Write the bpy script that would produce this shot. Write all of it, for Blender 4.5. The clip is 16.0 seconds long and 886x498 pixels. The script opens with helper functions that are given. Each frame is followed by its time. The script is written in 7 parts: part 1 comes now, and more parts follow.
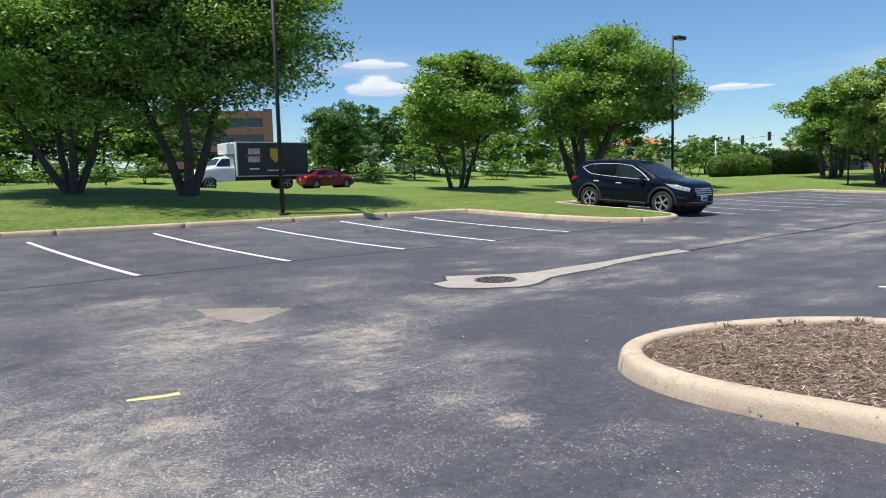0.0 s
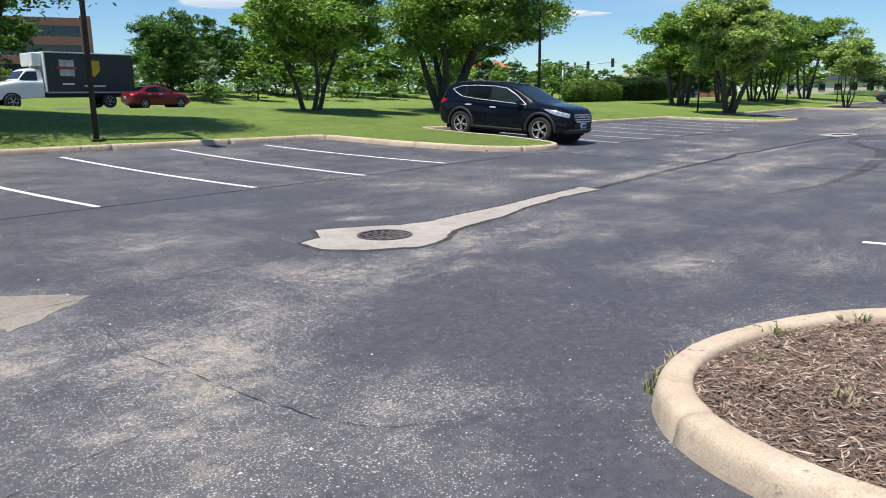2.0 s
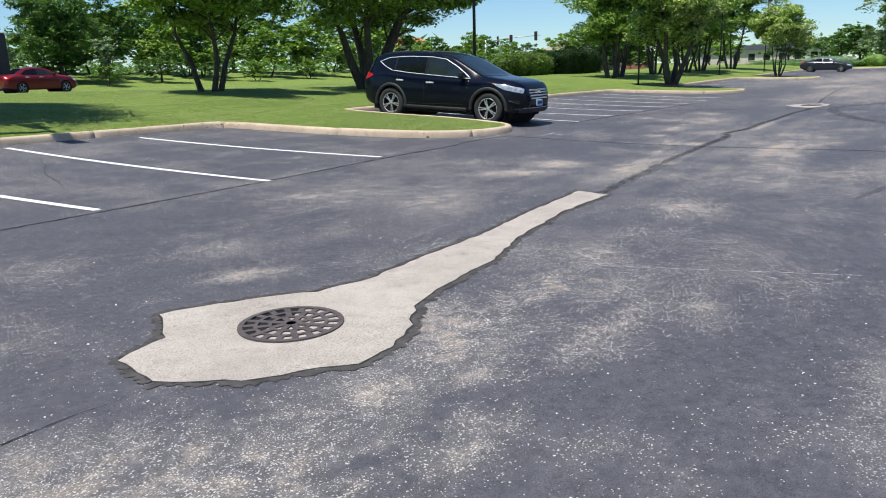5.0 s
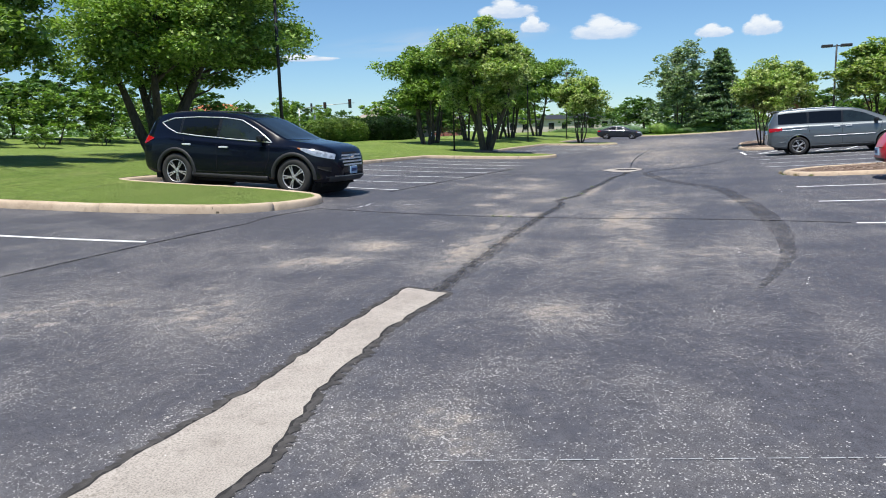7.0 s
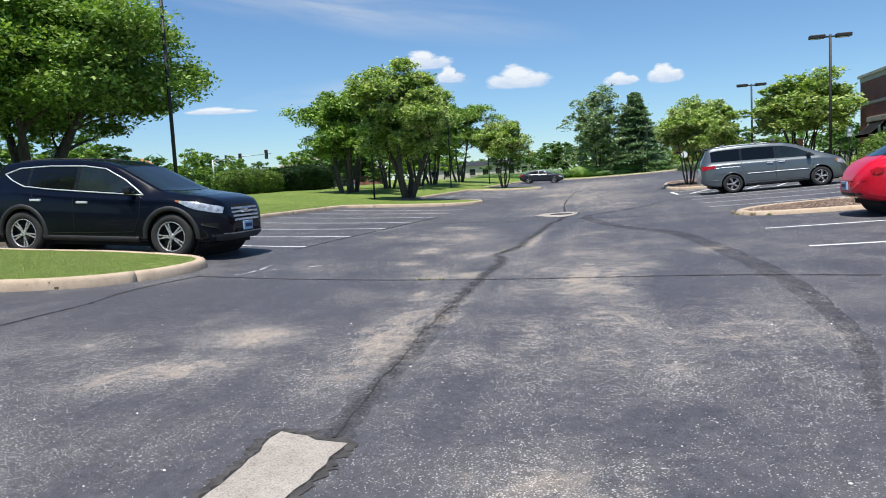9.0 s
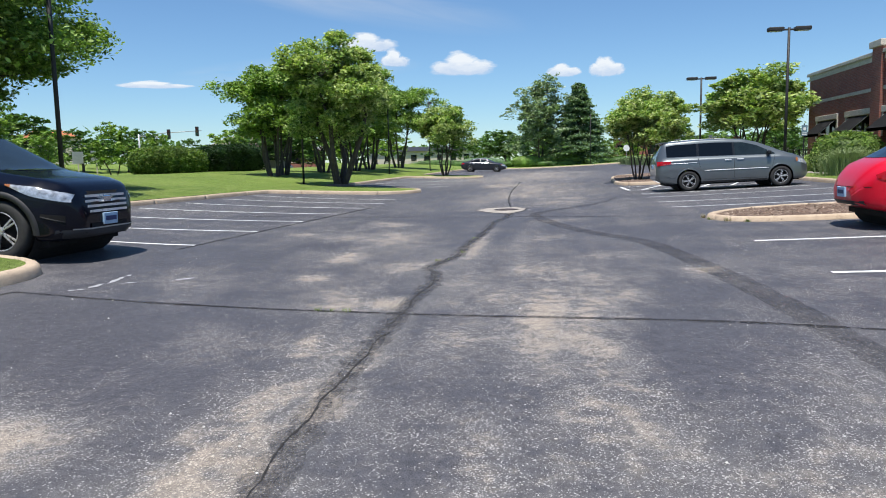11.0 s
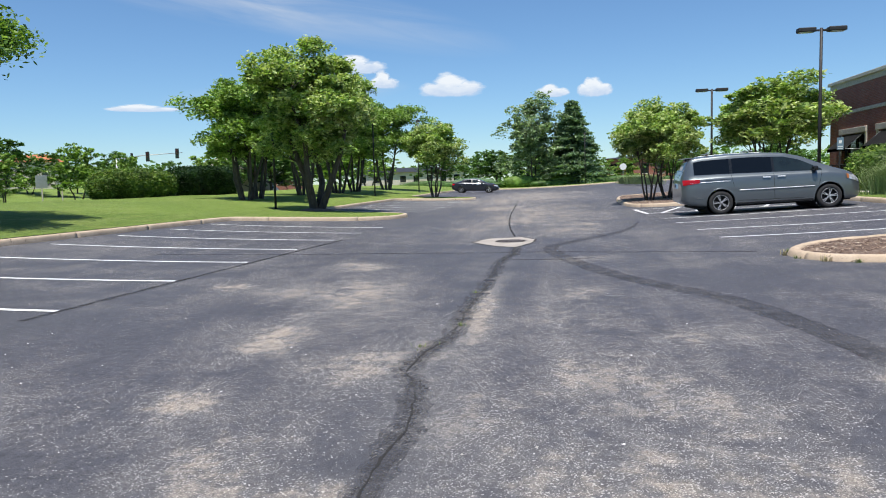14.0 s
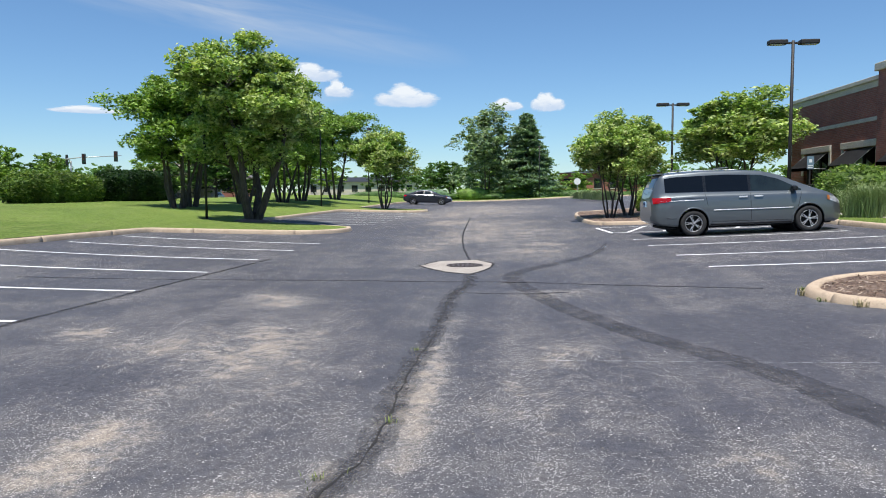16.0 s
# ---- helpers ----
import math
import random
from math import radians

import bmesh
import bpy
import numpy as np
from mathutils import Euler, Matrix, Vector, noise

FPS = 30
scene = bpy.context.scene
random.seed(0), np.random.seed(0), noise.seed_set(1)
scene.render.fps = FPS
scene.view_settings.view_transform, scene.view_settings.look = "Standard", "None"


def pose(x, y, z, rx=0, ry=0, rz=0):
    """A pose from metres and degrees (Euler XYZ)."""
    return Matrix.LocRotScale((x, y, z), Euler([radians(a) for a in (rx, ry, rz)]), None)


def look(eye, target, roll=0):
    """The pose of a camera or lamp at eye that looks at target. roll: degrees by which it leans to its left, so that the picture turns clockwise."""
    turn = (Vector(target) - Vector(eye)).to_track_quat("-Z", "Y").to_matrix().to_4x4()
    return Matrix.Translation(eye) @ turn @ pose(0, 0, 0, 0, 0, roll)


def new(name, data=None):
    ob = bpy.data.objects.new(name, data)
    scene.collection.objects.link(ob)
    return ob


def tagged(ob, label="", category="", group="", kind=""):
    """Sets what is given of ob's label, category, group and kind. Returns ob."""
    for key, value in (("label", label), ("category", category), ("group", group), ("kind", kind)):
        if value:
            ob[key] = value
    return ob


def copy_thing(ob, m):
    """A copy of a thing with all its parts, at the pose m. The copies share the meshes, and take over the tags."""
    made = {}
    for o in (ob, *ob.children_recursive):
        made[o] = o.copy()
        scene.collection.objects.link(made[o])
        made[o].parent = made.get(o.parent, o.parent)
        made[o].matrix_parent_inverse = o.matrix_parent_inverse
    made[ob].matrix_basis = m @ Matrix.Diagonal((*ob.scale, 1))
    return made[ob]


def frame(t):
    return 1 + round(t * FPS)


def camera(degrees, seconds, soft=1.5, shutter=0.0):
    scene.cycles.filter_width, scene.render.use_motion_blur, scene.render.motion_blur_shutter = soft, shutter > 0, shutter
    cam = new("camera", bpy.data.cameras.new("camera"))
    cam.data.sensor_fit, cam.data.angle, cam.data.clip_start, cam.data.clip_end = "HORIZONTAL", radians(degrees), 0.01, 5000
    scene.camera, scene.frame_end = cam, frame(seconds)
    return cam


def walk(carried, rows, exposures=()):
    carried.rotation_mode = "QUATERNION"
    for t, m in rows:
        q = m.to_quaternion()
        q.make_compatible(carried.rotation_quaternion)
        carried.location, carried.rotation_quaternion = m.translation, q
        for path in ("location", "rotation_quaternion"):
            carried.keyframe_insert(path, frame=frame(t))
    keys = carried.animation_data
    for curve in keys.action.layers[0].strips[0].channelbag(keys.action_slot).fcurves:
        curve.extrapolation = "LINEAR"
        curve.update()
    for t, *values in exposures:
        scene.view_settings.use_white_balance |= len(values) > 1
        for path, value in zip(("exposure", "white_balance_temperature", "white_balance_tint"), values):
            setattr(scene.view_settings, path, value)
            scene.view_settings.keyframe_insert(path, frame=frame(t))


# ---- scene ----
from mathutils.geometry import delaunay_2d_cdt

cam = camera(62.7, 16.0, soft=1.0)
PATH = [
    (0, (0.549, -0.234, 1.525), (1.715, 1.241, 1.341), -1.6),
    (0.5, (0.955, 0.363, 1.525), (2.235, 1.739, 1.320), -1.3),
    (1, (1.311, 0.958, 1.543), (2.630, 2.283, 1.269), -1.1),
    (1.5, (1.682, 1.499, 1.518), (3.042, 2.762, 1.160), -0.5),
    (2, (1.994, 1.992, 1.517), (3.415, 3.176, 1.130), -0.6),
    (2.5, (2.397, 2.444, 1.503), (3.886, 3.546, 1.130), -1),
    (3, (2.773, 2.960, 1.476), (4.256, 4.077, 1.120), -1.6),
    (3.2, (2.940, 3.135, 1.468), (4.426, 4.247, 1.112), -2.4),
    (5.3, (5.159, 4.731, 1.404), (6.704, 5.708, 0.923), -1.4),
    (5.5, (5.363, 4.816, 1.383), (6.936, 5.741, 0.892), -1.5),
    (6, (5.915, 5.120, 1.353), (7.549, 5.965, 0.920), -1.3),
    (6.5, (6.486, 5.365, 1.345), (8.214, 6.042, 0.987), -2.1),
    (7, (7.114, 5.611, 1.324), (8.873, 6.238, 1.031), -1.6),
    (7.5, (7.687, 5.814, 1.300), (9.473, 6.386, 1.068), -1.6),
    (8, (8.325, 6.018, 1.284), (10.116, 6.589, 1.094), -1.6),
    (8.5, (8.955, 6.193, 1.251), (10.764, 6.710, 1.072), -2.8),
    (9, (9.594, 6.312, 1.241), (11.423, 6.753, 1.063), -3.1),
    (9.5, (10.215, 6.395, 1.322), (12.065, 6.735, 1.143), -4),
    (10, (10.833, 6.406, 1.330), (12.694, 6.705, 1.193), -2.9),
    (10.2, (11.097, 6.454, 1.313), (12.957, 6.761, 1.175), -2.4),
    (12.3, (13.977, 6.920, 1.289), (15.816, 7.171, 0.934), -0.4),
    (12.5, (14.234, 6.976, 1.289), (16.072, 7.262, 0.954), -0.7),
    (13, (14.872, 7.031, 1.290), (16.727, 7.300, 1.054), -1.1),
    (13.5, (15.463, 7.149, 1.329), (17.317, 7.473, 1.160), -1.3),
    (14, (16.081, 7.203, 1.300), (17.945, 7.467, 1.132), -1.6),
    (14.5, (16.626, 7.302, 1.321), (18.488, 7.562, 1.125), -1.5),
    (15, (17.238, 7.298, 1.310), (19.113, 7.427, 1.108), -1.1),
    (15.5, (17.867, 7.359, 1.341), (19.740, 7.542, 1.166), -0.5),
    (16, (18.434, 7.347, 1.347), (20.314, 7.487, 1.205), -0.3),
]
walk(cam, [(t, look(eye, target, roll)) for t, eye, target, roll in PATH])

# ---- daylight ----
SUN_AZ, SUN_EL = math.atan2(0.14, -0.99), radians(71)
world = bpy.data.worlds.new("world")
scene.world = world
world.use_nodes = True
wt = world.node_tree
wt.nodes.clear()
sky = wt.nodes.new("ShaderNodeTexSky")
sky.sky_type, sky.sun_disc = "NISHITA", False
sky.sun_elevation, sky.sun_rotation = SUN_EL, math.pi / 2 - SUN_AZ
sky.altitude, sky.air_density, sky.dust_density, sky.ozone_density = 200, 1.0, 0.08, 5.0
wbg = wt.nodes.new("ShaderNodeBackground")
wbg.inputs["Strength"].default_value = 0.090
wout = wt.nodes.new("ShaderNodeOutputWorld")
tint = wt.nodes.new("ShaderNodeMix")
tint.data_type, tint.blend_type = "RGBA", "MULTIPLY"
tint.inputs[0].default_value = 1.0
tint.inputs[7].default_value = (0.84, 1.0, 1.11, 1.0)
wt.links.new(sky.outputs[0], tint.inputs[6])
wt.links.new(tint.outputs[2], wbg.inputs[0])
wt.links.new(wbg.outputs[0], wout.inputs[0])
sun_data = bpy.data.lights.new("sun", "SUN")
sun_data.energy, sun_data.angle, sun_data.color = 5.0, radians(0.53), (1.0, 0.95, 0.88)
sun = new("sun", sun_data)
sun.matrix_world = look((0, 0, 60), (-math.cos(SUN_EL) * math.cos(SUN_AZ), -math.cos(SUN_EL) * math.sin(SUN_AZ), 60 - math.sin(SUN_EL)))
scene.view_settings.exposure = 0.385


# ---- materials ----
class Nodes:
    """A small builder for node materials."""

    def __init__(self, name):
        self.mat = bpy.data.materials.new(name)
        self.mat.use_nodes = True
        self.t = self.mat.node_tree
        self.t.nodes.clear()
        self.out = self.t.nodes.new("ShaderNodeOutputMaterial")
        self.bsdf = self.t.nodes.new("ShaderNodeBsdfPrincipled")
        self.t.links.new(self.bsdf.outputs[0], self.out.inputs[0])
        self.xyz = self.t.nodes.new("ShaderNodeTexCoord").outputs["Object"]

    def put(self, socket, value):
        if isinstance(value, bpy.types.NodeSocket):
            self.t.links.new(value, socket)
        elif isinstance(value, (tuple, list)):
            v = tuple(value)
            if len(v) == 3 and len(socket.default_value) == 4:
                v += (1.0,)
            socket.default_value = v
        else:
            socket.default_value = value

    def set(self, **kw):
        for k, v in kw.items():
            self.put(self.bsdf.inputs[k.replace("_", " ")], v)
        return self

    def scaled(self, s, rot=0.0):
        m = self.t.nodes.new("ShaderNodeMapping")
        self.t.links.new(self.xyz, m.inputs[0])
        m.inputs["Scale"].default_value = s if isinstance(s, tuple) else (s, s, s)
        m.inputs["Rotation"].default_value = (0, 0, rot)
        return m.outputs[0]

    def noise(self, scale, detail=4, rough=0.55, vec=None, distortion=0.0):
        n = self.t.nodes.new("ShaderNodeTexNoise")
        self.t.links.new(vec or self.xyz, n.inputs["Vector"])
        n.inputs["Scale"].default_value, n.inputs["Detail"].default_value = scale, detail
        n.inputs["Roughness"].default_value, n.inputs["Distortion"].default_value = rough, distortion
        return n.outputs[0]

    def voronoi(self, scale, feature="F1", vec=None, out="Distance"):
        n = self.t.nodes.new("ShaderNodeTexVoronoi")
        n.feature = feature
        self.t.links.new(vec or self.xyz, n.inputs["Vector"])
        n.inputs["Scale"].default_value = scale
        return n.outputs[out]

    def ramp(self, fac, *stops):
        n = self.t.nodes.new("ShaderNodeValToRGB")
        e = n.color_ramp.elements
        while len(e) < len(stops):
            e.new(0.5)
        for el, (p, c) in zip(e, stops):
            el.position = p
            el.color = (c, c, c, 1) if isinstance(c, (int, float)) else (*c, 1)
        self.put(n.inputs[0], fac)
        return n.outputs[0]

    def mix(self, fac, a, b, blend="MIX"):
        n = self.t.nodes.new("ShaderNodeMix")
        n.data_type, n.blend_type = "RGBA", blend
        self.put(n.inputs[0], fac)
        self.put(n.inputs[6], a)
        self.put(n.inputs[7], b)
        return n.outputs[2]

    def math(self, op, a, b=0.0, clamp=False):
        n = self.t.nodes.new("ShaderNodeMath")
        n.operation, n.use_clamp = op, clamp
        self.put(n.inputs[0], a)
        self.put(n.inputs[1], b)
        return n.outputs[0]

    def ellipse(self, x, y, rx, ry, rot=0.0):
        """A soft field, 1 in the middle of an ellipse on the ground and 0 outside."""
        m = self.t.nodes.new("ShaderNodeMapping")
        m.vector_type = "TEXTURE"
        self.t.links.new(self.xyz, m.inputs[0])
        m.inputs["Location"].default_value = (x, y, 0)
        m.inputs["Rotation"].default_value = (0, 0, radians(rot))
        m.inputs["Scale"].default_value = (rx, ry, 40)
        g = self.t.nodes.new("ShaderNodeTexGradient")
        g.gradient_type = "SPHERICAL"
        self.t.links.new(m.outputs[0], g.inputs[0])
        return g.outputs[1]

    def bump(self, height, strength=0.3, distance=0.01):
        n = self.t.nodes.new("ShaderNodeBump")
        n.inputs["Strength"].default_value, n.inputs["Distance"].default_value = strength, distance
        self.put(n.inputs["Height"], height)
        self.put(self.bsdf.inputs["Normal"], n.outputs[0])
        return self

    def random(self):
        return self.t.nodes.new("ShaderNodeObjectInfo").outputs["Random"]

    def island(self):
        return self.t.nodes.new("ShaderNodeNewGeometry").outputs["Random Per Island"]


def plain(name, colour, rough=0.5, metal=0.0, vary=0.12, scale=6.0, bump=0.0, **kw):
    """A painted, plastic or metal surface with slight unevenness."""
    n = Nodes(name)
    f = n.noise(scale, 5)
    dark = tuple(c * (1 - vary) for c in colour)
    light = tuple(min(1, c * (1 + vary)) for c in colour)
    n.set(Base_Color=n.ramp(f, (0.3, dark), (0.7, light)), Roughness=n.ramp(n.noise(scale * 3, 3), (0.3, max(0, rough - 0.06)), (0.7, min(1, rough + 0.06))), Metallic=metal, **kw)
    if bump:
        n.bump(n.noise(scale * 8, 4), bump, 0.005)
    return n.mat


# worn and freshly sealed areas of the lot: x, y, radii, turn, amount
WORN_A = [
    (1.98, 4.23, 0.56, 0.72, 74, 0.8), (2.67, 3.98, 0.84, 0.76, 64, 0.7), (3.05, 6.84, 2.1, 1.42, 71, 0.8), (3.23, 4.13, 0.27, 0.19, 58, 1.2), (3.24, 9.18, 1.17, 1.15, 75, 0.8),
    (3.4, 3.46, 0.49, 0.47, 51, 0.8), (3.43, 2.9, 0.28, 0.31, 45, 1.1), (3.97, 6.01, 0.31, 0.33, 66, 0.8), (4.09, 5.6, 1.88, 1.01, 59, 0.7), (4.39, 5.88, 0.59, 0.35, 59, 0.8),
    (4.42, 4.14, 1.01, 0.65, 47, 0.6), (5.1, 6.51, 1.2, 0.8, 55, 0.5), (5.48, 8.11, 0.9, 0.83, 61, 0.5), (5.92, 9.37, 1.09, 1.27, 63, 0.7), (6.32, 6.58, 0.96, 1.1, 45, 0.9),
    (6.44, 6.91, 0.55, 1.39, 50, 0.6),
]
WORN_B = [
    (6.86, 5.97, 0.85, 0.26, 0, 0.9), (7.14, 10.71, 0.59, 1.07, 60, 0.6), (7.18, 6.55, 0.41, 0.35, 41, 0.8), (7.61, 6.22, 0.19, 0.25, 31, 0.9), (8.14, 6.73, 0.89, 0.52, 34, 0.85),
    (8.2, 4.37, 0.69, 0.53, 15, 0.9), (8.33, 8.77, 0.25, 0.62, 51, 0.8), (8.51, 5.96, 0.82, 0.26, 1, 0.9), (8.81, 9.56, 0.44, 0.48, 52, 0.8), (8.85, 6.74, 0.94, 0.47, 29, 0.8),
    (8.99, 5.59, 0.57, 0.3, 13, 0.6), (9.22, 6.61, 1.41, 0.77, 29, 0.6), (10.06, 6.66, 0.59, 0.43, 22, 0.9), (11.21, 10.58, 0.77, 1.03, 44, 0.7), (11.74, 9.28, 1.36, 0.66, 35, 0.6),
    (12.25, 6.51, 0.85, 0.55, 14, 0.6),
]
WORN_C = [
    (14.08, 9.4, 0.68, 0.83, 36, 0.8), (14.78, 5.52, 2.23, 0.84, -11, 0.55), (14.83, 8.2, 0.36, 0.2, 20, 1.3), (14.92, 10.64, 0.54, 0.33, 41, 0.6), (14.98, 6.88, 1.93, 1.34, 5, 0.6),
    (15.12, 9.31, 0.59, 0.7, 29, 0.9), (15.43, 8.2, 2.55, 0.36, 2, 0.9), (15.91, 6.61, 0.48, 0.37, 1, 1.0), (15.95, 6.45, 1.32, 0.77, 9, 0.8), (16.33, 7.91, 3.1, 0.32, -1, 0.9),
    (16.59, 6.34, 3.79, 0.4, -1, 0.7), (17.03, 7.74, 0.53, 0.22, 15, 0.6), (17.12, 8.97, 0.95, 0.68, 33, 0.6), (17.23, 8.41, 1.04, 0.2, 6, 1.1), (17.3, 8.13, 0.94, 0.3, 3, 0.7),
    (17.51, 7.31, 1.12, 0.75, 6, 0.55),
]
WORN_D = [
    (18.29, 6.11, 1.09, 0.24, 1, 0.8), (18.32, 6.38, 2.17, 0.3, -8, 0.9), (18.32, 6.74, 2.16, 0.34, -1, 1.1), (18.66, 8.64, 0.61, 0.52, 14, 0.9), (18.81, 6.69, 0.8, 0.33, -3, 1.0),
    (18.81, 8.19, 0.54, 0.28, 14, 1.3), (18.91, 7.59, 0.86, 0.45, 7, 0.6), (19.13, 6.14, 0.88, 0.78, -2, 0.75), (19.17, 8.68, 1.23, 0.71, 18, 0.8), (19.28, 7.13, 1.66, 1.27, 2, 0.58),
    (20.01, 6.63, 2.65, 1.04, 7, 0.62), (20.13, 10.97, 1.07, 0.66, 24, 0.7), (20.24, 9.45, 0.62, 0.34, 22, 1.2), (20.63, 5.04, 0.67, 0.27, -16, 0.8), (21.28, 8.35, 0.6, 0.42, 11, 1.3),
    (21.3, 8.35, 0.75, 0.95, 13, 0.8),
]
WORN_E = [
    (21.75, 8.16, 0.32, 0.13, 13, 1.2), (21.75, 9.47, 0.55, 0.44, 32, 1.1), (21.96, 6.07, 0.62, 0.53, -19, 0.5), (22.15, 9.51, 0.84, 0.44, 17, 1.1), (22.42, 9.57, 0.51, 0.35, 29, 0.8),
    (23.2, 9.4, 1.9, 1.31, 23, 0.5), (23.3, 7.08, 2.07, 1.2, -3, 0.38), (23.64, 7.84, 2.34, 0.24, 0, 1.05), (23.97, 9.42, 0.74, 0.54, 20, 1.1), (24.14, 7.89, 2.35, 0.22, 178, 1.2),
    (24.41, 6.79, 0.68, 0.4, -5, 0.9), (24.49, 9.64, 2.33, 1.5, 12, 0.8), (24.6, 9.45, 1.64, 0.78, 13, 0.9), (25.13, 11.34, 0.59, 0.5, 30, 0.8), (25.19, 9.51, 0.54, 0.4, 17, 1.1),
    (27.61, 10.12, 0.98, 0.78, 17, 0.8),
]
WORN_F = [
    (0.6, 4.2, 2.6, 2.2, 0, 0.8), (-0.8, 6.5, 2.6, 2.2, 0, 0.8), (1.6, 2.5, 1.3, 1.0, 30, 0.6),
    (46.0, 7.6, 15.0, 3.6, 0, 0.9), (40.0, 8.6, 5.0, 1.5, 0, 0.9), (52.0, 9.2, 6.0, 2.0, 0, 1.0), (72.0, 8.0, 22.0, 6.0, 0, 0.9), (37.5, 6.2, 4.0, 1.0, 0, 0.8),
    (27.75, 5.1, 0.48, 0.37, -13, 0.8), (28.09, 6.6, 0.73, 0.7, -4, 0.8), (34.62, 6.84, 2.43, 1.36, -2, 0.8), (36.61, 9.33, 2.33, 1.05, 6, 0.8), (63.45, 10.13, 12.61, 10.4, 4, 0.7),
]
SEALED_A = [
    (3.98, 2.84, 1.06, 0.32, 39, 0.9), (5.53, 4.48, 1.27, 1.15, 42, 0.9), (5.82, 5.03, 1.56, 1.05, 34, 1.0), (6.88, 4.58, 1.19, 0.83, 22, 0.9), (7.33, 12.2, 2.06, 4.61, 61, 0.6),
    (7.55, 5.73, 0.43, 0.19, 23, 0.7), (8.34, 5.18, 0.88, 0.71, 9, 0.6), (9.85, 11.24, 0.73, 1.23, 54, 0.7), (13.58, 7.24, 0.7, 0.42, 12, 0.9), (13.71, 8.62, 0.52, 0.27, 31, 0.5),
]
SEALED_B = [
    (15.23, 7.48, 0.76, 0.52, 11, 0.9), (17.14, 10.97, 1.91, 2.09, 33, 0.8), (17.82, 5.62, 1.38, 0.39, -19, 0.8), (19.04, 5.47, 1.15, 0.5, -16, 0.8), (21.7, 11.77, 3.17, 1.71, 32, 0.7),
    (22.91, 6.07, 0.97, 0.71, -16, 0.5), (23.24, 10.31, 0.88, 0.94, 31, 0.7), (25.27, 4.9, 2.18, 1.45, -19, 0.8),
]


def asphalt_material():
    """Dark sealer worn through to pale aggregate: single stones show everywhere and crowd where the coat is gone."""
    n = Nodes("asphalt")

    def fields(rows):
        out = None
        for x, y, rx, ry, rot, amount in rows:
            e = n.math("MULTIPLY", n.ellipse(x, y, rx, ry, rot), amount)
            out = e if out is None else n.math("MAXIMUM", out, e)
        return out

    def larger(*socks):
        out = socks[0]
        for k in socks[1:]:
            out = n.math("MAXIMUM", out, k)
        return out

    big = n.noise(0.16, 3, 0.5)
    mid = n.noise(0.95, 8, 0.68)
    drag = n.noise(1.0, 6, 0.62, n.scaled((0.22, 2.6, 1.0)))
    fine = n.noise(6.0, 7, 0.72)
    clump = n.noise(34.0, 3, 0.6)
    base = n.math("ADD", n.math("MULTIPLY", mid, 0.50), n.math("MULTIPLY", drag, 0.22))
    base = n.math("ADD", base, n.math("MULTIPLY", fine, 0.28))
    base = n.math("ADD", base, n.math("MULTIPLY", n.math("SUBTRACT", big, 0.5), 0.25))
    ragged = n.ramp(n.math("ADD", n.math("MULTIPLY", mid, 0.45), n.math("MULTIPLY", fine, 0.55)), (0.38, 0.35), (0.56, 1.0))
    spots = n.math("MULTIPLY", larger(fields(WORN_A), fields(WORN_B), fields(WORN_C), fields(WORN_D), fields(WORN_E), fields(WORN_F)), ragged)
    wear = n.math("ADD", base, n.math("MULTIPLY", spots, 0.33))
    wear = n.math("SUBTRACT", wear, n.math("MULTIPLY", larger(fields(SEALED_A), fields(SEALED_B)), 0.15))
    worn = n.ramp(wear, (0.46, 0.0), (0.74, 1.0))
    bare = n.ramp(n.math("ADD", wear, n.math("MULTIPLY", n.math("SUBTRACT", n.noise(2.2, 6, 0.65), 0.5), 0.30)), (0.62, 0.0), (0.82, 1.0))
    grain = n.noise(170, 2, 0.7)
    crowd = n.math("MULTIPLY", worn, n.ramp(clump, (0.36, 0.35), (0.60, 1.25)))

    def stones(scale, keep, many, few):
        v = n.t.nodes.new("ShaderNodeTexVoronoi")
        n.t.links.new(n.xyz, v.inputs["Vector"])
        v.inputs["Scale"].default_value = scale
        pick = n.t.nodes.new("ShaderNodeSeparateXYZ")
        n.t.links.new(v.outputs["Color"], pick.inputs[0])
        chosen = n.math("LESS_THAN", pick.outputs[0], n.math("ADD", n.math("MULTIPLY", crowd, many), few))
        size = n.math("MULTIPLY", n.math("ADD", pick.outputs[2], 0.55), keep)
        return n.math("MULTIPLY", chosen, n.math("LESS_THAN", v.outputs["Distance"], size)), pick.outputs[1]

    small, small_tone = stones(128, 0.40, 0.66, 0.018)
    large, large_tone = stones(66, 0.27, 0.34, 0.006)
    seal_col = n.mix(n.noise(1.9, 6, 0.7), (0.054, 0.055, 0.065), (0.090, 0.090, 0.102))
    worn_col = n.mix(n.noise(9, 5), (0.108, 0.104, 0.105), (0.166, 0.158, 0.153))
    bare_col = n.mix(n.noise(5, 4), (0.23, 0.195, 0.163), (0.33, 0.288, 0.24))
    col = n.mix(worn, seal_col, worn_col)
    col = n.mix(n.math("MULTIPLY", bare, n.ramp(fine, (0.36, 0.35), (0.62, 0.85))), col, bare_col)
    col = n.mix(1.0, col, n.ramp(grain, (0.34, 0.50), (0.56, 1.16)), "MULTIPLY")
    col = n.mix(1.0, col, n.ramp(n.noise(16, 6, 0.75), (0.32, 0.72), (0.66, 1.26)), "MULTIPLY")
    pale = n.mix(bare, (0.24, 0.236, 0.234), (0.33, 0.285, 0.235))
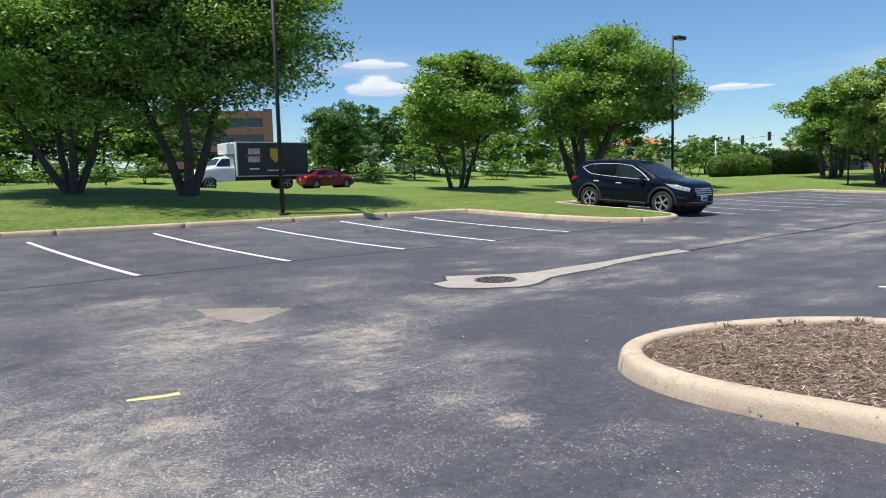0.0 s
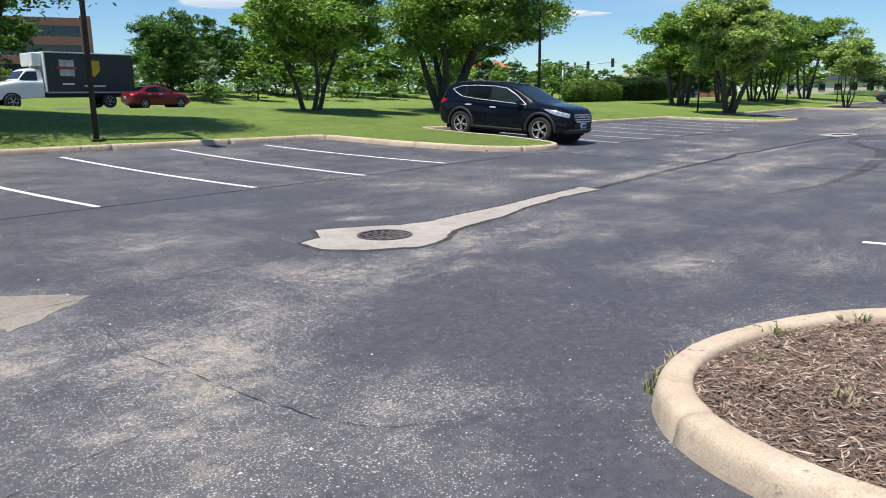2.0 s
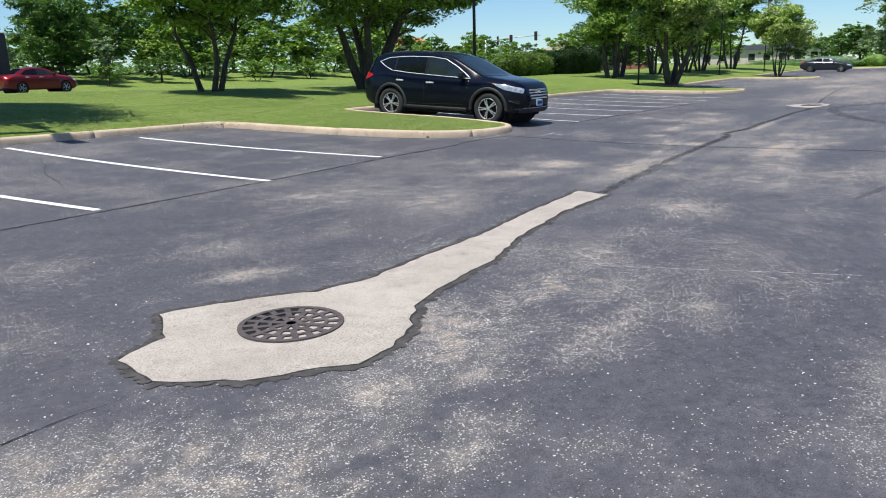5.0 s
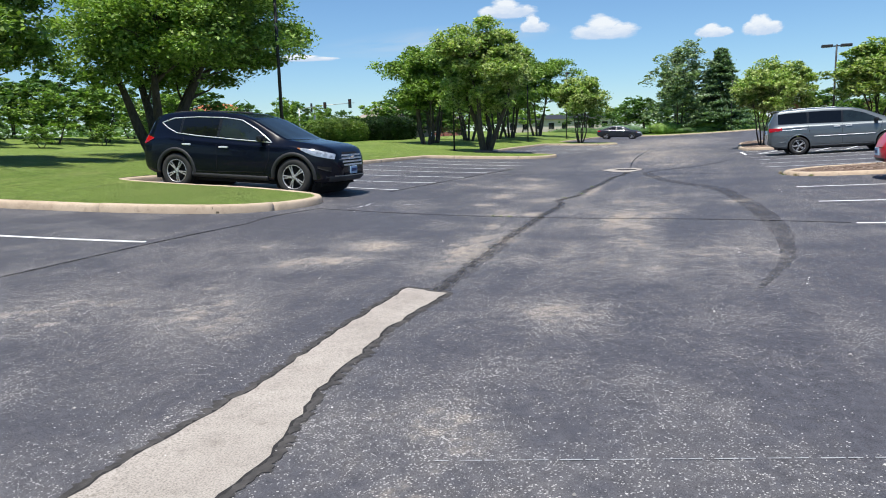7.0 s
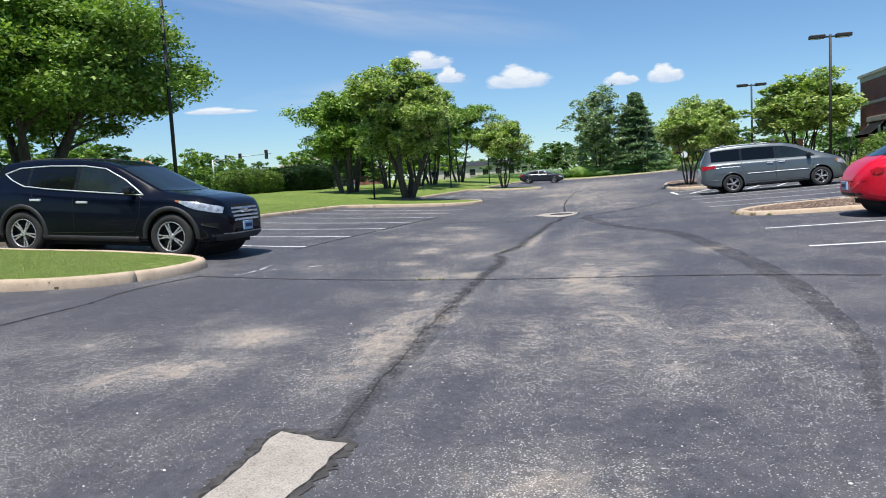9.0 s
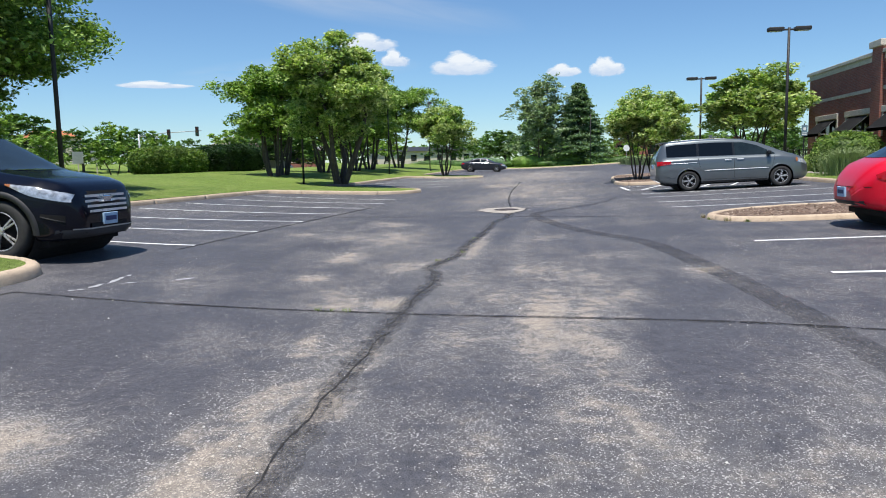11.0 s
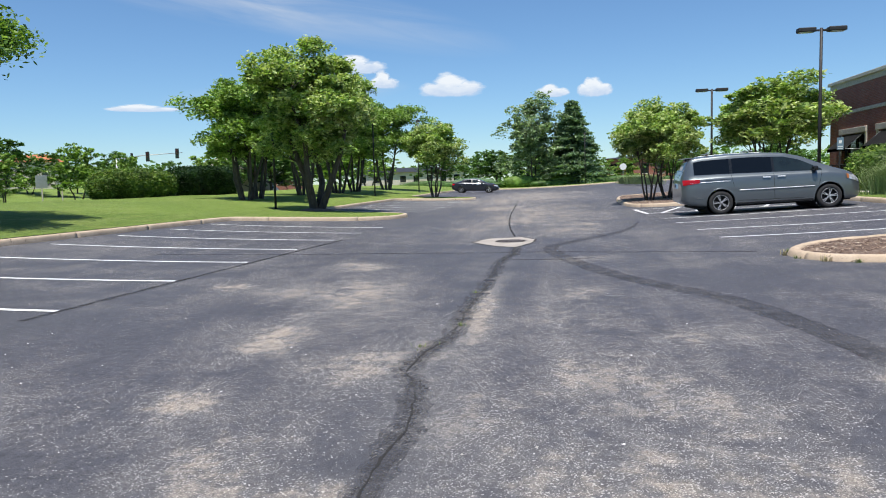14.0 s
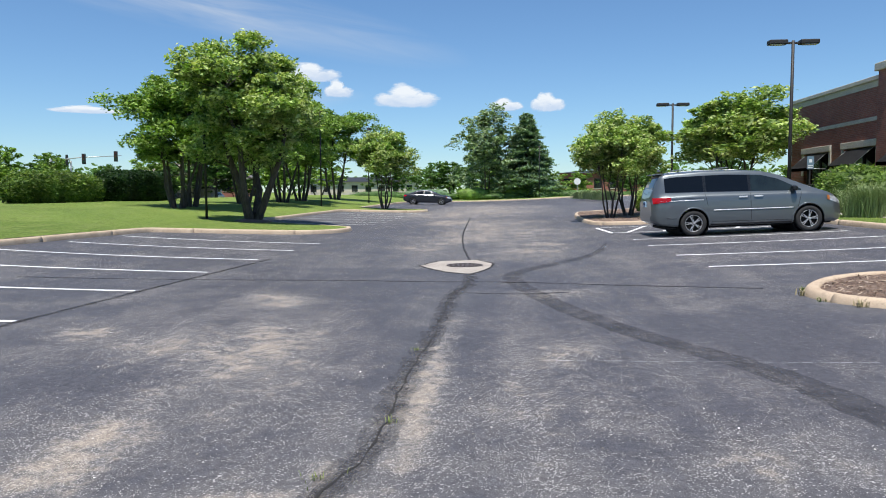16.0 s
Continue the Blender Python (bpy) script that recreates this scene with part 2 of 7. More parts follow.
    white = n.mix(bare, (0.50, 0.49, 0.48), (0.54, 0.48, 0.405))
    col = n.mix(small, col, n.mix(small_tone, pale, white))
    col = n.mix(large, col, n.mix(large_tone, pale, white))
    n.set(Base_Color=col, Roughness=n.ramp(worn, (0.0, 0.62), (1.0, 0.9)), Specular_IOR_Level=0.3)
    hgt = n.math("ADD", n.math("MULTIPLY", grain, 0.6), n.math("MULTIPLY", n.math("MAXIMUM", small, large), 0.5))
    n.bump(n.math("ADD", hgt, n.math("MULTIPLY", fine, 0.4)), 0.28, 0.010)
    return n.mat


M_ASPHALT = asphalt_material()


def concrete_material(name, a, b, stain=0.5, grit=1.0, pits=0.0):
    n = Nodes(name)
    f = n.noise(1.7, 6, 0.65)
    col = n.mix(n.ramp(f, (0.35, 0.0), (0.65, 1.0)), a, b)
    dirt = n.ramp(n.noise(7, 6, 0.7), (0.52, 0.0), (0.75, 1.0))
    col = n.mix(n.math("MULTIPLY", dirt, stain), col, tuple(c * 0.45 for c in a))
    speck = n.ramp(n.noise(110, 3, 0.7), (0.34, 1 - 0.45 * grit), (0.5, 1.0), (0.68, 1 + 0.2 * grit))
    col = n.mix(1.0, col, speck, "MULTIPLY")
    if pits:
        hole = n.math("MULTIPLY", n.ramp(n.noise(13, 4, 0.6), (0.62, 0.0), (0.67, 1.0)), n.ramp(n.noise(1.3, 3), (0.48, 0.0), (0.6, pits)))
        col = n.mix(hole, col, (0.10, 0.085, 0.06))
    n.set(Base_Color=col, Roughness=0.88, Specular_IOR_Level=0.3)
    n.bump(n.math("ADD", n.noise(60, 4), n.math("MULTIPLY", n.noise(9, 4), 1.5)), 0.35, 0.008)
    return n.mat


M_KERB = concrete_material("kerb_concrete", (0.43, 0.335, 0.242), (0.54, 0.435, 0.325), 0.50, 0.45, 1.0)
M_PATCH = concrete_material("patch_concrete", (0.31, 0.28, 0.247), (0.40, 0.366, 0.325), 0.42, 1.0, 0.45)
M_SAND = concrete_material("sandy_asphalt", (0.21, 0.185, 0.155), (0.28, 0.25, 0.21), 0.35)
M_WALK = concrete_material("pavement_concrete", (0.36, 0.33, 0.28), (0.43, 0.40, 0.35), 0.25)


def paint_material(name, colour):
    n = Nodes(name)
    worn = n.ramp(n.math("ADD", n.noise(70, 3), n.math("MULTIPLY", n.noise(3, 3), 0.25)), (0.40, 0.0), (0.50, 1.0))
    n.set(Base_Color=n.mix(worn, tuple(c * 0.5 for c in colour), colour), Roughness=0.7)
    n.bump(n.noise(150, 2), 0.3, 0.004)
    return n.mat


M_PAINT = paint_material("line_paint", (0.72, 0.74, 0.74))
M_YELLOW = paint_material("yellow_paint", (0.62, 0.55, 0.22))


def grass_material():
    n = Nodes("grass")
    a = n.noise(0.12, 4, 0.6)
    b = n.noise(2.5, 6, 0.7)
    mown = n.noise(1.0, 5, 0.65, n.scaled((0.35, 2.2, 1.0), 0.25))
    c = n.noise(60, 4, 0.75, n.scaled((1.0, 0.35, 1.0), 0.6))
    clump = n.noise(11, 5, 0.7)
    col = n.mix(n.ramp(a, (0.35, 0.0), (0.65, 1.0)), (0.135, 0.215, 0.040), (0.195, 0.285, 0.056))
    col = n.mix(n.math("MULTIPLY", n.ramp(b, (0.42, 0.0), (0.68, 1.0)), 0.6), col, (0.255, 0.335, 0.085))
    col = n.mix(n.math("MULTIPLY", n.ramp(mown, (0.48, 0.0), (0.68, 1.0)), 0.55), col, (0.275, 0.330, 0.100))
    col = n.mix(n.math("MULTIPLY", n.ramp(n.noise(0.7, 5), (0.55, 0.0), (0.75, 1.0)), 0.45), col, (0.32, 0.33, 0.115))
    col = n.mix(1.0, col, n.ramp(clump, (0.34, 0.62), (0.64, 1.22)), "MULTIPLY")
    col = n.mix(1.0, col, n.ramp(c, (0.34, 0.42), (0.62, 1.25)), "MULTIPLY")
    n.set(Base_Color=col, Roughness=0.85, Specular_IOR_Level=0.15)
    n.bump(n.math("ADD", c, n.math("MULTIPLY", clump, 0.9)), 0.9, 0.05)
    return n.mat


M_GRASS = grass_material()


def leaf_material(name, a, b, c, gloss=0.5, shoots=0.0, shoot=(0.50, 0.56, 0.24)):
    """Leaves that differ one by one, with highlights and shade painted in from branch to branch; shoots is the share of
    pale young growth.
    """
    n = Nodes(name)
    col = n.ramp(n.island(), (0.0, a), (0.6, b), (1.0, c))
    # clump-scale light and dark in the colour stand for sunlit tufts and gaps
    bough_light = n.noise(1.7, 4, 0.65)
    col = n.mix(1.0, col, n.ramp(bough_light, (0.34, 0.58), (0.5, 0.95), (0.66, 1.35)), "MULTIPLY")
    col = n.mix(1.0, col, n.ramp(n.noise(0.5, 3), (0.3, 0.80), (0.7, 1.15)), "MULTIPLY")
    if shoots:
        col = n.mix(n.math("MULTIPLY", n.ramp(n.noise(2.6, 3, 0.6), (0.50, 0.0), (0.62, 1.0)), shoots), col, shoot)
    n.set(Base_Color=col, Roughness=gloss, Specular_IOR_Level=0.3)
    tr = n.t.nodes.new("ShaderNodeBsdfTranslucent")
    n.put(tr.inputs[0], n.mix(1.0, col, (1.35, 1.5, 0.6), "MULTIPLY"))
    mx = n.t.nodes.new("ShaderNodeMixShader")
    mx.inputs[0].default_value = 0.28
    n.t.links.new(n.bsdf.outputs[0], mx.inputs[1])
    n.t.links.new(tr.outputs[0], mx.inputs[2])
    n.t.links.new(mx.outputs[0], n.out.inputs[0])
    return n.mat


M_LEAF = leaf_material("leaf_green", (0.100, 0.185, 0.034), (0.210, 0.335, 0.070), (0.40, 0.52, 0.17))
M_LEAF_DARK = leaf_material("leaf_dark", (0.055, 0.118, 0.032), (0.095, 0.182, 0.046), (0.16, 0.265, 0.075))
M_LEAF_LIGHT = leaf_material("leaf_light", (0.100, 0.180, 0.038), (0.225, 0.340, 0.080), (0.46, 0.56, 0.20), shoots=0.85, shoot=(0.58, 0.63, 0.30))
M_LEAF_GREY = leaf_material("leaf_grey", (0.15, 0.22, 0.12), (0.25, 0.34, 0.20), (0.50, 0.56, 0.42))
M_NEEDLE = leaf_material("needles", (0.085, 0.150, 0.085), (0.155, 0.245, 0.135), (0.26, 0.36, 0.21))
M_HEDGE = leaf_material("hedge_leaf", (0.050, 0.105, 0.020), (0.120, 0.205, 0.042), (0.32, 0.40, 0.12))
M_HEDGE_DARK = leaf_material("dark_hedge_leaf", (0.012, 0.034, 0.010), (0.022, 0.055, 0.014), (0.045, 0.090, 0.022))


def bark_material():
    n = Nodes("bark")
    v = n.scaled((1, 1, 0.2))
    f = n.noise(14, 6, 0.7, v)
    n.set(Base_Color=n.ramp(f, (0.3, (0.030, 0.024, 0.019)), (0.7, (0.105, 0.085, 0.068))), Roughness=0.9)
    n.bump(f, 0.8, 0.03)
    return n.mat


M_BARK = bark_material()


def filler_material():
    """A poured band of crack filler, thin enough in places to let the asphalt show."""
    n = Nodes("crack_filler")
    n.set(Base_Color=n.ramp(n.noise(9, 5), (0.3, (0.050, 0.049, 0.054)), (0.7, (0.074, 0.072, 0.078))), Roughness=0.7)
    n.bump(n.noise(40, 4), 0.4, 0.004)
    tr = n.t.nodes.new("ShaderNodeBsdfTransparent")
    mx = n.t.nodes.new("ShaderNodeMixShader")
    n.put(mx.inputs[0], n.ramp(n.math("ADD", n.math("MULTIPLY", n.noise(5, 6, 0.7), 0.6), n.math("MULTIPLY", n.noise(45, 3), 0.4)), (0.40, 0.04), (0.62, 0.50)))
    n.t.links.new(tr.outputs[0], mx.inputs[1])
    n.t.links.new(n.bsdf.outputs[0], mx.inputs[2])
    n.t.links.new(mx.outputs[0], n.out.inputs[0])
    return n.mat


M_CRACK = filler_material()
M_GAP = plain("open_crack", (0.020, 0.019, 0.019), 0.95, vary=0.3, scale=20)
M_IRON = plain("cast_iron", (0.088, 0.073, 0.072), 0.62, 0.2, vary=0.3, scale=14, bump=0.5)
# near-black that puts the shade of hollows and openings into the colour
M_SHADE_BLACK = plain("painted_hollow_shade", (0.006, 0.006, 0.006), 0.95, vary=0.1)
M_POLE = plain("bronze_paint", (0.018, 0.017, 0.018), 0.62, 0.0, vary=0.2, scale=5)
M_LENS = plain("lamp_lens", (0.45, 0.45, 0.43), 0.25, vary=0.05)


# ---- helpers for building ----
def smooth(a, b, x):
    t = min(1.0, max(0.0, (x - a) / (b - a)))
    return t * t * (3 - 2 * t)


def lot_z(x, y):
    """Height of the asphalt: a shallow valley along the drains that rises to both sides."""
    c = 7.8 + (x - 7.56) * 0.036
    d = abs(math.hypot(y - c, 0.8) - 0.8)
    far = 0.008 * max(0, x - 52)
    if y > c:
        return far + 0.0032 * min(d, 12) ** 2 + 0.004 * d + 0.1 * math.exp(-((x - 21) / 3) ** 2) * smooth(3, 6, d)
    return far + 0.02 * d + smooth(11, 24, x) * 0.0016 * min(d, 12) ** 2


def kerb_edge(x):
    """The lawn kerb's line along the first stalls."""
    return 19.4 - 0.0566 * x if x > 0 else 19.4 - 0.0286 * x


def lawn_z(x, y):
    """Height of the lawns: a bank up from the kerb, a dip to the road and a hill beyond."""
    if y < 8:
        return lot_z(min(x, 105), max(y, -2.2)) + 0.13 + 0.02 * min(max(0, -2.2 - y), 6)
    u = max(0, y - 17.9)
    a = 1 + 0.9 * (1 - smooth(6, 18, x))
    z = lot_z(min(x, 105), min(17.9, y)) + 0.13 + a * (0.085 * min(u, 5) + 0.035 * min(max(u - 5, 0), 6))
    if x < 16.4:
        edge = kerb_edge(x)
        z = min(z, lot_z(x, edge) + 0.135 + 0.30 * max(0, y - edge - 0.16))
    xr = min(max(x, -40), 110)
    road = 0.55 + 0.012 * (59 - xr) + 0.005 * max(0, xr - 59)
    k = smooth(31, 50, y)
    return z * (1 - k) + road * k + 2.3 * smooth(64, 100, y)


def mesh_of(name, verts, faces):
    me = bpy.data.meshes.new(name)
    me.from_pydata(verts, [], faces)
    me.update()
    return me


def shade(me, on=True):
    me.polygons.foreach_set("use_smooth", [on] * len(me.polygons))
    return me


def part(name, source, material, parent=None, label=""):
    """Links a bmesh or a mesh as one object under a thing or a part."""
    if isinstance(source, bmesh.types.BMesh):
        me = bpy.data.meshes.new(name)
        source.normal_update()
        source.to_mesh(me)
        source.free()
    else:
        me = source
    if material and not me.materials:
        me.materials.append(material)
    ob = new(name, me)
    if parent:
        ob.parent = parent
    if label:
        tagged(ob, label)
    return ob


def thing(name, m, label, category, group="", kind=""):
    ob = new(name)
    ob.empty_display_size = 0.2
    ob.matrix_world = m
    return tagged(ob, label, category, group, kind)


def box(bm, x0, x1, y0, y1, z0, z1, bevel=0.0):
    r = bmesh.ops.create_cube(bm, size=1.0, matrix=Matrix.LocRotScale(((x0 + x1) / 2, (y0 + y1) / 2, (z0 + z1) / 2), None, (x1 - x0, y1 - y0, z1 - z0)))
    if bevel:
        edges = list({e for v in r["verts"] for e in v.link_edges})
        bmesh.ops.bevel(bm, geom=edges, offset=bevel, segments=2, affect="EDGES", profile=0.5)
    return bm


def boxed(x0, x1, y0, y1, z0, z1, bevel=0.0):
    return box(bmesh.new(), x0, x1, y0, y1, z0, z1, bevel)


def tube(bm, points, radii, sides=8, cap=True):
    """A tapered tube along points."""
    rings = []
    pts = [Vector(p) for p in points]
    for i, p in enumerate(pts):
        d = (pts[min(i + 1, len(pts) - 1)] - pts[max(i - 1, 0)]).normalized()
        a = d.orthogonal().normalized() if i == 0 else (rings_a - d * rings_a.dot(d)).normalized()
        rings_a = a
        b = d.cross(a)
        rings.append([bm.verts.new(p + (a * math.cos(2 * math.pi * k / sides) + b * math.sin(2 * math.pi * k / sides)) * radii[i]) for k in range(sides)])
    for r0, r1 in zip(rings, rings[1:]):
        for k in range(sides):
            f = bm.faces.new((r0[k], r0[(k + 1) % sides], r1[(k + 1) % sides], r1[k]))
            f.smooth = True
    if cap:
        bm.faces.new(rings[0][::-1])
        bm.faces.new(rings[-1])
    return bm


def resample(path, step):
    """Even points along a polyline, with the ends kept."""
    pts = [Vector(p) for p in path]
    out = []
    for a, b in zip(pts, pts[1:]):
        k = max(1, round((b - a).length / step))
        out += [a.lerp(b, i / k) for i in range(k)]
    return out + [pts[-1]]


def rounded(path, step=0.25, times=3):
    """A polyline with its corners cut round."""
    pts = [Vector(p) for p in path]
    for _ in range(times):
        q = [pts[0]]
        for a, b in zip(pts, pts[1:]):
            q += [a.lerp(b, 0.25), a.lerp(b, 0.75)]
        pts = q + [pts[-1]]
    return pts


def sides_of(path, closed=False):
    """The left-hand normal at each point of a path in the plan."""
    n = len(path)
    out = []
    for i in range(n):
        a = path[(i - 1) % n] if closed or i else path[0]
        b = path[(i + 1) % n] if closed or i < n - 1 else path[-1]
        d = (b - a).normalized()
        out.append(Vector((-d.y, d.x)))
    return out


def ribbon(name, path, width, z, material, parent=None, label="", jitter=0.0, seed=1, step=0.12, taper=False):
    """A thin flat strip that lies on the asphalt."""
    rnd = random.Random(seed)
    pts = resample([(*p, 0) for p in path], step)
    pts = [Vector((p.x, p.y)) for p in pts]
    nr = sides_of(pts)
    verts, faces = [], []
    for i, (p, s) in enumerate(zip(pts, nr)):
        k = 1.0
        if taper:
            k = min(1.0, 0.15 + 4 * min(i, len(pts) - 1 - i) / max(1, len(pts)))
        w = width * k * (1 + jitter * rnd.uniform(-1, 1)) / 2
        off = jitter * 0.35 * width * rnd.uniform(-1, 1)
        for e in (-1, 1):
            q = p + s * (off + e * w)
            verts.append((q.x, q.y, lot_z(q.x, q.y) + z))
    for i in range(len(pts) - 1):
        faces.append((2 * i, 2 * i + 2, 2 * i + 3, 2 * i + 1))
    ob = part(name, mesh_of(name, verts, faces), material, parent, label)
    return ob


# ---- asphalt lot ----
def axis(lo, hi, fine_lo, fine_hi, fine, coarse):
    v = list(np.arange(lo, fine_lo, coarse)) + list(np.arange(fine_lo, fine_hi, fine)) + list(np.arange(fine_hi, hi + 0.01, coarse))
    return [float(a) for a in v]


gx, gy = axis(-42, 106, -2, 60, 0.5, 1.5), axis(-24, 21, 0, 20, 0.4, 1.0)
lot_mesh = mesh_of("parking_lot", [(x, y, lot_z(x, y)) for y in gy for x in gx],
                   [(j * len(gx) + i, j * len(gx) + i + 1, (j + 1) * len(gx) + i + 1, (j + 1) * len(gx) + i) for j in range(len(gy) - 1) for i in range(len(gx) - 1)])
parking_lot = tagged(part("parking_lot", shade(lot_mesh), M_ASPHALT), "worn dark sealed asphalt parking lot with patches and cracks", "asphalt", kind="structure")

# ---- kerb lines ----
LEFT_KERB = [(-42, 20.6), (0, 19.4), (15.9, 18.5), (16.35, 18.3), (16.6, 16.9), (17.05, 14.4), (17.6, 13.1), (18.6, 12.58), (19.5, 12.5), (20.15, 12.75), (20.38, 13.4),
             (20.36, 17.9), (20.7, 18.3), (39.4, 18.0), (40.0, 17.7), (41.0, 15.2), (41.5, 13.7), (42.6, 12.8), (44.4, 12.5), (45.4, 12.9), (46.2, 14.5), (47.2, 17.3), (47.8, 17.6),
             (64.4, 17.4), (65.2, 17.0), (66.0, 14.0), (67.0, 12.3), (69.0, 12.0), (70.3, 12.8), (71.0, 17.0), (71.6, 17.4), (101, 17.0), (104, 15.5), (104.6, 11), (104.6, -8)]
RIGHT_KERB = [(104.6, -8), (60, -4.4), (47.4, -2.6), (22, -2.2), (22, -23), (-42, -23)]
NEAR_ISLAND = [(4.62, -3.0), (4.55, 1.0), (4.40, 2.2), (4.62, 2.95), (5.1, 3.36), (5.75, 3.42), (6.4, 3.2), (6.95, 2.85), (7.4, 2.25), (7.6, 1.2), (7.6, -3.0)]
FAR_ISLAND = [(26.0, -2.2), (25.95, 2.4), (26.25, 3.3), (27.0, 3.72), (27.7, 3.62), (28.6, 2.95), (29.0, 2.0), (29.0, -2.2)]
TREE_ISLAND = [(46.4, -2.6), (45.6, 1.0), (45.9, 3.2), (47.2, 3.9), (58.0, 3.4), (59.5, 2.2), (60, -4.2)]
KERB_W, KERB_H = 0.19, 0.145


def flat(path):
    return [Vector((p.x, p.y)) for p in rounded([(*p, 0) for p in path])]


def kerb(name, path, inside, label, section=3.0, high=KERB_H):
    """A run of cast concrete kerb in sections; inside is +1 where the planted side lies to the left of the path."""
    run = tagged(new(name), label, "kerb", kind="structure")
    pts = [Vector((p.x, p.y)) for p in resample([(p.x, p.y, 0) for p in path], 0.16)]
    nr = sides_of(pts)
    profile = [(0.0, -0.12), (0.006, 0.012), (0.020, high - 0.060), (0.030, high - 0.034), (0.046, high - 0.014), (0.070, high - 0.002), (KERB_W - 0.035, high), (KERB_W - 0.012, high - 0.008), (KERB_W, high - 0.03), (KERB_W, -0.05)]
    start, length = 0, 0.0
    cuts = []
    for i in range(1, len(pts)):
        length += (pts[i] - pts[i - 1]).length
        if length >= section or i == len(pts) - 1:
            cuts.append((start, i))
            start, length = i, 0.0
    for n, (a, b) in enumerate(cuts):
        verts, faces = [], []
        k = len(profile)
        rnd = random.Random(n * 7 + len(pts))
        sink = rnd.uniform(-0.008, 0.004)
        for i in range(a, b + 1):
            p, s = pts[i], nr[i] * inside
            if i == b and b - a > 0:
                p = p.lerp(pts[i - 1], 0.045)
            base = lot_z(p.x, p.y)
            for o, z in profile:
                q = p + s * (o + rnd.uniform(-0.0016, 0.0016))
                verts.append((q.x, q.y, base + z + sink * (z > 0) + (rnd.uniform(-0.0014, 0.0014) if z > 0 else 0)))
        for i in range(b - a):
            for j in range(k - 1):
                f = (i * k + j, i * k + j + 1, (i + 1) * k + j + 1, (i + 1) * k + j)
                faces.append(f if inside < 0 else f[::-1])
        m = (b - a) * k
        faces.append(tuple(range(k)) if inside > 0 else tuple(range(k))[::-1])
        faces.append(tuple(m + j for j in range(k))[::-1] if inside > 0 else tuple(m + j for j in range(k)))
        part("kerb_section", shade(mesh_of("kerb_section", verts, faces)), M_KERB, run)
    return run


left_path, right_path = flat(LEFT_KERB), flat(RIGHT_KERB)
KERB_RUNS = [("kerb_lawn", left_path, 1, "tan concrete kerb along the lawn edge"), ("kerb_right", right_path, 1, "concrete kerb along the pavement"),
             ("kerb_island", flat(NEAR_ISLAND), -1, "weathered tan concrete kerb round a mulch island"), ("kerb_island_far", flat(FAR_ISLAND), -1, "tan concrete kerb round a planted island"),
             ("kerb_island_trees", flat(TREE_ISLAND), -1, "tan concrete kerb round a tree island")]


# ---- ground: one sheet to the horizon, with the lot cut out of it ----
def inside_poly(x, y, poly):
    hit = False
    for (x0, y0), (x1, y1) in zip(poly, poly[1:] + poly[:1]):
        if (y0 > y) != (y1 > y) and x < (x1 - x0) * (y - y0) / (y1 - y0) + x0:
            hit = not hit
    return hit


def inset(path, d, sgn):
    return [p + s * (d * sgn) for p, s in zip(path, sides_of(path))]


def sheet(name, outline, extra, height, hole, material, label, category):
    """A triangulated sheet; outline is a closed loop that is kept as edges, hole tells whether its inside is left open."""
    loop = [Vector(p) for p in outline]
    n = len(loop)
    poly = [(p.x, p.y) for p in loop]
    coords = loop + [Vector(p) for p in extra if inside_poly(p[0], p[1], poly) != hole]
    edges = [(i, (i + 1) % n) for i in range(n)]
    vs, _, fs, *_ = delaunay_2d_cdt(coords, edges, [], 0, 0.01)
    keep = []
    for f in fs:
        cx, cy = sum(vs[i].x for i in f) / len(f), sum(vs[i].y for i in f) / len(f)
        if inside_poly(cx, cy, poly) != hole:
            keep.append(tuple(f))
    me = mesh_of(name, [(v.x, v.y, height(v.x, v.y)) for v in vs], keep)
    return tagged(part(name, shade(me), material), label, category, kind="structure")


lot_loop = inset(left_path, KERB_W - 0.03, 1) + inset(right_path, KERB_W - 0.03, 1)
rows_x = list(np.arange(-60, 140, 2.0)) + [-2500, -900, -400, -200, -110, 170, 220, 300, 500, 1000, 2500]
rows_y = list(np.arange(-20, 70, 2.0)) + [-2500, -900, -400, -200, -90, -50, 78, 88, 98, 110, 130, 180, 260, 500, 1000, 2500]
grid = [(float(x) + 0.013, float(y) + 0.017) for x in rows_x for y in rows_y]
grid += [(float(x), kerb_edge(x) + d) for x in np.arange(-10, 16.0, 0.75) for d in (0.36, 0.6, 0.9, 1.3)]
ground = sheet("ground", lot_loop, grid, lambda x, y: lawn_z(x, y) + (0.05 * noise.noise((x * 0.25, y * 0.25, 0)) if 19.5 < y < 60 else 0), True, M_GRASS, "mown green lawn rising away from the kerb", "lawn")


# ---- trees ----
def leaves(points, size, rnd, spread=0.35, droop=0.0):
    """Small four-sided leaves round given points, each with a tilt of its own."""
    n = len(points)
    c = np.asarray(points, float)
    a = rnd.normal(size=(n, 3)) * (1, 1, 0.45)
    a /= np.linalg.norm(a, axis=1, keepdims=True)
    up = rnd.normal(size=(n, 3)) * 0.62 + (0, 0, 1.0)
    b = np.cross(up, a)
    b /= np.linalg.norm(b, axis=1, keepdims=True) + 1e-9
    a[:, 2] -= droop
    s = size * rnd.uniform(0.6, 1.35, size=(n, 1))
    v = np.empty((n, 4, 3))
    v[:, 0], v[:, 1] = c - a * s, c + b * s * 0.48
    v[:, 2], v[:, 3] = c + a * s, c - b * s * 0.48
    return v.reshape(-1, 3)


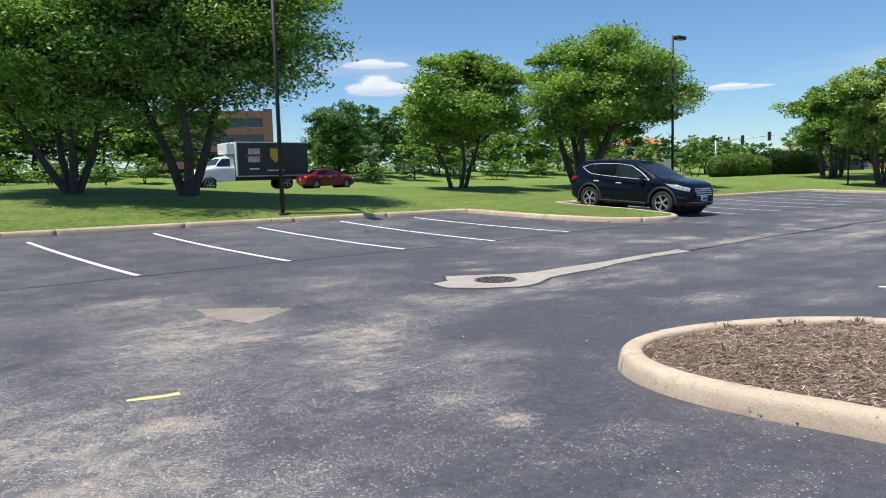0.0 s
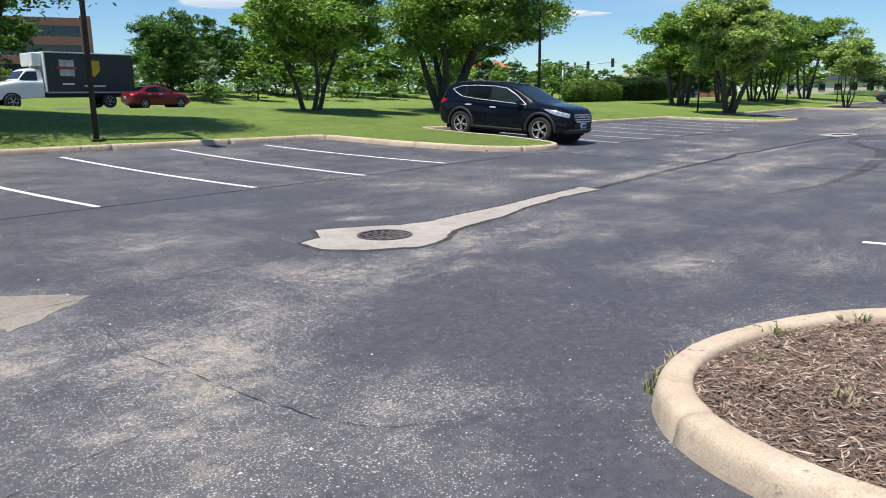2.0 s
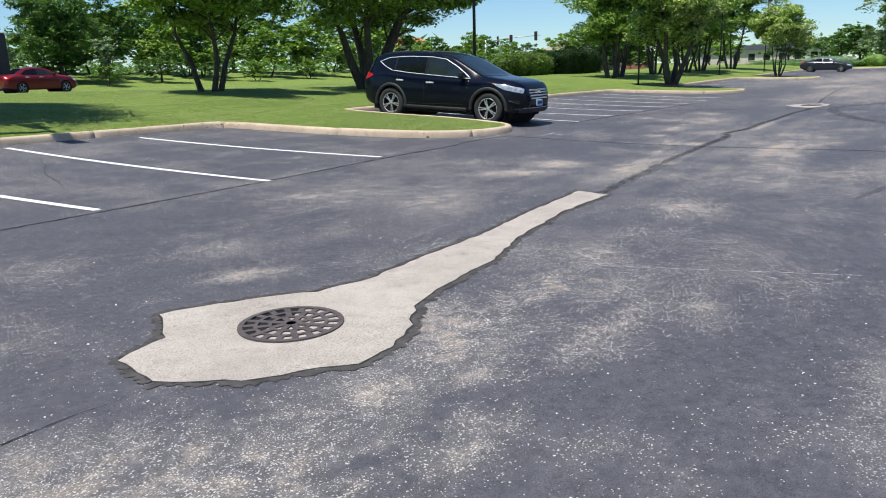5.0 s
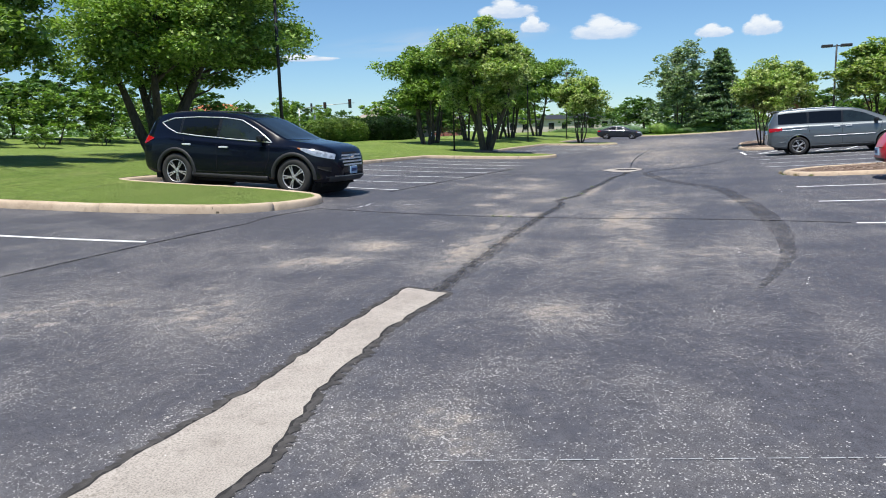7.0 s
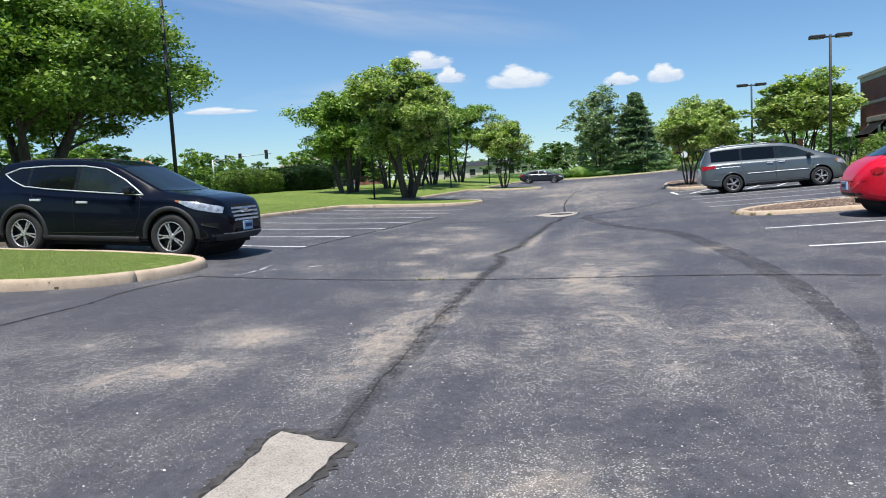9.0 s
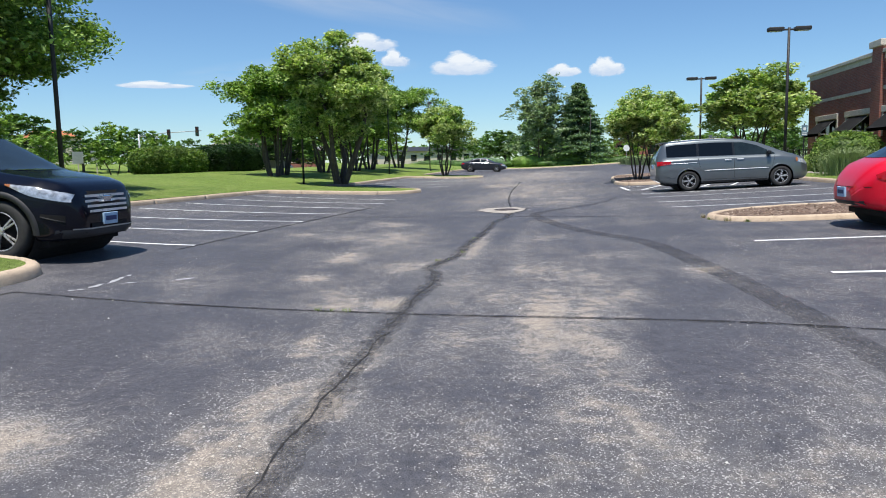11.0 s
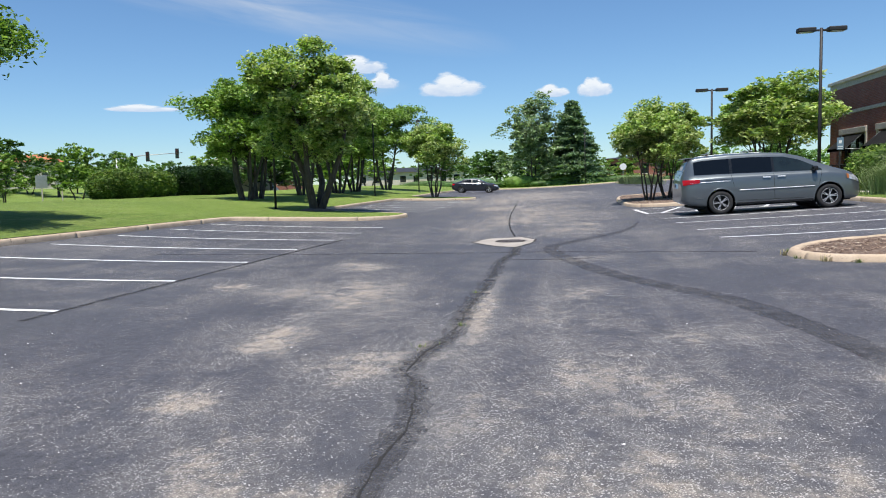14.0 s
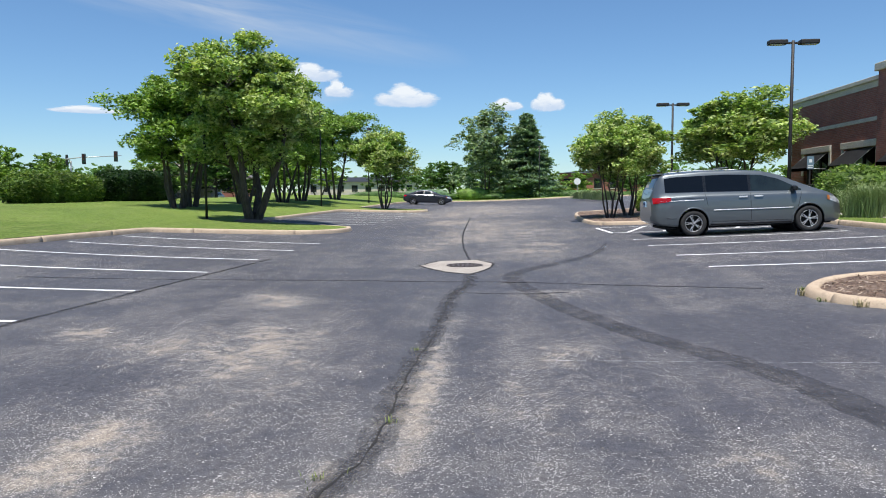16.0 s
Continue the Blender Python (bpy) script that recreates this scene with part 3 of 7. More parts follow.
def leaf_mesh(name, verts):
    n = len(verts) // 4
    me = bpy.data.meshes.new(name)
    me.vertices.add(4 * n)
    me.vertices.foreach_set("co", verts.astype(np.float32).ravel())
    me.loops.add(4 * n)
    me.loops.foreach_set("vertex_index", np.arange(4 * n, dtype=np.int32))
    me.polygons.add(n)
    me.polygons.foreach_set("loop_start", np.arange(0, 4 * n, 4, dtype=np.int32))
    me.update(calc_edges=True)
    return me


def tree(label, seed, height, spread, fork, stems, leaf, size, count, clumps=90, group="", lean=(0.0, 0.0), girth=0.16, crown=None, flat=0.30, dome=0.27):
    """A broadleaf tree: tapered stems that fork into limbs, and a crown of layered leaf pads with gaps between them."""
    rnd = np.random.default_rng(seed)
    root = thing("tree", pose(0, 0, 0), label, "tree", group)
    bm = bmesh.new()
    low = fork if crown is None else crown
    hz = (height - low) * 0.5
    cz = low + hz
    centres = []
    while len(centres) < clumps:
        p = rnd.normal(size=3)
        p /= np.linalg.norm(p)
        r = rnd.uniform(0.1, 1.0) ** 0.5
        ang = math.atan2(p[1], p[0])
        k = 0.86 + 0.16 * math.sin(2 * ang + seed) + 0.12 * math.sin(5 * ang + 3 * p[2] + 2 * seed)
        q = p * r * k
        if q[2] < -0.75:
            continue
        wide = 1 / math.sqrt(max(0.4, 1 - q[2] ** 2)) if q[2] < 0 else math.sqrt(max(0.08, 1 - q[2] ** 2 * 0.9))
        centres.append((q[0] * spread * wide + lean[0], q[1] * spread * wide + lean[1], cz + q[2] * hz))
    centres = np.array(centres)
    bases = []
    for s in range(stems):
        ang = 2 * math.pi * s / stems + rnd.uniform(-0.4, 0.4)
        out = (0.05 if stems == 1 else spread * (0.56 if girth > 0.2 else 0.42)) * rnd.uniform(0.75, 1.2)
        foot = 0.0 if stems == 1 else girth * (0.75 if girth > 0.2 else 1.9)
        p0 = Vector((math.cos(ang) * foot, math.sin(ang) * foot, -0.25))
        p3 = Vector((math.cos(ang) * out, math.sin(ang) * out, low + (height - low) * rnd.uniform(0.35, 0.55)))
        p1 = p0.lerp(p3, 0.28) + Vector((rnd.uniform(-.1, .1), rnd.uniform(-.1, .1), 0.12 * fork))
        p2 = p0.lerp(p3, 0.6) + Vector((rnd.uniform(-.2, .2), rnd.uniform(-.2, .2), 0))
        g = girth if stems == 1 else girth * (0.70 if girth > 0.2 else 0.55)
        tube(bm, [p0, Vector((p0.x, p0.y, 0.03)), p0.lerp(p1, 0.5) + Vector((0, 0, 0.1)), p1, p2, p3], [g * 1.6, g * 1.2, g * 1.02, g * 0.92, g * 0.62, g * 0.25], 9)
        bases += [(p0.lerp(p1, 0.85), g * 0.6), (p1.lerp(p2, 0.5), g * 0.5), (p2, g * 0.45), (p2.lerp(p3, 0.5), g * 0.36), (p3, g * 0.25)]
    for t in centres:
        t = Vector(t)
        b, g = min(bases, key=lambda e: (e[0] - t).length + max(0, e[0].z - t.z + 0.5) * 2.5)
        mid = b.lerp(t, 0.5) + Vector((rnd.uniform(-.25, .25), rnd.uniform(-.25, .25), rnd.uniform(-0.1, 0.3)))
        tube(bm, [b, b.lerp(mid, 0.5) + Vector((rnd.uniform(-.08, .08), rnd.uniform(-.08, .08), 0.05)), mid, t], [g * 0.8, g * 0.55, g * 0.36, 0.010], 5, False)
    part("trunk", bm, M_BARK, root)
    # every limb ends in a leafy pad: tufts on its upper skin, a thin filling below
    per = max(40, count // clumps)
    tufts = max(4, per // 18)
    pts = []
    for c in centres:
        r = spread * dome * rnd.uniform(0.6, 1.35)
        out = c - (lean[0], lean[1], cz - hz * 0.4)
        out = out / (np.linalg.norm(out) + 1e-6)
        d = rnd.normal(size=(tufts, 3)) * (1, 1, 0.6) + out * 0.5 + (0, 0, 0.75)
        d /= np.linalg.norm(d, axis=1, keepdims=True)
        tips = c + d * (1, 1, flat + 0.25) * r * rnd.uniform(0.55, 1.10, (tufts, 1))
        k = per * 5 // 6 // tufts
        pts.append(np.repeat(tips, k, 0) + rnd.normal(size=(tufts * k, 3)) * (0.15, 0.15, 0.085) * r)
        inner = rnd.normal(size=(per // 6, 3))
        inner *= rnd.uniform(0.2, 0.8, (per // 6, 1)) / np.linalg.norm(inner, axis=1, keepdims=True)
        pts.append(c + inner * (1, 1, flat + 0.2) * r)
    part("crown", leaf_mesh("crown", leaves(np.concatenate(pts), size, rnd, droop=0.12)), leaf, root)
    return root


def conifer(label, seed, height, spread, leaf, count, size):
    rnd = np.random.default_rng(seed)
    root = thing("tree", pose(0, 0, 0), label, "tree")
    bm = bmesh.new()
    tube(bm, [(0, 0, -0.3), (0, 0, height * 0.5), (0, 0, height * 0.98)], [0.22, 0.13, 0.02], 8)
    pts = []
    whorls = int(height * 2.6)
    for w in range(whorls):
        z = height * (0.05 + 0.95 * w / whorls)
        reach = spread * (1 - (z / height) ** 1.15) * rnd.uniform(0.75, 1.12) + 0.15
        for _ in range(7):
            ang = rnd.uniform(0, 2 * math.pi)
            tip = np.array((math.cos(ang) * reach, math.sin(ang) * reach, z - reach * 0.22 + rnd.uniform(-0.2, 0.3)))
            base = np.array((0, 0, z))
            tube(bm, [base, (base + tip) / 2 + (0, 0, -0.1), tip], [0.035, 0.022, 0.008], 4, False)
            k = max(8, count // (whorls * 7))
            f = rnd.uniform(0.15, 1.03, size=(k, 1)) ** 0.7
            side = rnd.normal(size=(k, 3)) * (0.22 + 0.10 * reach, 0.22 + 0.10 * reach, 0.12)
            pts.append(base + (tip - base) * f + side * (1.1 - 0.6 * f))
    part("trunk", bm, M_BARK, root)
    part("crown", leaf_mesh("crown", leaves(np.concatenate(pts), size, rnd, droop=0.5)), leaf, root)
    return root


def stand(source, x, y, scale=1.0, turn=0.0, dz=-0.05, wide=1.0, z=None):
    zz = lawn_z(x, y) if z is None else z
    return copy_thing(source, pose(x, y, zz + dz, 0, 0, turn) @ Matrix.Diagonal((scale * wide, scale * wide, scale, 1)))


def settle(source, x, y, scale=1.0, turn=0.0, dz=-0.05, wide=1.0, z=None, deep=None):
    """Puts the first tree of a kind in its own place."""
    zz = lawn_z(x, y) if z is None else z
    source.matrix_world = pose(x, y, zz + dz, 0, 0, turn) @ Matrix.Diagonal((scale * wide, scale * (deep or wide), scale, 1))
    return source


LAWN = "trees on the lawn"
oak_a = tree("spreading green shade tree with forked dark trunk", 3, 9.4, 4.3, 1.0, 3, M_LEAF, 0.082, 170000, 135, LAWN, girth=0.205, crown=1.5, dome=0.32)
oak_b = tree("broad leafy green tree on the lawn bank", 9, 9.0, 4.4, 1.0, 4, M_LEAF, 0.084, 130000, 125, LAWN, girth=0.201, crown=1.4, dome=0.32)
vase = tree("wide green tree with thick dark vase-shaped limbs", 8, 7.9, 4.3, 0.9, 5, M_LEAF, 0.086, 150000, 125, LAWN, girth=0.27, crown=1.75, lean=(1.2, -0.5), dome=0.27)
single = tree("rounded green tree with a short dark trunk", 12, 6.2, 3.2, 1.2, 3, M_LEAF, 0.094, 56000, 72, LAWN, girth=0.17, crown=1.4, dome=0.29)
cream = tree("rounded tree with pale cream-green leaf tips by the kerb", 17, 7.6, 2.75, 0.9, 4, M_LEAF_LIGHT, 0.092, 84000, 95, LAWN, girth=0.21, crown=1.75, flat=0.42, dome=0.30)
row_tree = tree("full green tree with several slim dark stems", 19, 6.7, 2.75, 1.0, 5, M_LEAF, 0.10, 27000, 60, "row of trees along the lot", girth=0.15, crown=1.7, dome=0.31)
lilac = tree("multi-stemmed small tree with pale creamy leaf tips", 21, 4.8, 2.0, 1.1, 5, M_LEAF_LIGHT, 0.088, 22000, 50, "small ornamental trees", girth=0.085, crown=1.75, flat=0.45, dome=0.31)
far_tree = tree("distant full green deciduous tree", 33, 10.0, 4.4, 1.6, 1, M_LEAF_DARK, 0.30, 3600, 40, "trees beyond the road", girth=0.22, flat=0.5, crown=0.9, dome=0.30)
far_light = tree("distant light green deciduous tree", 35, 8.0, 3.8, 1.2, 2, M_LEAF, 0.26, 3200, 36, "trees beyond the road", girth=0.18, flat=0.5, crown=0.6, dome=0.30)
far_grey = tree("slender pale green young tree", 37, 5.0, 1.3, 1.3, 2, M_LEAF_GREY, 0.13, 3500, 50, "young trees across the road", girth=0.06)
round_tree = tree("dense dark green rounded tree across the road", 39, 9.6, 4.6, 1.6, 1, M_LEAF_DARK, 0.16, 26000, 80, "trees beyond the road", girth=0.24, flat=0.55, crown=0.8, dome=0.30)
spruce = conifer("tall dark green spruce", 41, 11.8, 4.2, M_NEEDLE, 42000, 0.16)
poplar = tree("tall silvery green tree beside the spruce", 43, 12.6, 3.9, 0.8, 2, M_LEAF_GREY, 0.17, 26000, 130, girth=0.2, flat=0.7, crown=0.3)

settle(oak_a, 8.62, 22.9, 1.0, 10, wide=1.1, deep=0.70)
settle(oak_b, 5.65, 24.6, 0.92, 5, wide=0.9, deep=0.6)
settle(single, 21.9, 25.5, 1.0, 0)
settle(vase, 28.8, 24.2, 1.0, 0)
settle(cream, 46.4, 16.9, 1.0, 80, z=0.32)
settle(row_tree, 53.0, 22.9, 1.0, 30)
for x, y, k, a in ((55.2, 23.2, 1.05, 140), (62, 22.8, 1.1, 250), (69, 22.5, 1.2, 10), (74.5, 22.6, 1.2, 190), (85.5, 22.4, 1.3, 60)):
    stand(row_tree, x, y, k, a)
settle(lilac, 69.0, 15.2, 1.18, 0)
stand(lilac, 49.8, 2.55, 0.74, 40)
stand(lilac, 51.6, 1.45, 0.82, 130)
stand(lilac, 52.5, -3.6, 0.96, 220, wide=1.22)
stand(lilac, 58.0, -4.5, 0.95, 300, wide=1.15)
settle(spruce, 120, 3.3, 1.0, 0, z=0.7, wide=1.25)
settle(poplar, 119, 8.6, 1.02, 0, z=0.7, wide=1.15)
settle(round_tree, 47.3, 79.5, 1.0, 0)
rt = random.Random(5)
settle(far_tree, 55.5, 84, 1.0, 10)
settle(far_light, 66, 84, 0.9, 0)
settle(far_grey, 39.0, 74, 1.0, 0)
stand(far_grey, 47.5, 72, 1.1, 90)
for x, y, k in ((66.0, 41.5, 0.62), (68.0, 38.8, 0.50), (64.0, 46.0, 0.55)):
    stand(far_light, x, y, k, x * 40)
for i in range(64):
    # woods across the road, with a gap before the office building
    ang = radians(15 + i * 1.45 + rt.uniform(-0.6, 0.6))
    gap = radians(63) < ang < radians(71)
    if radians(26) < ang < radians(37):
        r = rt.uniform(136, 160)
    else:
        r = rt.uniform(84, 100) / max(0.80, math.sin(ang)) if ang > 0.75 else rt.uniform(125, 150)
    stand(rt.choice((far_tree, far_light, far_light)), 2 + r * math.cos(ang), r * math.sin(ang), 0.34 if gap else rt.uniform(0.55, 0.75) if radians(26) < ang < radians(37) else rt.uniform(0.85, 1.15), rt.uniform(0, 360), wide=1.35)
for i in range(26):
    ang = radians(18 + i * 3.3 + rt.uniform(-0.6, 0.6))
    r = rt.uniform(74, 80) / max(0.62, math.sin(ang))
    if not (radians(63) < ang < radians(71) or ang < radians(38)):
        stand(rt.choice((far_light, far_tree)), 2 + r * math.cos(ang), r * math.sin(ang), rt.uniform(0.28, 0.42), rt.uniform(0, 360), wide=1.7)
for i in range(18):
    stand(rt.choice((far_tree, far_light)), rt.uniform(128, 150), -48 + i * 4.2 + rt.uniform(-1, 1), rt.uniform(0.55, 0.75), rt.uniform(0, 360), wide=1.4, z=0.7)


def far_woods():
    """A belt of distant woodland that closes the horizon."""
    rnd = np.random.default_rng(77)
    n = 26000
    ang, r = rnd.uniform(-1.2, 2.6, n), rnd.uniform(300, 420, n)
    top = 7 + 3.0 * np.sin(ang * 23) + 2.0 * np.sin(ang * 61 + 1) + 1.5 * np.sin(ang * 140)
    z = 0.5 + (top + 3) * rnd.uniform(0, 1, n) ** 0.8
    pts = np.stack((r * np.cos(ang), r * np.sin(ang), z + 2.3 * (r * np.sin(ang) > 90)), 1)
    ob = part("woodland", leaf_mesh("woodland", leaves(pts, 1.5, rnd)), M_LEAF_DARK)
    return tagged(ob, "belt of distant green woodland along the horizon", "woods", kind="stuff")


far_woods()


M_JOINT = plain("joint_filler", (0.050, 0.046, 0.043), 0.8, vary=0.5, scale=11, bump=0.5)
M_FADED = paint_material("faded_paint", (0.36, 0.37, 0.38))

# ---- markings, patches and cracks on the asphalt ----
def line(x0, y0, x1, y1, w=0.10):
    ribbon("parking_line", [(x0, y0), (x1, y1)], w, 0.005, M_PAINT, parking_lot, step=0.5)


for a, b in zip(((0.6, 18.3), (3.33, 18.2), (6.1, 18.3), (8.8, 18.25), (11.45, 18.4), (13.93, 18.1)), ((1.3, 12.2), (3.97, 12.23), (6.66, 12.15), (9.33, 12.2), (11.78, 12.08), (14.62, 12.38))):
    line(*a, *b)
for i in range(7):
    x = 23.17 + i * 2.42
    line(x - 0.45 + 0.1 * i, 17.7, x, 12.42 - i * 0.055)
for i in range(7):
    line(49.2 + i * 2.5, 17.2, 49.6 + i * 2.5, 12.5)
for x in (10.0, 12.4, 14.9, 17.4, 20.2, 23.2, 30.9, 33.13, 35.8):
    line(x, 3.3 + min(0.5, (x - 10) * 0.06), x - 0.05, -1.7)
# hatched access aisle beside the minivan
line(38.0, 3.75, 37.9, -1.7)
line(41.2, 3.8, 41.2, -2.0)
line(44.4, 3.85, 44.6, -2.2)
line(41.2, 3.8, 44.4, 3.85, 0.12)
for i in range(5):
    line(41.3, 3.3 - i * 1.1, 44.4, 2.2 - i * 1.1, 0.12)


def rough_outline(corners, step, jitter, seed):
    """A closed outline through the corners of the plan, with a broken edge."""
    rnd = random.Random(seed)
    loop = [Vector((*p, 0)) for p in corners]
    pts = []
    for a, b in zip(loop, loop[1:] + loop[:1]):
        k = max(1, round((b - a).length / step))
        d = (b - a).normalized()
        s = Vector((-d.y, d.x, 0))
        pts += [a.lerp(b, i / k) + s * rnd.uniform(-jitter, jitter) for i in range(k)]
    return [(p.x, p.y) for p in pts]


def slab(name, outline, z, material, label, thickness=0.03, parent=None):
    """A thin slab of concrete let into the asphalt, slightly proud of it."""
    n = len(outline)
    coords = [Vector(p) for p in outline]
    vs, _, fs, *_ = delaunay_2d_cdt(coords, [(i, (i + 1) % n) for i in range(n)], [], 1, 1e-5)
    top = [(v.x, v.y, lot_z(v.x, v.y) + z) for v in vs]
    verts = top + [(x, y, c - thickness) for x, y, c in top]
    k = len(top)
    faces = [tuple(f) for f in fs]
    faces += [(i, (i + 1) % n, k + (i + 1) % n, k + i)[::-1] for i in range(n)] if len(vs) == n else []
    return part(name, mesh_of(name, verts, faces), material, parent, label)


PATCH = [(6.78, 7.62), (6.86, 8.02), (7.2, 8.1), (7.46, 8.5), (7.95, 8.24), (8.3, 7.95), (8.72, 7.83), (9.5, 7.85), (10.5, 7.86), (11.4, 7.95), (12.9, 8.02), (12.78, 7.62), (11.65, 7.64), (10.4, 7.5), (9.5, 7.29), (8.9, 7.27),
         (8.35, 7.16), (8.05, 6.98), (7.72, 6.87), (7.45, 6.87), (7.02, 7.24)]
patch_loop = rough_outline(PATCH, 0.09, 0.018, 4)
slab("concrete_patch", patch_loop, 0.006, M_PATCH, "pale concrete repair around the drain", parent=parking_lot)
soft_loop = [(p.x, p.y) for p in rounded([(*p, 0) for p in patch_loop + patch_loop[:1]], 0.10, 2)]
ribbon("patch_joint", soft_loop, 0.115, 0.0040, M_JOINT, parking_lot, jitter=0.45, seed=9, step=0.07)
ribbon("patch_joint", soft_loop, 0.070, 0.0046, M_JOINT, parking_lot, jitter=0.75, seed=10, step=0.05)
ribbon("patch_gap", soft_loop, 0.024, 0.0052, M_GAP, parking_lot, jitter=0.8, seed=12, step=0.05)
PATCH_FAR = [(30.6, 7.8), (30.95, 8.25), (32.0, 8.78), (32.95, 8.5), (33.15, 7.75), (32.2, 7.42), (31.2, 7.55)]
far_loop = rough_outline(PATCH_FAR, 0.2, 0.03, 6)
slab("concrete_patch", far_loop, 0.006, M_PATCH, "pale concrete repair around the far drain", parent=parking_lot)
ribbon("patch_joint", far_loop + far_loop[:1], 0.09, 0.0045, M_GAP, parking_lot, jitter=0.4, seed=10)
slab("sand_patch", rough_outline([(3.62, 8.55), (4.1, 8.2), (4.5, 7.72), (4.2, 7.5), (3.72, 7.2), (3.55, 7.8)], 0.1, 0.03, 5), 0.004, M_SAND, "pale sandy worn patch", parent=parking_lot)
ribbon("yellow_mark", [(1.86, 5.02), (2.0, 4.99), (2.08, 4.95), (2.2, 4.93)], 0.07, 0.005, M_YELLOW, parking_lot, "worn yellow paint mark", jitter=0.4)


def drain(x, y, radius, label):
    """A round cast iron drain grate with rings and radial bars over a flat black disc that paints the shade below."""
    z = lot_z(x, y) + 0.008
    root = thing("drain_grate", pose(x, y, z, 0, 0, 20), label, "drain")
    bm = bmesh.new()
    # no depth here: the darkness below the bars is the disc's own colour
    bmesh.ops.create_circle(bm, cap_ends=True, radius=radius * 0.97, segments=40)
    part("pit", bm, M_SHADE_BLACK, root, "flat black disc as painted shade under the grate")

    def ring(r0, r1, z1):
        b = bmesh.new()
        k = 48
        vs = [[b.verts.new((r * math.cos(2 * math.pi * i / k), r * math.sin(2 * math.pi * i / k), h)) for i in range(k)] for r, h in ((r0, 0.001), (r0, z1), (r1, z1), (r1, 0.001))]
        for a, c in zip(vs, vs[1:]):
            for i in range(k):
                b.faces.new((a[i], c[i], c[(i + 1) % k], a[(i + 1) % k]))
        bmesh.ops.recalc_face_normals(b, faces=b.faces)
        return b

    part("rim", ring(radius * 0.9, radius, 0.012), M_IRON, root)
    for f in (0.10, 0.36, 0.63):
        part("ring", ring(radius * f, radius * (f + 0.075), 0.010), M_IRON, root)
    for r0, r1, count in ((0.0, 0.4, 8), (0.40, 0.68, 12), (0.66, 0.93, 18)):
        for i in range(count):
            b = boxed(radius * r0, radius * r1, -radius * 0.06, radius * 0.06, 0.001, 0.0095)
            bmesh.ops.rotate(b, verts=b.verts, cent=(0, 0, 0), matrix=Matrix.Rotation(2 * math.pi * (i + (r0 > 0.5) * 0.5) / count, 3, "Z"))
            part("bar", b, M_IRON, root)
    return root


drain(7.72, 7.61, 0.31, "round cast iron drain grate set in a concrete patch")
drain(32.0, 7.95, 0.34, "round cast iron drain grate at the far concrete patch")


def crack(path, w=0.012, seed=1, fill=0.0, jag=0.05):
    """A wandering open crack, with bands of filler under it where it was sealed."""
    rnd = random.Random(seed)
    line_of = rounded([(*p, 0) for p in path]) if fill else [Vector((*p, 0)) for p in path]
    run = [Vector((p.x, p.y)) for p in resample(line_of, 0.09)]
    pts = []
    for i, (p, s) in enumerate(zip(run, sides_of(run))):
        q = p + s * (jag * noise.noise((i * 0.21, seed * 3.7, 0)) + jag * 0.7 * noise.noise((i * 0.05, seed * 1.3, 4)) + rnd.uniform(-0.2, 0.2) * jag)
        pts.append((q.x, q.y))
    if fill:
        ribbon("sealed_crack", [(p.x, p.y) for p in line_of], fill * 1.25, 0.0030, M_CRACK, parking_lot, jitter=0.25, seed=seed, step=0.10)
        ribbon("sealed_crack", [(p.x, p.y) for p in line_of], fill * 0.65, 0.0038, M_CRACK, parking_lot, jitter=0.30, seed=seed + 7, step=0.12)
    ribbon("crack", pts, w, 0.0047, M_GAP, parking_lot, jitter=0.8, seed=seed + 1, step=0.06, taper=not fill)


crack([(12.85, 7.72), (14.4, 7.80), (16.1, 7.92), (17.6, 7.96), (18.7, 8.0), (19.9, 7.96), (20.6, 8.03), (21.1, 8.22), (21.7, 8.10), (22.3, 7.98), (23.8, 8.03), (25.4, 7.95), (27.2, 7.93), (28.3, 7.95), (29.1, 7.74), (30.6, 7.8)], 0.011, 11, 0.17)
crack([(18.9, 12.2), (18.64, 10.8), (18.42, 9.4), (18.3, 8.0), (18.2, 7.2), (18.1, 6.3), (17.95, 5.3), (17.45, 3.8)], 0.012, 12, 0.08)
crack([(0.5, 12.0), (4.0, 12.1), (9.2, 12.05), (12.2, 12.1), (14.7, 12.25), (16.6, 12.2)], 0.010, 13, 0.07)
crack([(22.6, 12.4), (24.7, 12.35), (28.7, 12.2), (33, 12.0)], 0.010, 14, 0.09)
crack([(2.0, 7.3), (3.0, 7.5), (4.5, 7.65), (5.05, 7.69), (5.6, 7.6), (6.5, 7.57), (6.8, 7.6)], 0.008, 15)
crack([(4.2, 7.1), (4.0, 6.2), (4.02, 5.4), (4.05, 4.5), (4.2, 4.1), (4.5, 3.9), (4.9, 3.7)], 0.004, 16)
crack([(2.2, 4.3), (2.87, 4.88), (3.5, 5.0), (4.0, 4.9)], 0.004, 17)
crack([(-1.5, 7.0), (0.5, 6.6), (2.2, 7.2)], 0.007, 18)
crack([(29.05, 14.7), (29.35, 12.4), (29.68, 9.8), (29.55, 8.7), (29.45, 7.26), (28.75, 5.6), (28.1, 3.9)], 0.012, 19, 0.07)
crack([(28.3, 7.95), (28.0, 7.0), (28.14, 6.4)], 0.010, 24, 0.05)
crack([(5.6, 16.2), (7.3, 14.8), (9.0, 13.6), (10.2, 12.2)], 0.008, 20)
crack([(33.1, 7.9), (38, 8.3), (46, 8.6), (58, 8.8)], 0.012, 21, 0.05)
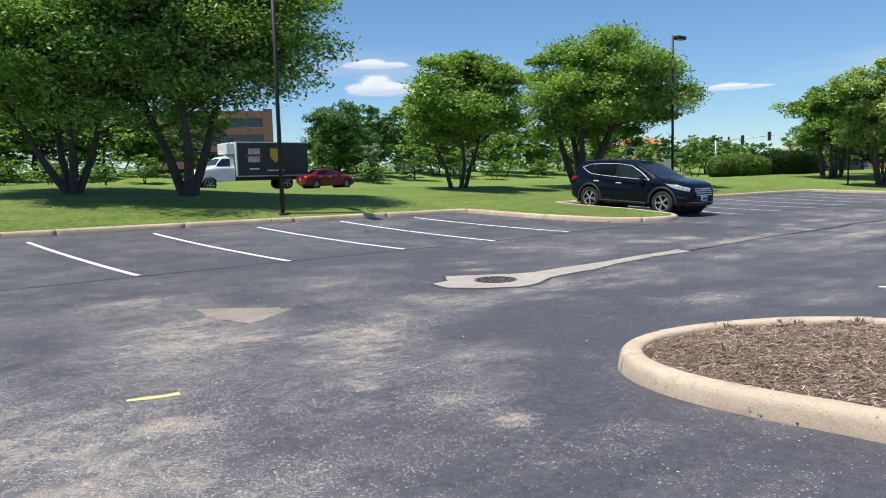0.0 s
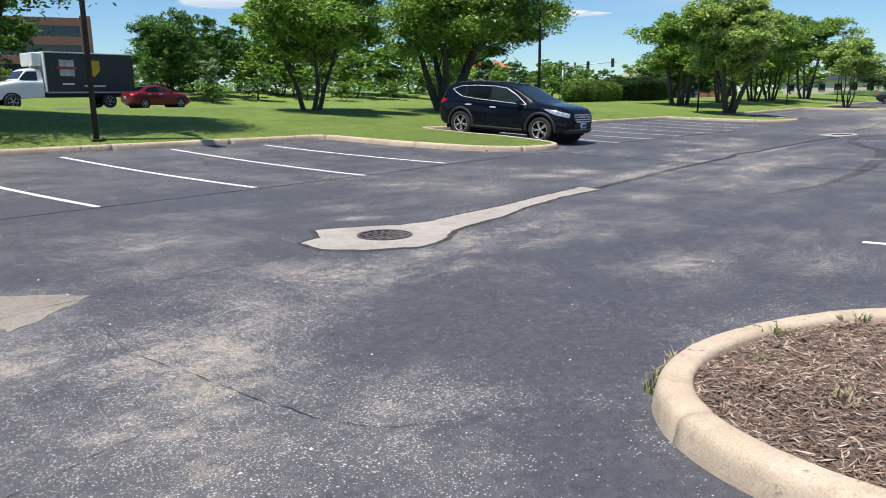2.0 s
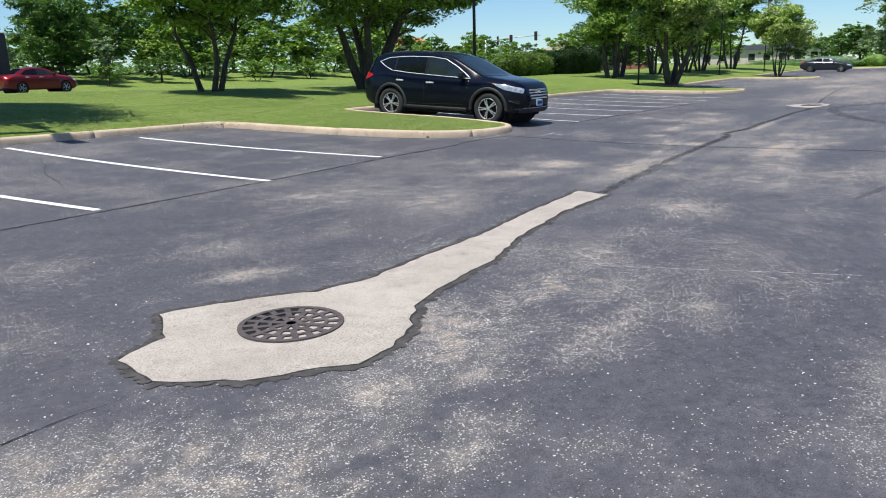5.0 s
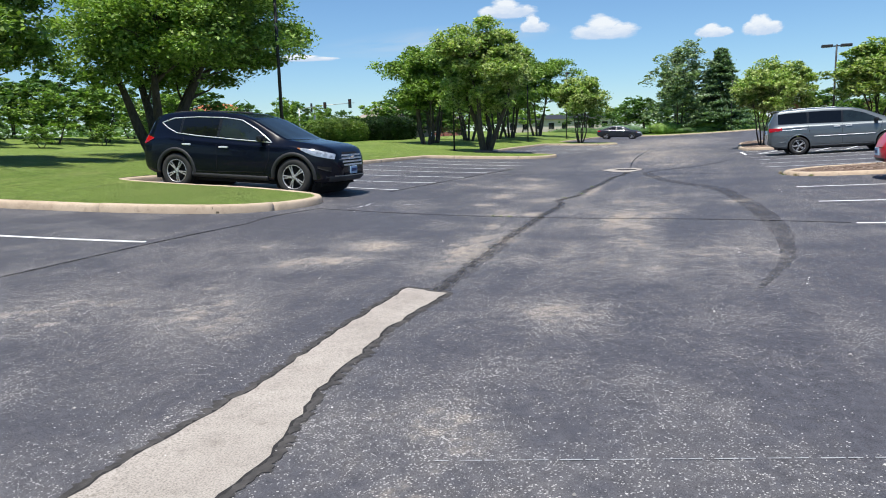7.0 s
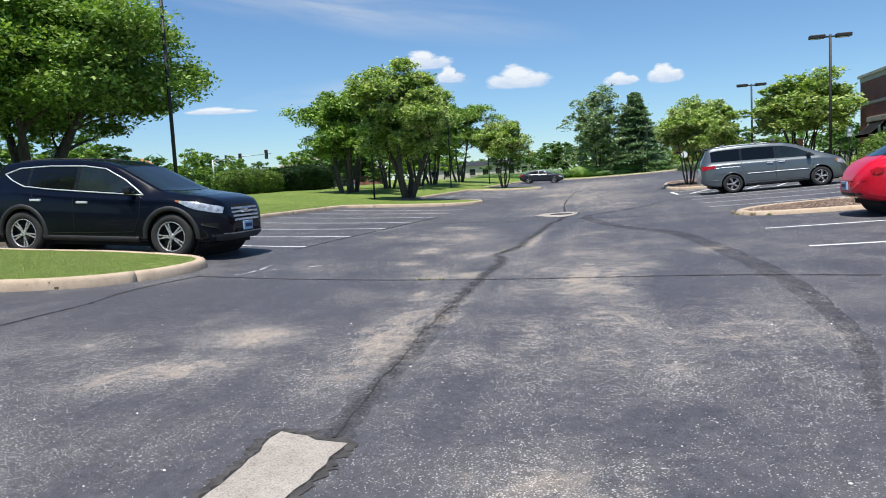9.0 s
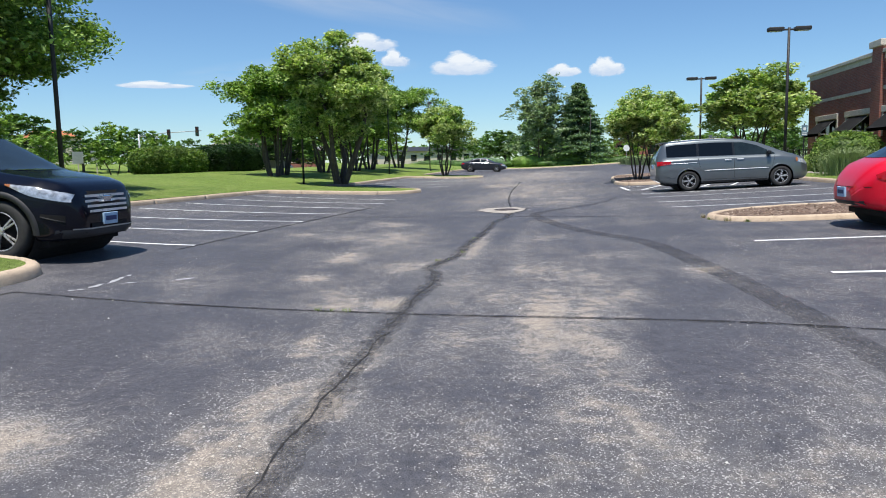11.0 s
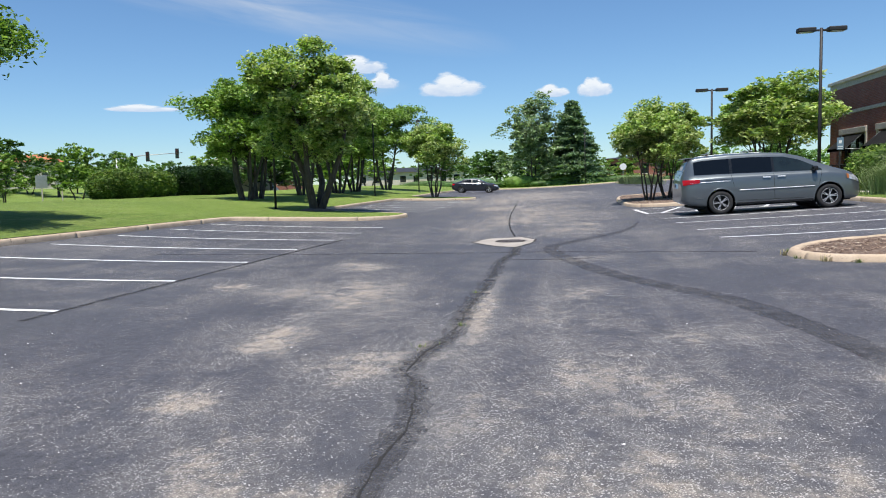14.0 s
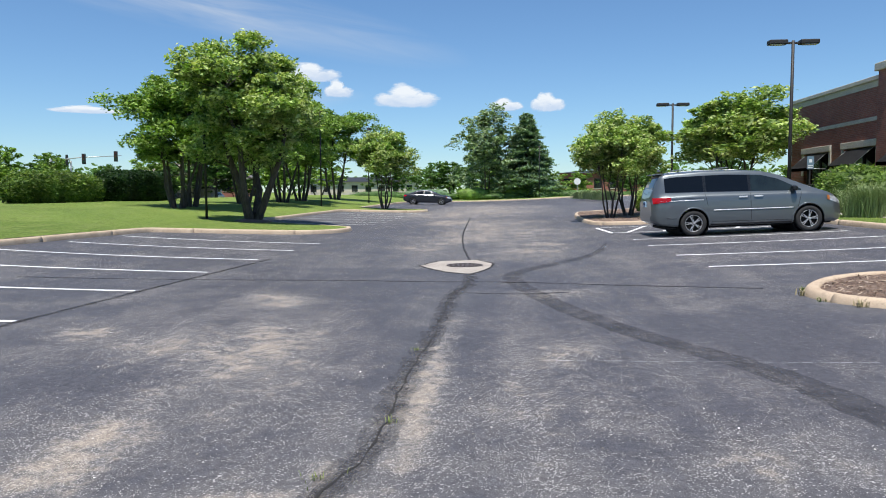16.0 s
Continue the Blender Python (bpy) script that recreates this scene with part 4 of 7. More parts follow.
crack([(11.4, 17.2), (10.4, 15.2), (9.8, 13.5)], 0.008, 22)
crack([(16.6, 12.2), (17.6, 12.4), (18.9, 12.2)], 0.010, 23, 0.08)
for k, (xa, ya, xb, yb) in enumerate(((9.72, 6.6, 10.18, 4.85), (24.2, 7.0, 23.98, 4.5))):
    n = 18
    for i in range(n):
        u, v = i / n, (i + 0.55 + 0.35 * (i % 2)) / n
        ribbon("faded_line", [(xa + (xb - xa) * u, ya + (yb - ya) * u), (xa + (xb - xa) * v, ya + (yb - ya) * v)], 0.007, 0.004, M_FADED, parking_lot, jitter=0.5, seed=i + k)


for i, mark in enumerate(([(19.0, 11.75), (19.2, 11.6), (19.55, 11.63)], [(19.5, 11.55), (19.9, 11.66), (20.2, 11.68)], [(19.86, 10.99), (20.14, 10.75)], [(19.54, 11.45), (19.7, 11.3)])):
    ribbon("scuffed_paint", mark, 0.045, 0.0042, M_FADED, parking_lot, "scuffed remains of white paint", jitter=1.0, seed=40 + i, step=0.05, taper=True)


def skid_material():
    n = Nodes("tyre_mark")
    n.set(Base_Color=(0.022, 0.022, 0.024), Roughness=0.8)
    tr = n.t.nodes.new("ShaderNodeBsdfTransparent")
    mx = n.t.nodes.new("ShaderNodeMixShader")
    n.put(mx.inputs[0], n.ramp(n.noise(5, 5, 0.65), (0.3, 0.08), (0.7, 0.34)))
    n.t.links.new(tr.outputs[0], mx.inputs[1])
    n.t.links.new(n.bsdf.outputs[0], mx.inputs[2])
    n.t.links.new(mx.outputs[0], n.out.inputs[0])
    return n.mat


M_SKID = skid_material()
skid = rounded([(37, 4.6, 0), (33.6, 5.3, 0), (31.0, 6.9, 0), (30.2, 7.15, 0), (28.7, 7.0, 0), (26.7, 6.55, 0), (25.0, 5.98, 0), (23.7, 5.3, 0), (21.8, 5.02, 0), (19.25, 4.76, 0), (16.93, 4.66, 0), (15.18, 4.73, 0), (14.36, 4.86, 0), (13.3, 5.15, 0)])
ribbon("tyre_mark", [(p.x, p.y) for p in skid], 0.30, 0.0055, M_SKID, parking_lot, "dark curved tyre mark", jitter=0.10, taper=True)

# ---- planted islands ----
def mulch_material():
    n = Nodes("mulch")
    f = n.noise(26, 6, 0.7)
    c = n.mix(n.ramp(n.noise(2.0, 4), (0.4, 0.0), (0.65, 1.0)), (0.14, 0.093, 0.070), (0.21, 0.153, 0.117))
    n.set(Base_Color=n.mix(1.0, c, n.ramp(f, (0.3, 0.45), (0.65, 1.4)), "MULTIPLY"), Roughness=0.95)
    n.bump(f, 1.0, 0.04)
    return n.mat


def chip_material():
    n = Nodes("wood_chips")
    n.set(Base_Color=n.ramp(n.island(), (0.0, (0.075, 0.048, 0.037)), (0.45, (0.190, 0.124, 0.090)), (0.8, (0.30, 0.218, 0.162)), (1.0, (0.55, 0.46, 0.36))), Roughness=0.9)
    return n.mat


M_MULCH, M_CHIPS = mulch_material(), chip_material()


def chips(name, poly, count, seed, height, size, label):
    """Loose shredded bark: many splinters strewn over a bed."""
    rnd = np.random.default_rng(seed)
    xs, ys = [p[0] for p in poly], [p[1] for p in poly]
    verts, faces = [], []
    while len(verts) < count * 6:
        x, y = rnd.uniform(min(xs), max(xs)), rnd.uniform(min(ys), max(ys))
        if not inside_poly(x, y, poly[::5]):
            continue
        ln, w, t = size * rnd.uniform(0.3, 1.7), size * rnd.uniform(0.07, 0.24), size * rnd.uniform(0.06, 0.16)
        a, tilt = rnd.uniform(0, math.pi), rnd.normal() * 0.3
        d = Vector((math.cos(a), math.sin(a), tilt)).normalized()
        s = Vector((-math.sin(a), math.cos(a), rnd.normal() * 0.3)).normalized()
        u = d.cross(s)
        c = Vector((x, y, height(x, y) + rnd.uniform(0, 0.018)))
        b = len(verts)
        verts += [c - d * ln, c - d * ln * 0.2 + s * w, c + d * ln, c + d * ln * 0.1 - s * w, c + u * t, c - u * t]
        faces += [(b, b + 3, b + 4), (b + 3, b + 2, b + 4), (b + 2, b + 1, b + 4), (b + 1, b, b + 4)]
    return tagged(part(name, mesh_of(name, [tuple(v) for v in verts], faces), M_CHIPS), label, "mulch", kind="stuff")


def bed(name, path, sgn, label, count, seed, size=0.035, heap=0.05, base=0.085):
    ring = inset(path, KERB_W - 0.02, sgn)
    poly = [(p.x, p.y) for p in ring]
    cx, cy = sum(p[0] for p in poly) / len(poly), sum(p[1] for p in poly) / len(poly)

    def height(x, y):
        edge = min(math.hypot(x - p[0], y - p[1]) for p in poly[::6])
        return lot_z(x, y) + base + heap * min(1, edge / 0.7) + 0.02 * noise.noise((x * 2.5, y * 2.5, seed))

    x0, x1, y0, y1 = min(p[0] for p in poly), max(p[0] for p in poly), min(p[1] for p in poly), max(p[1] for p in poly)
    extra = [(x + 0.011, y + 0.007) for x in np.arange(x0, x1, 0.2) for y in np.arange(y0, y1, 0.2)]
    sheet(name, [Vector(p) for p in poly], extra, height, False, M_MULCH, label, "mulch bed")
    if count:
        chips("wood_chips", poly, count, seed, height, size, "loose shredded brown bark chips")
    return height


near_path = flat(NEAR_ISLAND)
near_h = bed("mulch_bed", near_path, -1, "brown shredded bark mulch inside the kerb", 0, 1)
near_poly = [(p.x, p.y) for p in inset(near_path, KERB_W, -1) if p.y > -0.6]
chips("wood_chips", near_poly, 30000, 3, near_h, 0.026, "loose shredded brown bark chips on the island")
bed("mulch_bed", flat(FAR_ISLAND), -1, "brown mulch inside the far kerb", 3500, 5, 0.045, 0.03, 0.055)
bed("mulch_bed", flat(TREE_ISLAND), -1, "brown mulch below small trees", 1500, 7, 0.07)


def tree_bed(x, y, radius):
    """A low round heap of dark mulch at the foot of a tree."""
    bm = bmesh.new()
    rings = [[bm.verts.new((x + r * math.cos(a) * (1 + 0.06 * math.sin(3 * a)), y + r * math.sin(a) * (1 + 0.06 * math.cos(2 * a)), lawn_z(x + r * math.cos(a), y + r * math.sin(a)) + z)) for a in (2 * math.pi * i / 28 for i in range(28))] for r, z in ((radius, -0.03), (radius * 0.8, 0.05), (radius * 0.4, 0.10), (0.05, 0.12))]
    for a, b in zip(rings, rings[1:]):
        for i in range(28):
            bm.faces.new((a[i], a[(i + 1) % 28], b[(i + 1) % 28], b[i])).smooth = True
    bm.faces.new(rings[-1])
    return tagged(part("mulch_bed", bm, M_MULCH), "dark round mulch heap at the foot of a tree", "mulch bed", kind="structure")


tree_bed(46.4, 16.9, 0.85)


def weed_material(name, a, b):
    n = Nodes(name)
    n.set(Base_Color=n.ramp(n.island(), (0.0, a), (1.0, b)), Roughness=0.7)
    return n.mat


M_WEED = weed_material("weed", (0.10, 0.17, 0.03), (0.22, 0.27, 0.07))
M_STRAW = weed_material("straw", (0.20, 0.17, 0.09), (0.38, 0.33, 0.18))
M_BLADE = weed_material("grass_blade", (0.19, 0.27, 0.055), (0.36, 0.42, 0.15))
M_REED = weed_material("ornamental_grass", (0.17, 0.24, 0.09), (0.30, 0.38, 0.17))


def tuft(name, x, y, z, radius, height, count, seed, material, label, category="weed"):
    rnd = np.random.default_rng(seed)
    verts, faces = [], []
    for _ in range(count):
        a, r = rnd.uniform(0, 2 * math.pi), radius * abs(rnd.normal()) * 0.45
        bx, by = r * math.cos(a), r * math.sin(a)
        h = height * rnd.uniform(0.5, 1.15)
        out = rnd.uniform(0.25, 0.75) * h
        b = a + rnd.normal() * 0.7
        w = min(0.016, 0.07 * height) if height < 0.6 else 0.007
        s = Vector((-math.sin(b), math.cos(b), 0)) * w
        p0, p1 = Vector((bx, by, 0)), Vector((bx + out * 0.35 * math.cos(b), by + out * 0.35 * math.sin(b), h * 0.65))
        p2 = Vector((bx + out * math.cos(b), by + out * math.sin(b), h * rnd.uniform(0.75, 1.0)))
        k = len(verts)
        verts += [p0 - s, p0 + s, p1 + s * 0.8, p1 - s * 0.8, p2]
        faces += [(k, k + 1, k + 2, k + 3), (k + 3, k + 2, k + 4)]
    ob = part(name, mesh_of(name, [tuple(v) for v in verts], faces), material)
    ob.matrix_world = pose(x, y, z)
    return tagged(ob, label, category, kind="stuff")


for i, (x, y, s) in enumerate(((5.32, 2.55, 0.13), (6.2, 3.05, 0.1), (6.75, 2.75, 0.12), (6.35, 2.2, 0.08), (7.05, 2.35, 0.12), (5.75, 3.0, 0.07))):
    tuft("weed", x, y, near_h(x, y), s * 0.8, s * 0.6, 22, 60 + i, M_WEED if i else M_STRAW, "small green weed growing in the mulch" if i else "dry dead plant stub in the mulch")
foot = [p for p in near_path if 5.2 < p.x < 6.15 and p.y > 3.0]
for i in range(11):
    p = foot[i * (len(foot) - 1) // 10]
    tuft("weed", p.x, p.y + 0.012, lot_z(p.x, p.y), 0.05, 0.055 + 0.02 * (i % 3), 16, 80 + i, M_STRAW if i % 3 else M_WEED, "small weed at the foot of the kerb")
far_foot = [p for p in flat(FAR_ISLAND) if p.y > 3.1 and p.x < 27.9]
for i in range(5):
    p = far_foot[i * (len(far_foot) - 1) // 4]
    tuft("weed", p.x - 0.03, p.y + 0.04, lot_z(p.x, p.y), 0.09, 0.06 + 0.03 * (i % 2), 26, 95 + i, M_STRAW if i % 2 else M_WEED, "green weed at the foot of the kerb")
for i, (x, y) in enumerate(((18.36, 8.62), (18.35, 8.48), (18.37, 8.75), (21.75, 8.2), (22.6, 7.98), (24.6, 8.04))):
    tuft("weed", x, y, lot_z(x, y), 0.10, 0.035, 18, 110 + i, M_WEED, "moss and weed growing in a crack")


def lawn_blades(name, poly, count, seed, height, label):
    """Short mown grass: single bent blades over the part of the lawn next to the lot."""
    rnd = np.random.default_rng(seed)
    xs, ys = [p[0] for p in poly], [p[1] for p in poly]
    pts = []
    while len(pts) < count:
        x, y = rnd.uniform(min(xs), max(xs)), rnd.uniform(min(ys), max(ys))
        if inside_poly(x, y, poly):
            pts.append((x, y, lawn_z(x, y) - 0.01))
    c = np.array(pts)
    a = rnd.uniform(0, 2 * math.pi, count)
    h = height * rnd.uniform(0.5, 1.3, count)
    w = 0.0045
    v = np.empty((count, 3, 3))
    v[:, 0] = c + np.stack((np.cos(a) * w, np.sin(a) * w, 0 * a), 1)
    v[:, 1] = c - np.stack((np.cos(a) * w, np.sin(a) * w, 0 * a), 1)
    b = a + rnd.normal(size=count)
    v[:, 2] = c + np.stack((np.cos(b) * h * 0.6, np.sin(b) * h * 0.6, h), 1)
    me = mesh_of(name, v.reshape(-1, 3).tolist(), np.arange(3 * count).reshape(-1, 3).tolist())
    return tagged(part(name, me, M_BLADE), label, "grass", kind="stuff")


lawn_blades("grass", [(17.4, 14.3), (18.0, 13.2), (18.8, 12.8), (19.6, 12.72), (20.1, 13.0), (20.2, 17.5), (16.9, 17.5)], 70000, 2, 0.022, "short mown grass on the kerbed nose of the lawn")
lawn_blades("grass", [(5, 19.6), (16, 18.8), (16.8, 16.9), (18, 17.0), (20.3, 17.8), (20.4, 22), (5, 23)], 40000, 3, 0.028, "short mown grass behind the kerb")


def pebbles(name, count, seed, label):
    """Loose grit and pale pebbles strewn over the lane."""
    rnd = np.random.default_rng(seed)
    verts, faces = [], []
    for i in range(count):
        x, y = rnd.uniform(1.5, 34), 0
        y = rnd.uniform(3.9, 11.8)
        s = 0.0028 + 0.0075 * rnd.random() ** 4
        z = lot_z(x, y) + 0.003
        a = rnd.uniform(0, 6.28)
        b = len(verts)
        for k in range(4):
            r = s * rnd.uniform(0.7, 1.3)
            verts.append((x + r * math.cos(a + k * 1.57), y + r * math.sin(a + k * 1.57), z))
        verts.append((x, y, z + s * rnd.uniform(0.5, 1.0)))
        faces += [(b + k, b + (k + 1) % 4, b + 4) for k in range(4)]
    return tagged(part(name, mesh_of(name, verts, faces), M_GRIT), label, "gravel", kind="stuff")


def grit_material():
    n = Nodes("grit")
    n.set(Base_Color=n.ramp(n.island(), (0.0, (0.16, 0.15, 0.14)), (0.6, (0.40, 0.38, 0.35)), (1.0, (0.70, 0.69, 0.66))), Roughness=0.85)
    return n.mat


M_GRIT = grit_material()
pebbles("gravel", 4000, 31, "loose pale grit and small stones on the asphalt")


# ---- lamps, signals, hedges and buildings ----
def lamp_post(x, y, z, height, label, heads=2, turn=90.0, radius=0.065):
    """A square-headed parking lot lamp on a dark steel pole."""
    root = thing("street_lamp", pose(x, y, z, 0, 0, turn), label, "street lamp", "lamp posts of the lot")
    part("base_plate", boxed(-0.16, 0.16, -0.16, 0.16, -0.05, 0.03, 0.008), M_POLE, root)
    bm = bmesh.new()
    tube(bm, [(0, 0, 0.02), (0, 0, height * 0.5), (0, 0, height)], [radius, radius * 0.9, radius * 0.8], 12)
    part("pole", bm, M_POLE, root)
    for bx in (-0.11, 0.11):
        for by in (-0.11, 0.11):
            b = bmesh.new()
            bmesh.ops.create_cone(b, cap_ends=True, segments=6, radius1=0.018, radius2=0.018, depth=0.04, matrix=Matrix.Translation((bx, by, 0.045)))
            part("bolt", b, M_POLE, root)
    for s in (-1, 1)[:heads]:
        part("arm", boxed(min(0, s * 0.3), max(0, s * 0.3), -0.03, 0.03, height - 0.12, height - 0.05, 0.01), M_POLE, root)
        head = part("head", boxed(min(s * 0.22, s * 0.85), max(s * 0.22, s * 0.85), -0.17, 0.17, height - 0.14, height + 0.02, 0.03), M_POLE, root)
        part("lens", boxed(min(s * 0.34, s * 0.80), max(s * 0.34, s * 0.80), -0.13, 0.13, height - 0.152, height - 0.138), M_LENS, head, "pale glass lens")
    return root


lamp_post(10.1, 19.35, lawn_z(10.1, 19.35) - 0.02, 7.4, "dark bronze steel lamp post behind the kerb")
lamp_post(30.3, 19.9, lawn_z(30.3, 19.9) - 0.02, 7.2, "dark bronze steel lamp post on the lawn", 1, 180)
lamp_post(45.3, -3.03, lawn_z(45.3, -3.03) - 0.02, 6.15, "tall dark twin-headed lamp post beside the pavement")
lamp_post(58.9, -2.1, lawn_z(58.9, -2.6) - 0.05, 5.6, "tall dark twin-headed lamp post on a tree island")
lamp_post(46.2, 18.7, lawn_z(46.2, 18.7) - 0.02, 5.7, "slim dark lamp post between trees", 1, 180, 0.05)
lamp_post(67.0, 19.2, lawn_z(67.0, 19.2) - 0.02, 6.6, "slim dark lamp post between trees", 1, 180, 0.05)
lamp_post(82.0, 18.6, lawn_z(82.0, 18.6) - 0.02, 6.6, "slim dark lamp post between trees", 1, 180, 0.05)
lamp_post(112, 2.0, 0.75, 6.6, "far dark lamp post beyond the lot", 1, 180, 0.06)

M_STEEL = plain("galvanised_steel", (0.42, 0.43, 0.43), 0.45, 0.6, vary=0.1)
M_SIGNAL = plain("signal_black", (0.018, 0.018, 0.018), 0.5)
M_GLOW = [plain("signal_lens_" + n, c, 0.3, vary=0.05) for n, c in (("red", (0.06, 0.006, 0.004)), ("amber", (0.07, 0.035, 0.005)), ("green", (0.01, 0.05, 0.025)))]


def traffic_signal(x, y, z, turn, height, reach, heads):
    root = thing("traffic_signal", pose(x, y, z, 0, 0, turn), "grey steel mast arm with black traffic signal heads", "traffic signal")
    bm = bmesh.new()
    tube(bm, [(0, 0, -0.3), (0, 0, height)], [0.16, 0.11], 12)
    part("mast", bm, M_STEEL, root)
    bm = bmesh.new()
    tube(bm, [(0, 0, height - 0.4), (reach * 0.4, 0, height + 0.1), (reach, 0, height + 0.35)], [0.09, 0.07, 0.04], 8)
    part("arm", bm, M_STEEL, root)
    for d in heads:
        hz = height - 0.4 + 0.75 * d / reach
        h = part("signal_head", boxed(d - 0.24, d + 0.24, -0.26, -0.05, hz - 0.75, hz + 0.65, 0.03), M_SIGNAL, root)
        for i, m in enumerate(M_GLOW):
            b = bmesh.new()
            bmesh.ops.create_cone(b, cap_ends=True, segments=16, radius1=0.13, radius2=0.13, depth=0.05, matrix=pose(d, -0.28, hz + 0.35 - 0.4 * i, 90))
            part("lens", b, m, h)
    return root


traffic_signal(113.1, 67.6, lawn_z(113.1, 67.6), -81, 6.2, 9.4, (4.5, 8.7))
traffic_signal(116, 66.4, lawn_z(116, 66.4), 190, 6.0, 1.2, (0.9,))


def hedge(x0, y0, x1, y1, z, width, height, leaf, label, seed, count, square):
    """A clipped hedge: a dark core with a coat of small leaves."""
    rnd = np.random.default_rng(seed)
    length = math.hypot(x1 - x0, y1 - y0)
    root = thing("hedge", pose((x0 + x1) / 2, (y0 + y1) / 2, z, 0, 0, math.degrees(math.atan2(y1 - y0, x1 - x0))), label, "hedge")
    p = rnd.normal(size=(count, 3))
    e = 4.0 if square else 2.6
    p /= (np.abs(p) ** e).sum(1, keepdims=True) ** (1 / e)
    p *= rnd.uniform(0.88, 1.02, size=(count, 1)) * (1 + 0.035 * np.sin(p[:, :1] * 9 + seed) + 0.03 * np.sin(p[:, 1:2] * 7 + p[:, :1] * 15))
    p = p[p[:, 2] > -0.75] * (length / 2, width / 2, height * 0.58) + (0, 0, height * 0.42)
    bm = bmesh.new()
    bmesh.ops.create_icosphere(bm, subdivisions=3, radius=1)
    for v in bm.verts:
        v.co *= 0.9 / (sum(abs(c) ** e for c in v.co) ** (1 / e))
        v.co = Vector((v.co.x * length / 2, v.co.y * width / 2, max(-0.2, v.co.z * height * 0.58 + height * 0.42)))
    part("core", bm, leaf, root)
    part("foliage", leaf_mesh("foliage", leaves(p, 0.075, rnd)), leaf, root)
    return root


hedge(53.0, 31.9, 58.8, 30.3, lawn_z(56, 31) - 0.05, 2.4, 1.75, M_HEDGE, "rounded clipped bright green hedge on the lawn", 51, 16000, False)
hedge(59.0, 30.2, 65.6, 29.2, lawn_z(62, 29.8) - 0.05, 2.2, 1.9, M_HEDGE_DARK, "square clipped dark green hedge on the lawn", 52, 16000, True)
rb = random.Random(8)
for i in range(16):
    # low shrubs of uneven size before the far trees
    w, x = rb.uniform(1.6, 4.2), rb.uniform(115.5, 119.5)
    y = 27 - i * 3.3 + rb.uniform(-1, 1)
    hedge(x - w * 0.3, y + w, x + w * 0.3, y - w, 0.66, rb.uniform(1.6, 2.6), rb.uniform(0.7, 1.7), rb.choice((M_LEAF_DARK, M_LEAF, M_NEEDLE, M_LEAF_DARK)), "loose leafy green shrub beyond the far kerb", 60 + i, 1300, False)
for i, (x, y, s) in enumerate(((51.0, -1.2, 1.3), (53.5, -1.8, 1.1), (55.5, -0.6, 1.2), (46.9, -6.2, 1.8), (49.4, -5.9, 0.9))):
    hedge(x - s * 0.8, y, x + s * 0.8, y + 0.2, lawn_z(x, y) - 0.05, s * 1.5, s, M_HEDGE if i % 2 else M_LEAF_LIGHT, "loose leafy green shrub beside the building", 80 + i, 4500, False)
for i, (x, y, s) in enumerate(((42.9, -4.7, 1.15), (42.4, -4.4, 0.95), (80, -2.0, 0.9), (84, -1.6, 0.9), (88, -1.2, 0.9), (92, -0.8, 0.8))):
    tuft("ornamental_grass", x, y, lawn_z(x, y) - 0.03, 0.85 * s, 1.0 * s, 2600, 130 + i, M_REED, "tall feathery clump of ornamental grass by the pavement", "ornamental grass")

# pavement behind the right-hand kerb
pv = [(x, y, lawn_z(x, y) + 0.012) for x in np.arange(36.0, 62.1, 2.0) for y in (-5.6, -4.4)]
tagged(part("pavement", mesh_of("pavement", [(a, b, c) for a, b, c in pv], [(2 * i, 2 * i + 2, 2 * i + 3, 2 * i + 1) for i in range(len(pv) // 2 - 1)]), M_WALK), "pale concrete pavement beside the building", "pavement", kind="structure")


def brick_material(name, a, b, mortar):
    n = Nodes(name)
    sep = n.t.nodes.new("ShaderNodeSeparateXYZ")
    n.t.links.new(n.xyz, sep.inputs[0])
    com = n.t.nodes.new("ShaderNodeCombineXYZ")
    n.put(com.inputs[0], n.math("ADD", sep.outputs[0], sep.outputs[1]))
    n.put(com.inputs[1], sep.outputs[2])
    br = n.t.nodes.new("ShaderNodeTexBrick")
    n.t.links.new(com.outputs[0], br.inputs["Vector"])
    n.put(br.inputs["Color1"], a)
    n.put(br.inputs["Color2"], b)
    n.put(br.inputs["Mortar"], mortar)
    br.inputs["Scale"].default_value = 1.0
    br.inputs["Brick Width"].default_value, br.inputs["Row Height"].default_value, br.inputs["Mortar Size"].default_value = 0.21, 0.075, 0.006
    col = n.mix(1.0, br.outputs[0], n.ramp(n.noise(0.8, 5), (0.3, 0.8), (0.7, 1.15)), "MULTIPLY")
    n.set(Base_Color=col, Roughness=0.88)
    n.bump(br.outputs["Fac"], -0.4, 0.006)
    return n.mat


M_BRICK = brick_material("red_brick", (0.300, 0.098, 0.070), (0.215, 0.070, 0.052), (0.26, 0.19, 0.16))
M_STONE = concrete_material("cast_stone", (0.50, 0.45, 0.38), (0.60, 0.55, 0.47), 0.15)
M_AWNING = plain("black_canvas", (0.018, 0.018, 0.020), 0.85, vary=0.2)
M_DARKGLASS = plain("window_glass", (0.012, 0.015, 0.018), 0.06, vary=0.1, Specular_IOR_Level=0.8)
M_BRONZE = plain("dark_window_frame", (0.03, 0.028, 0.027), 0.5)


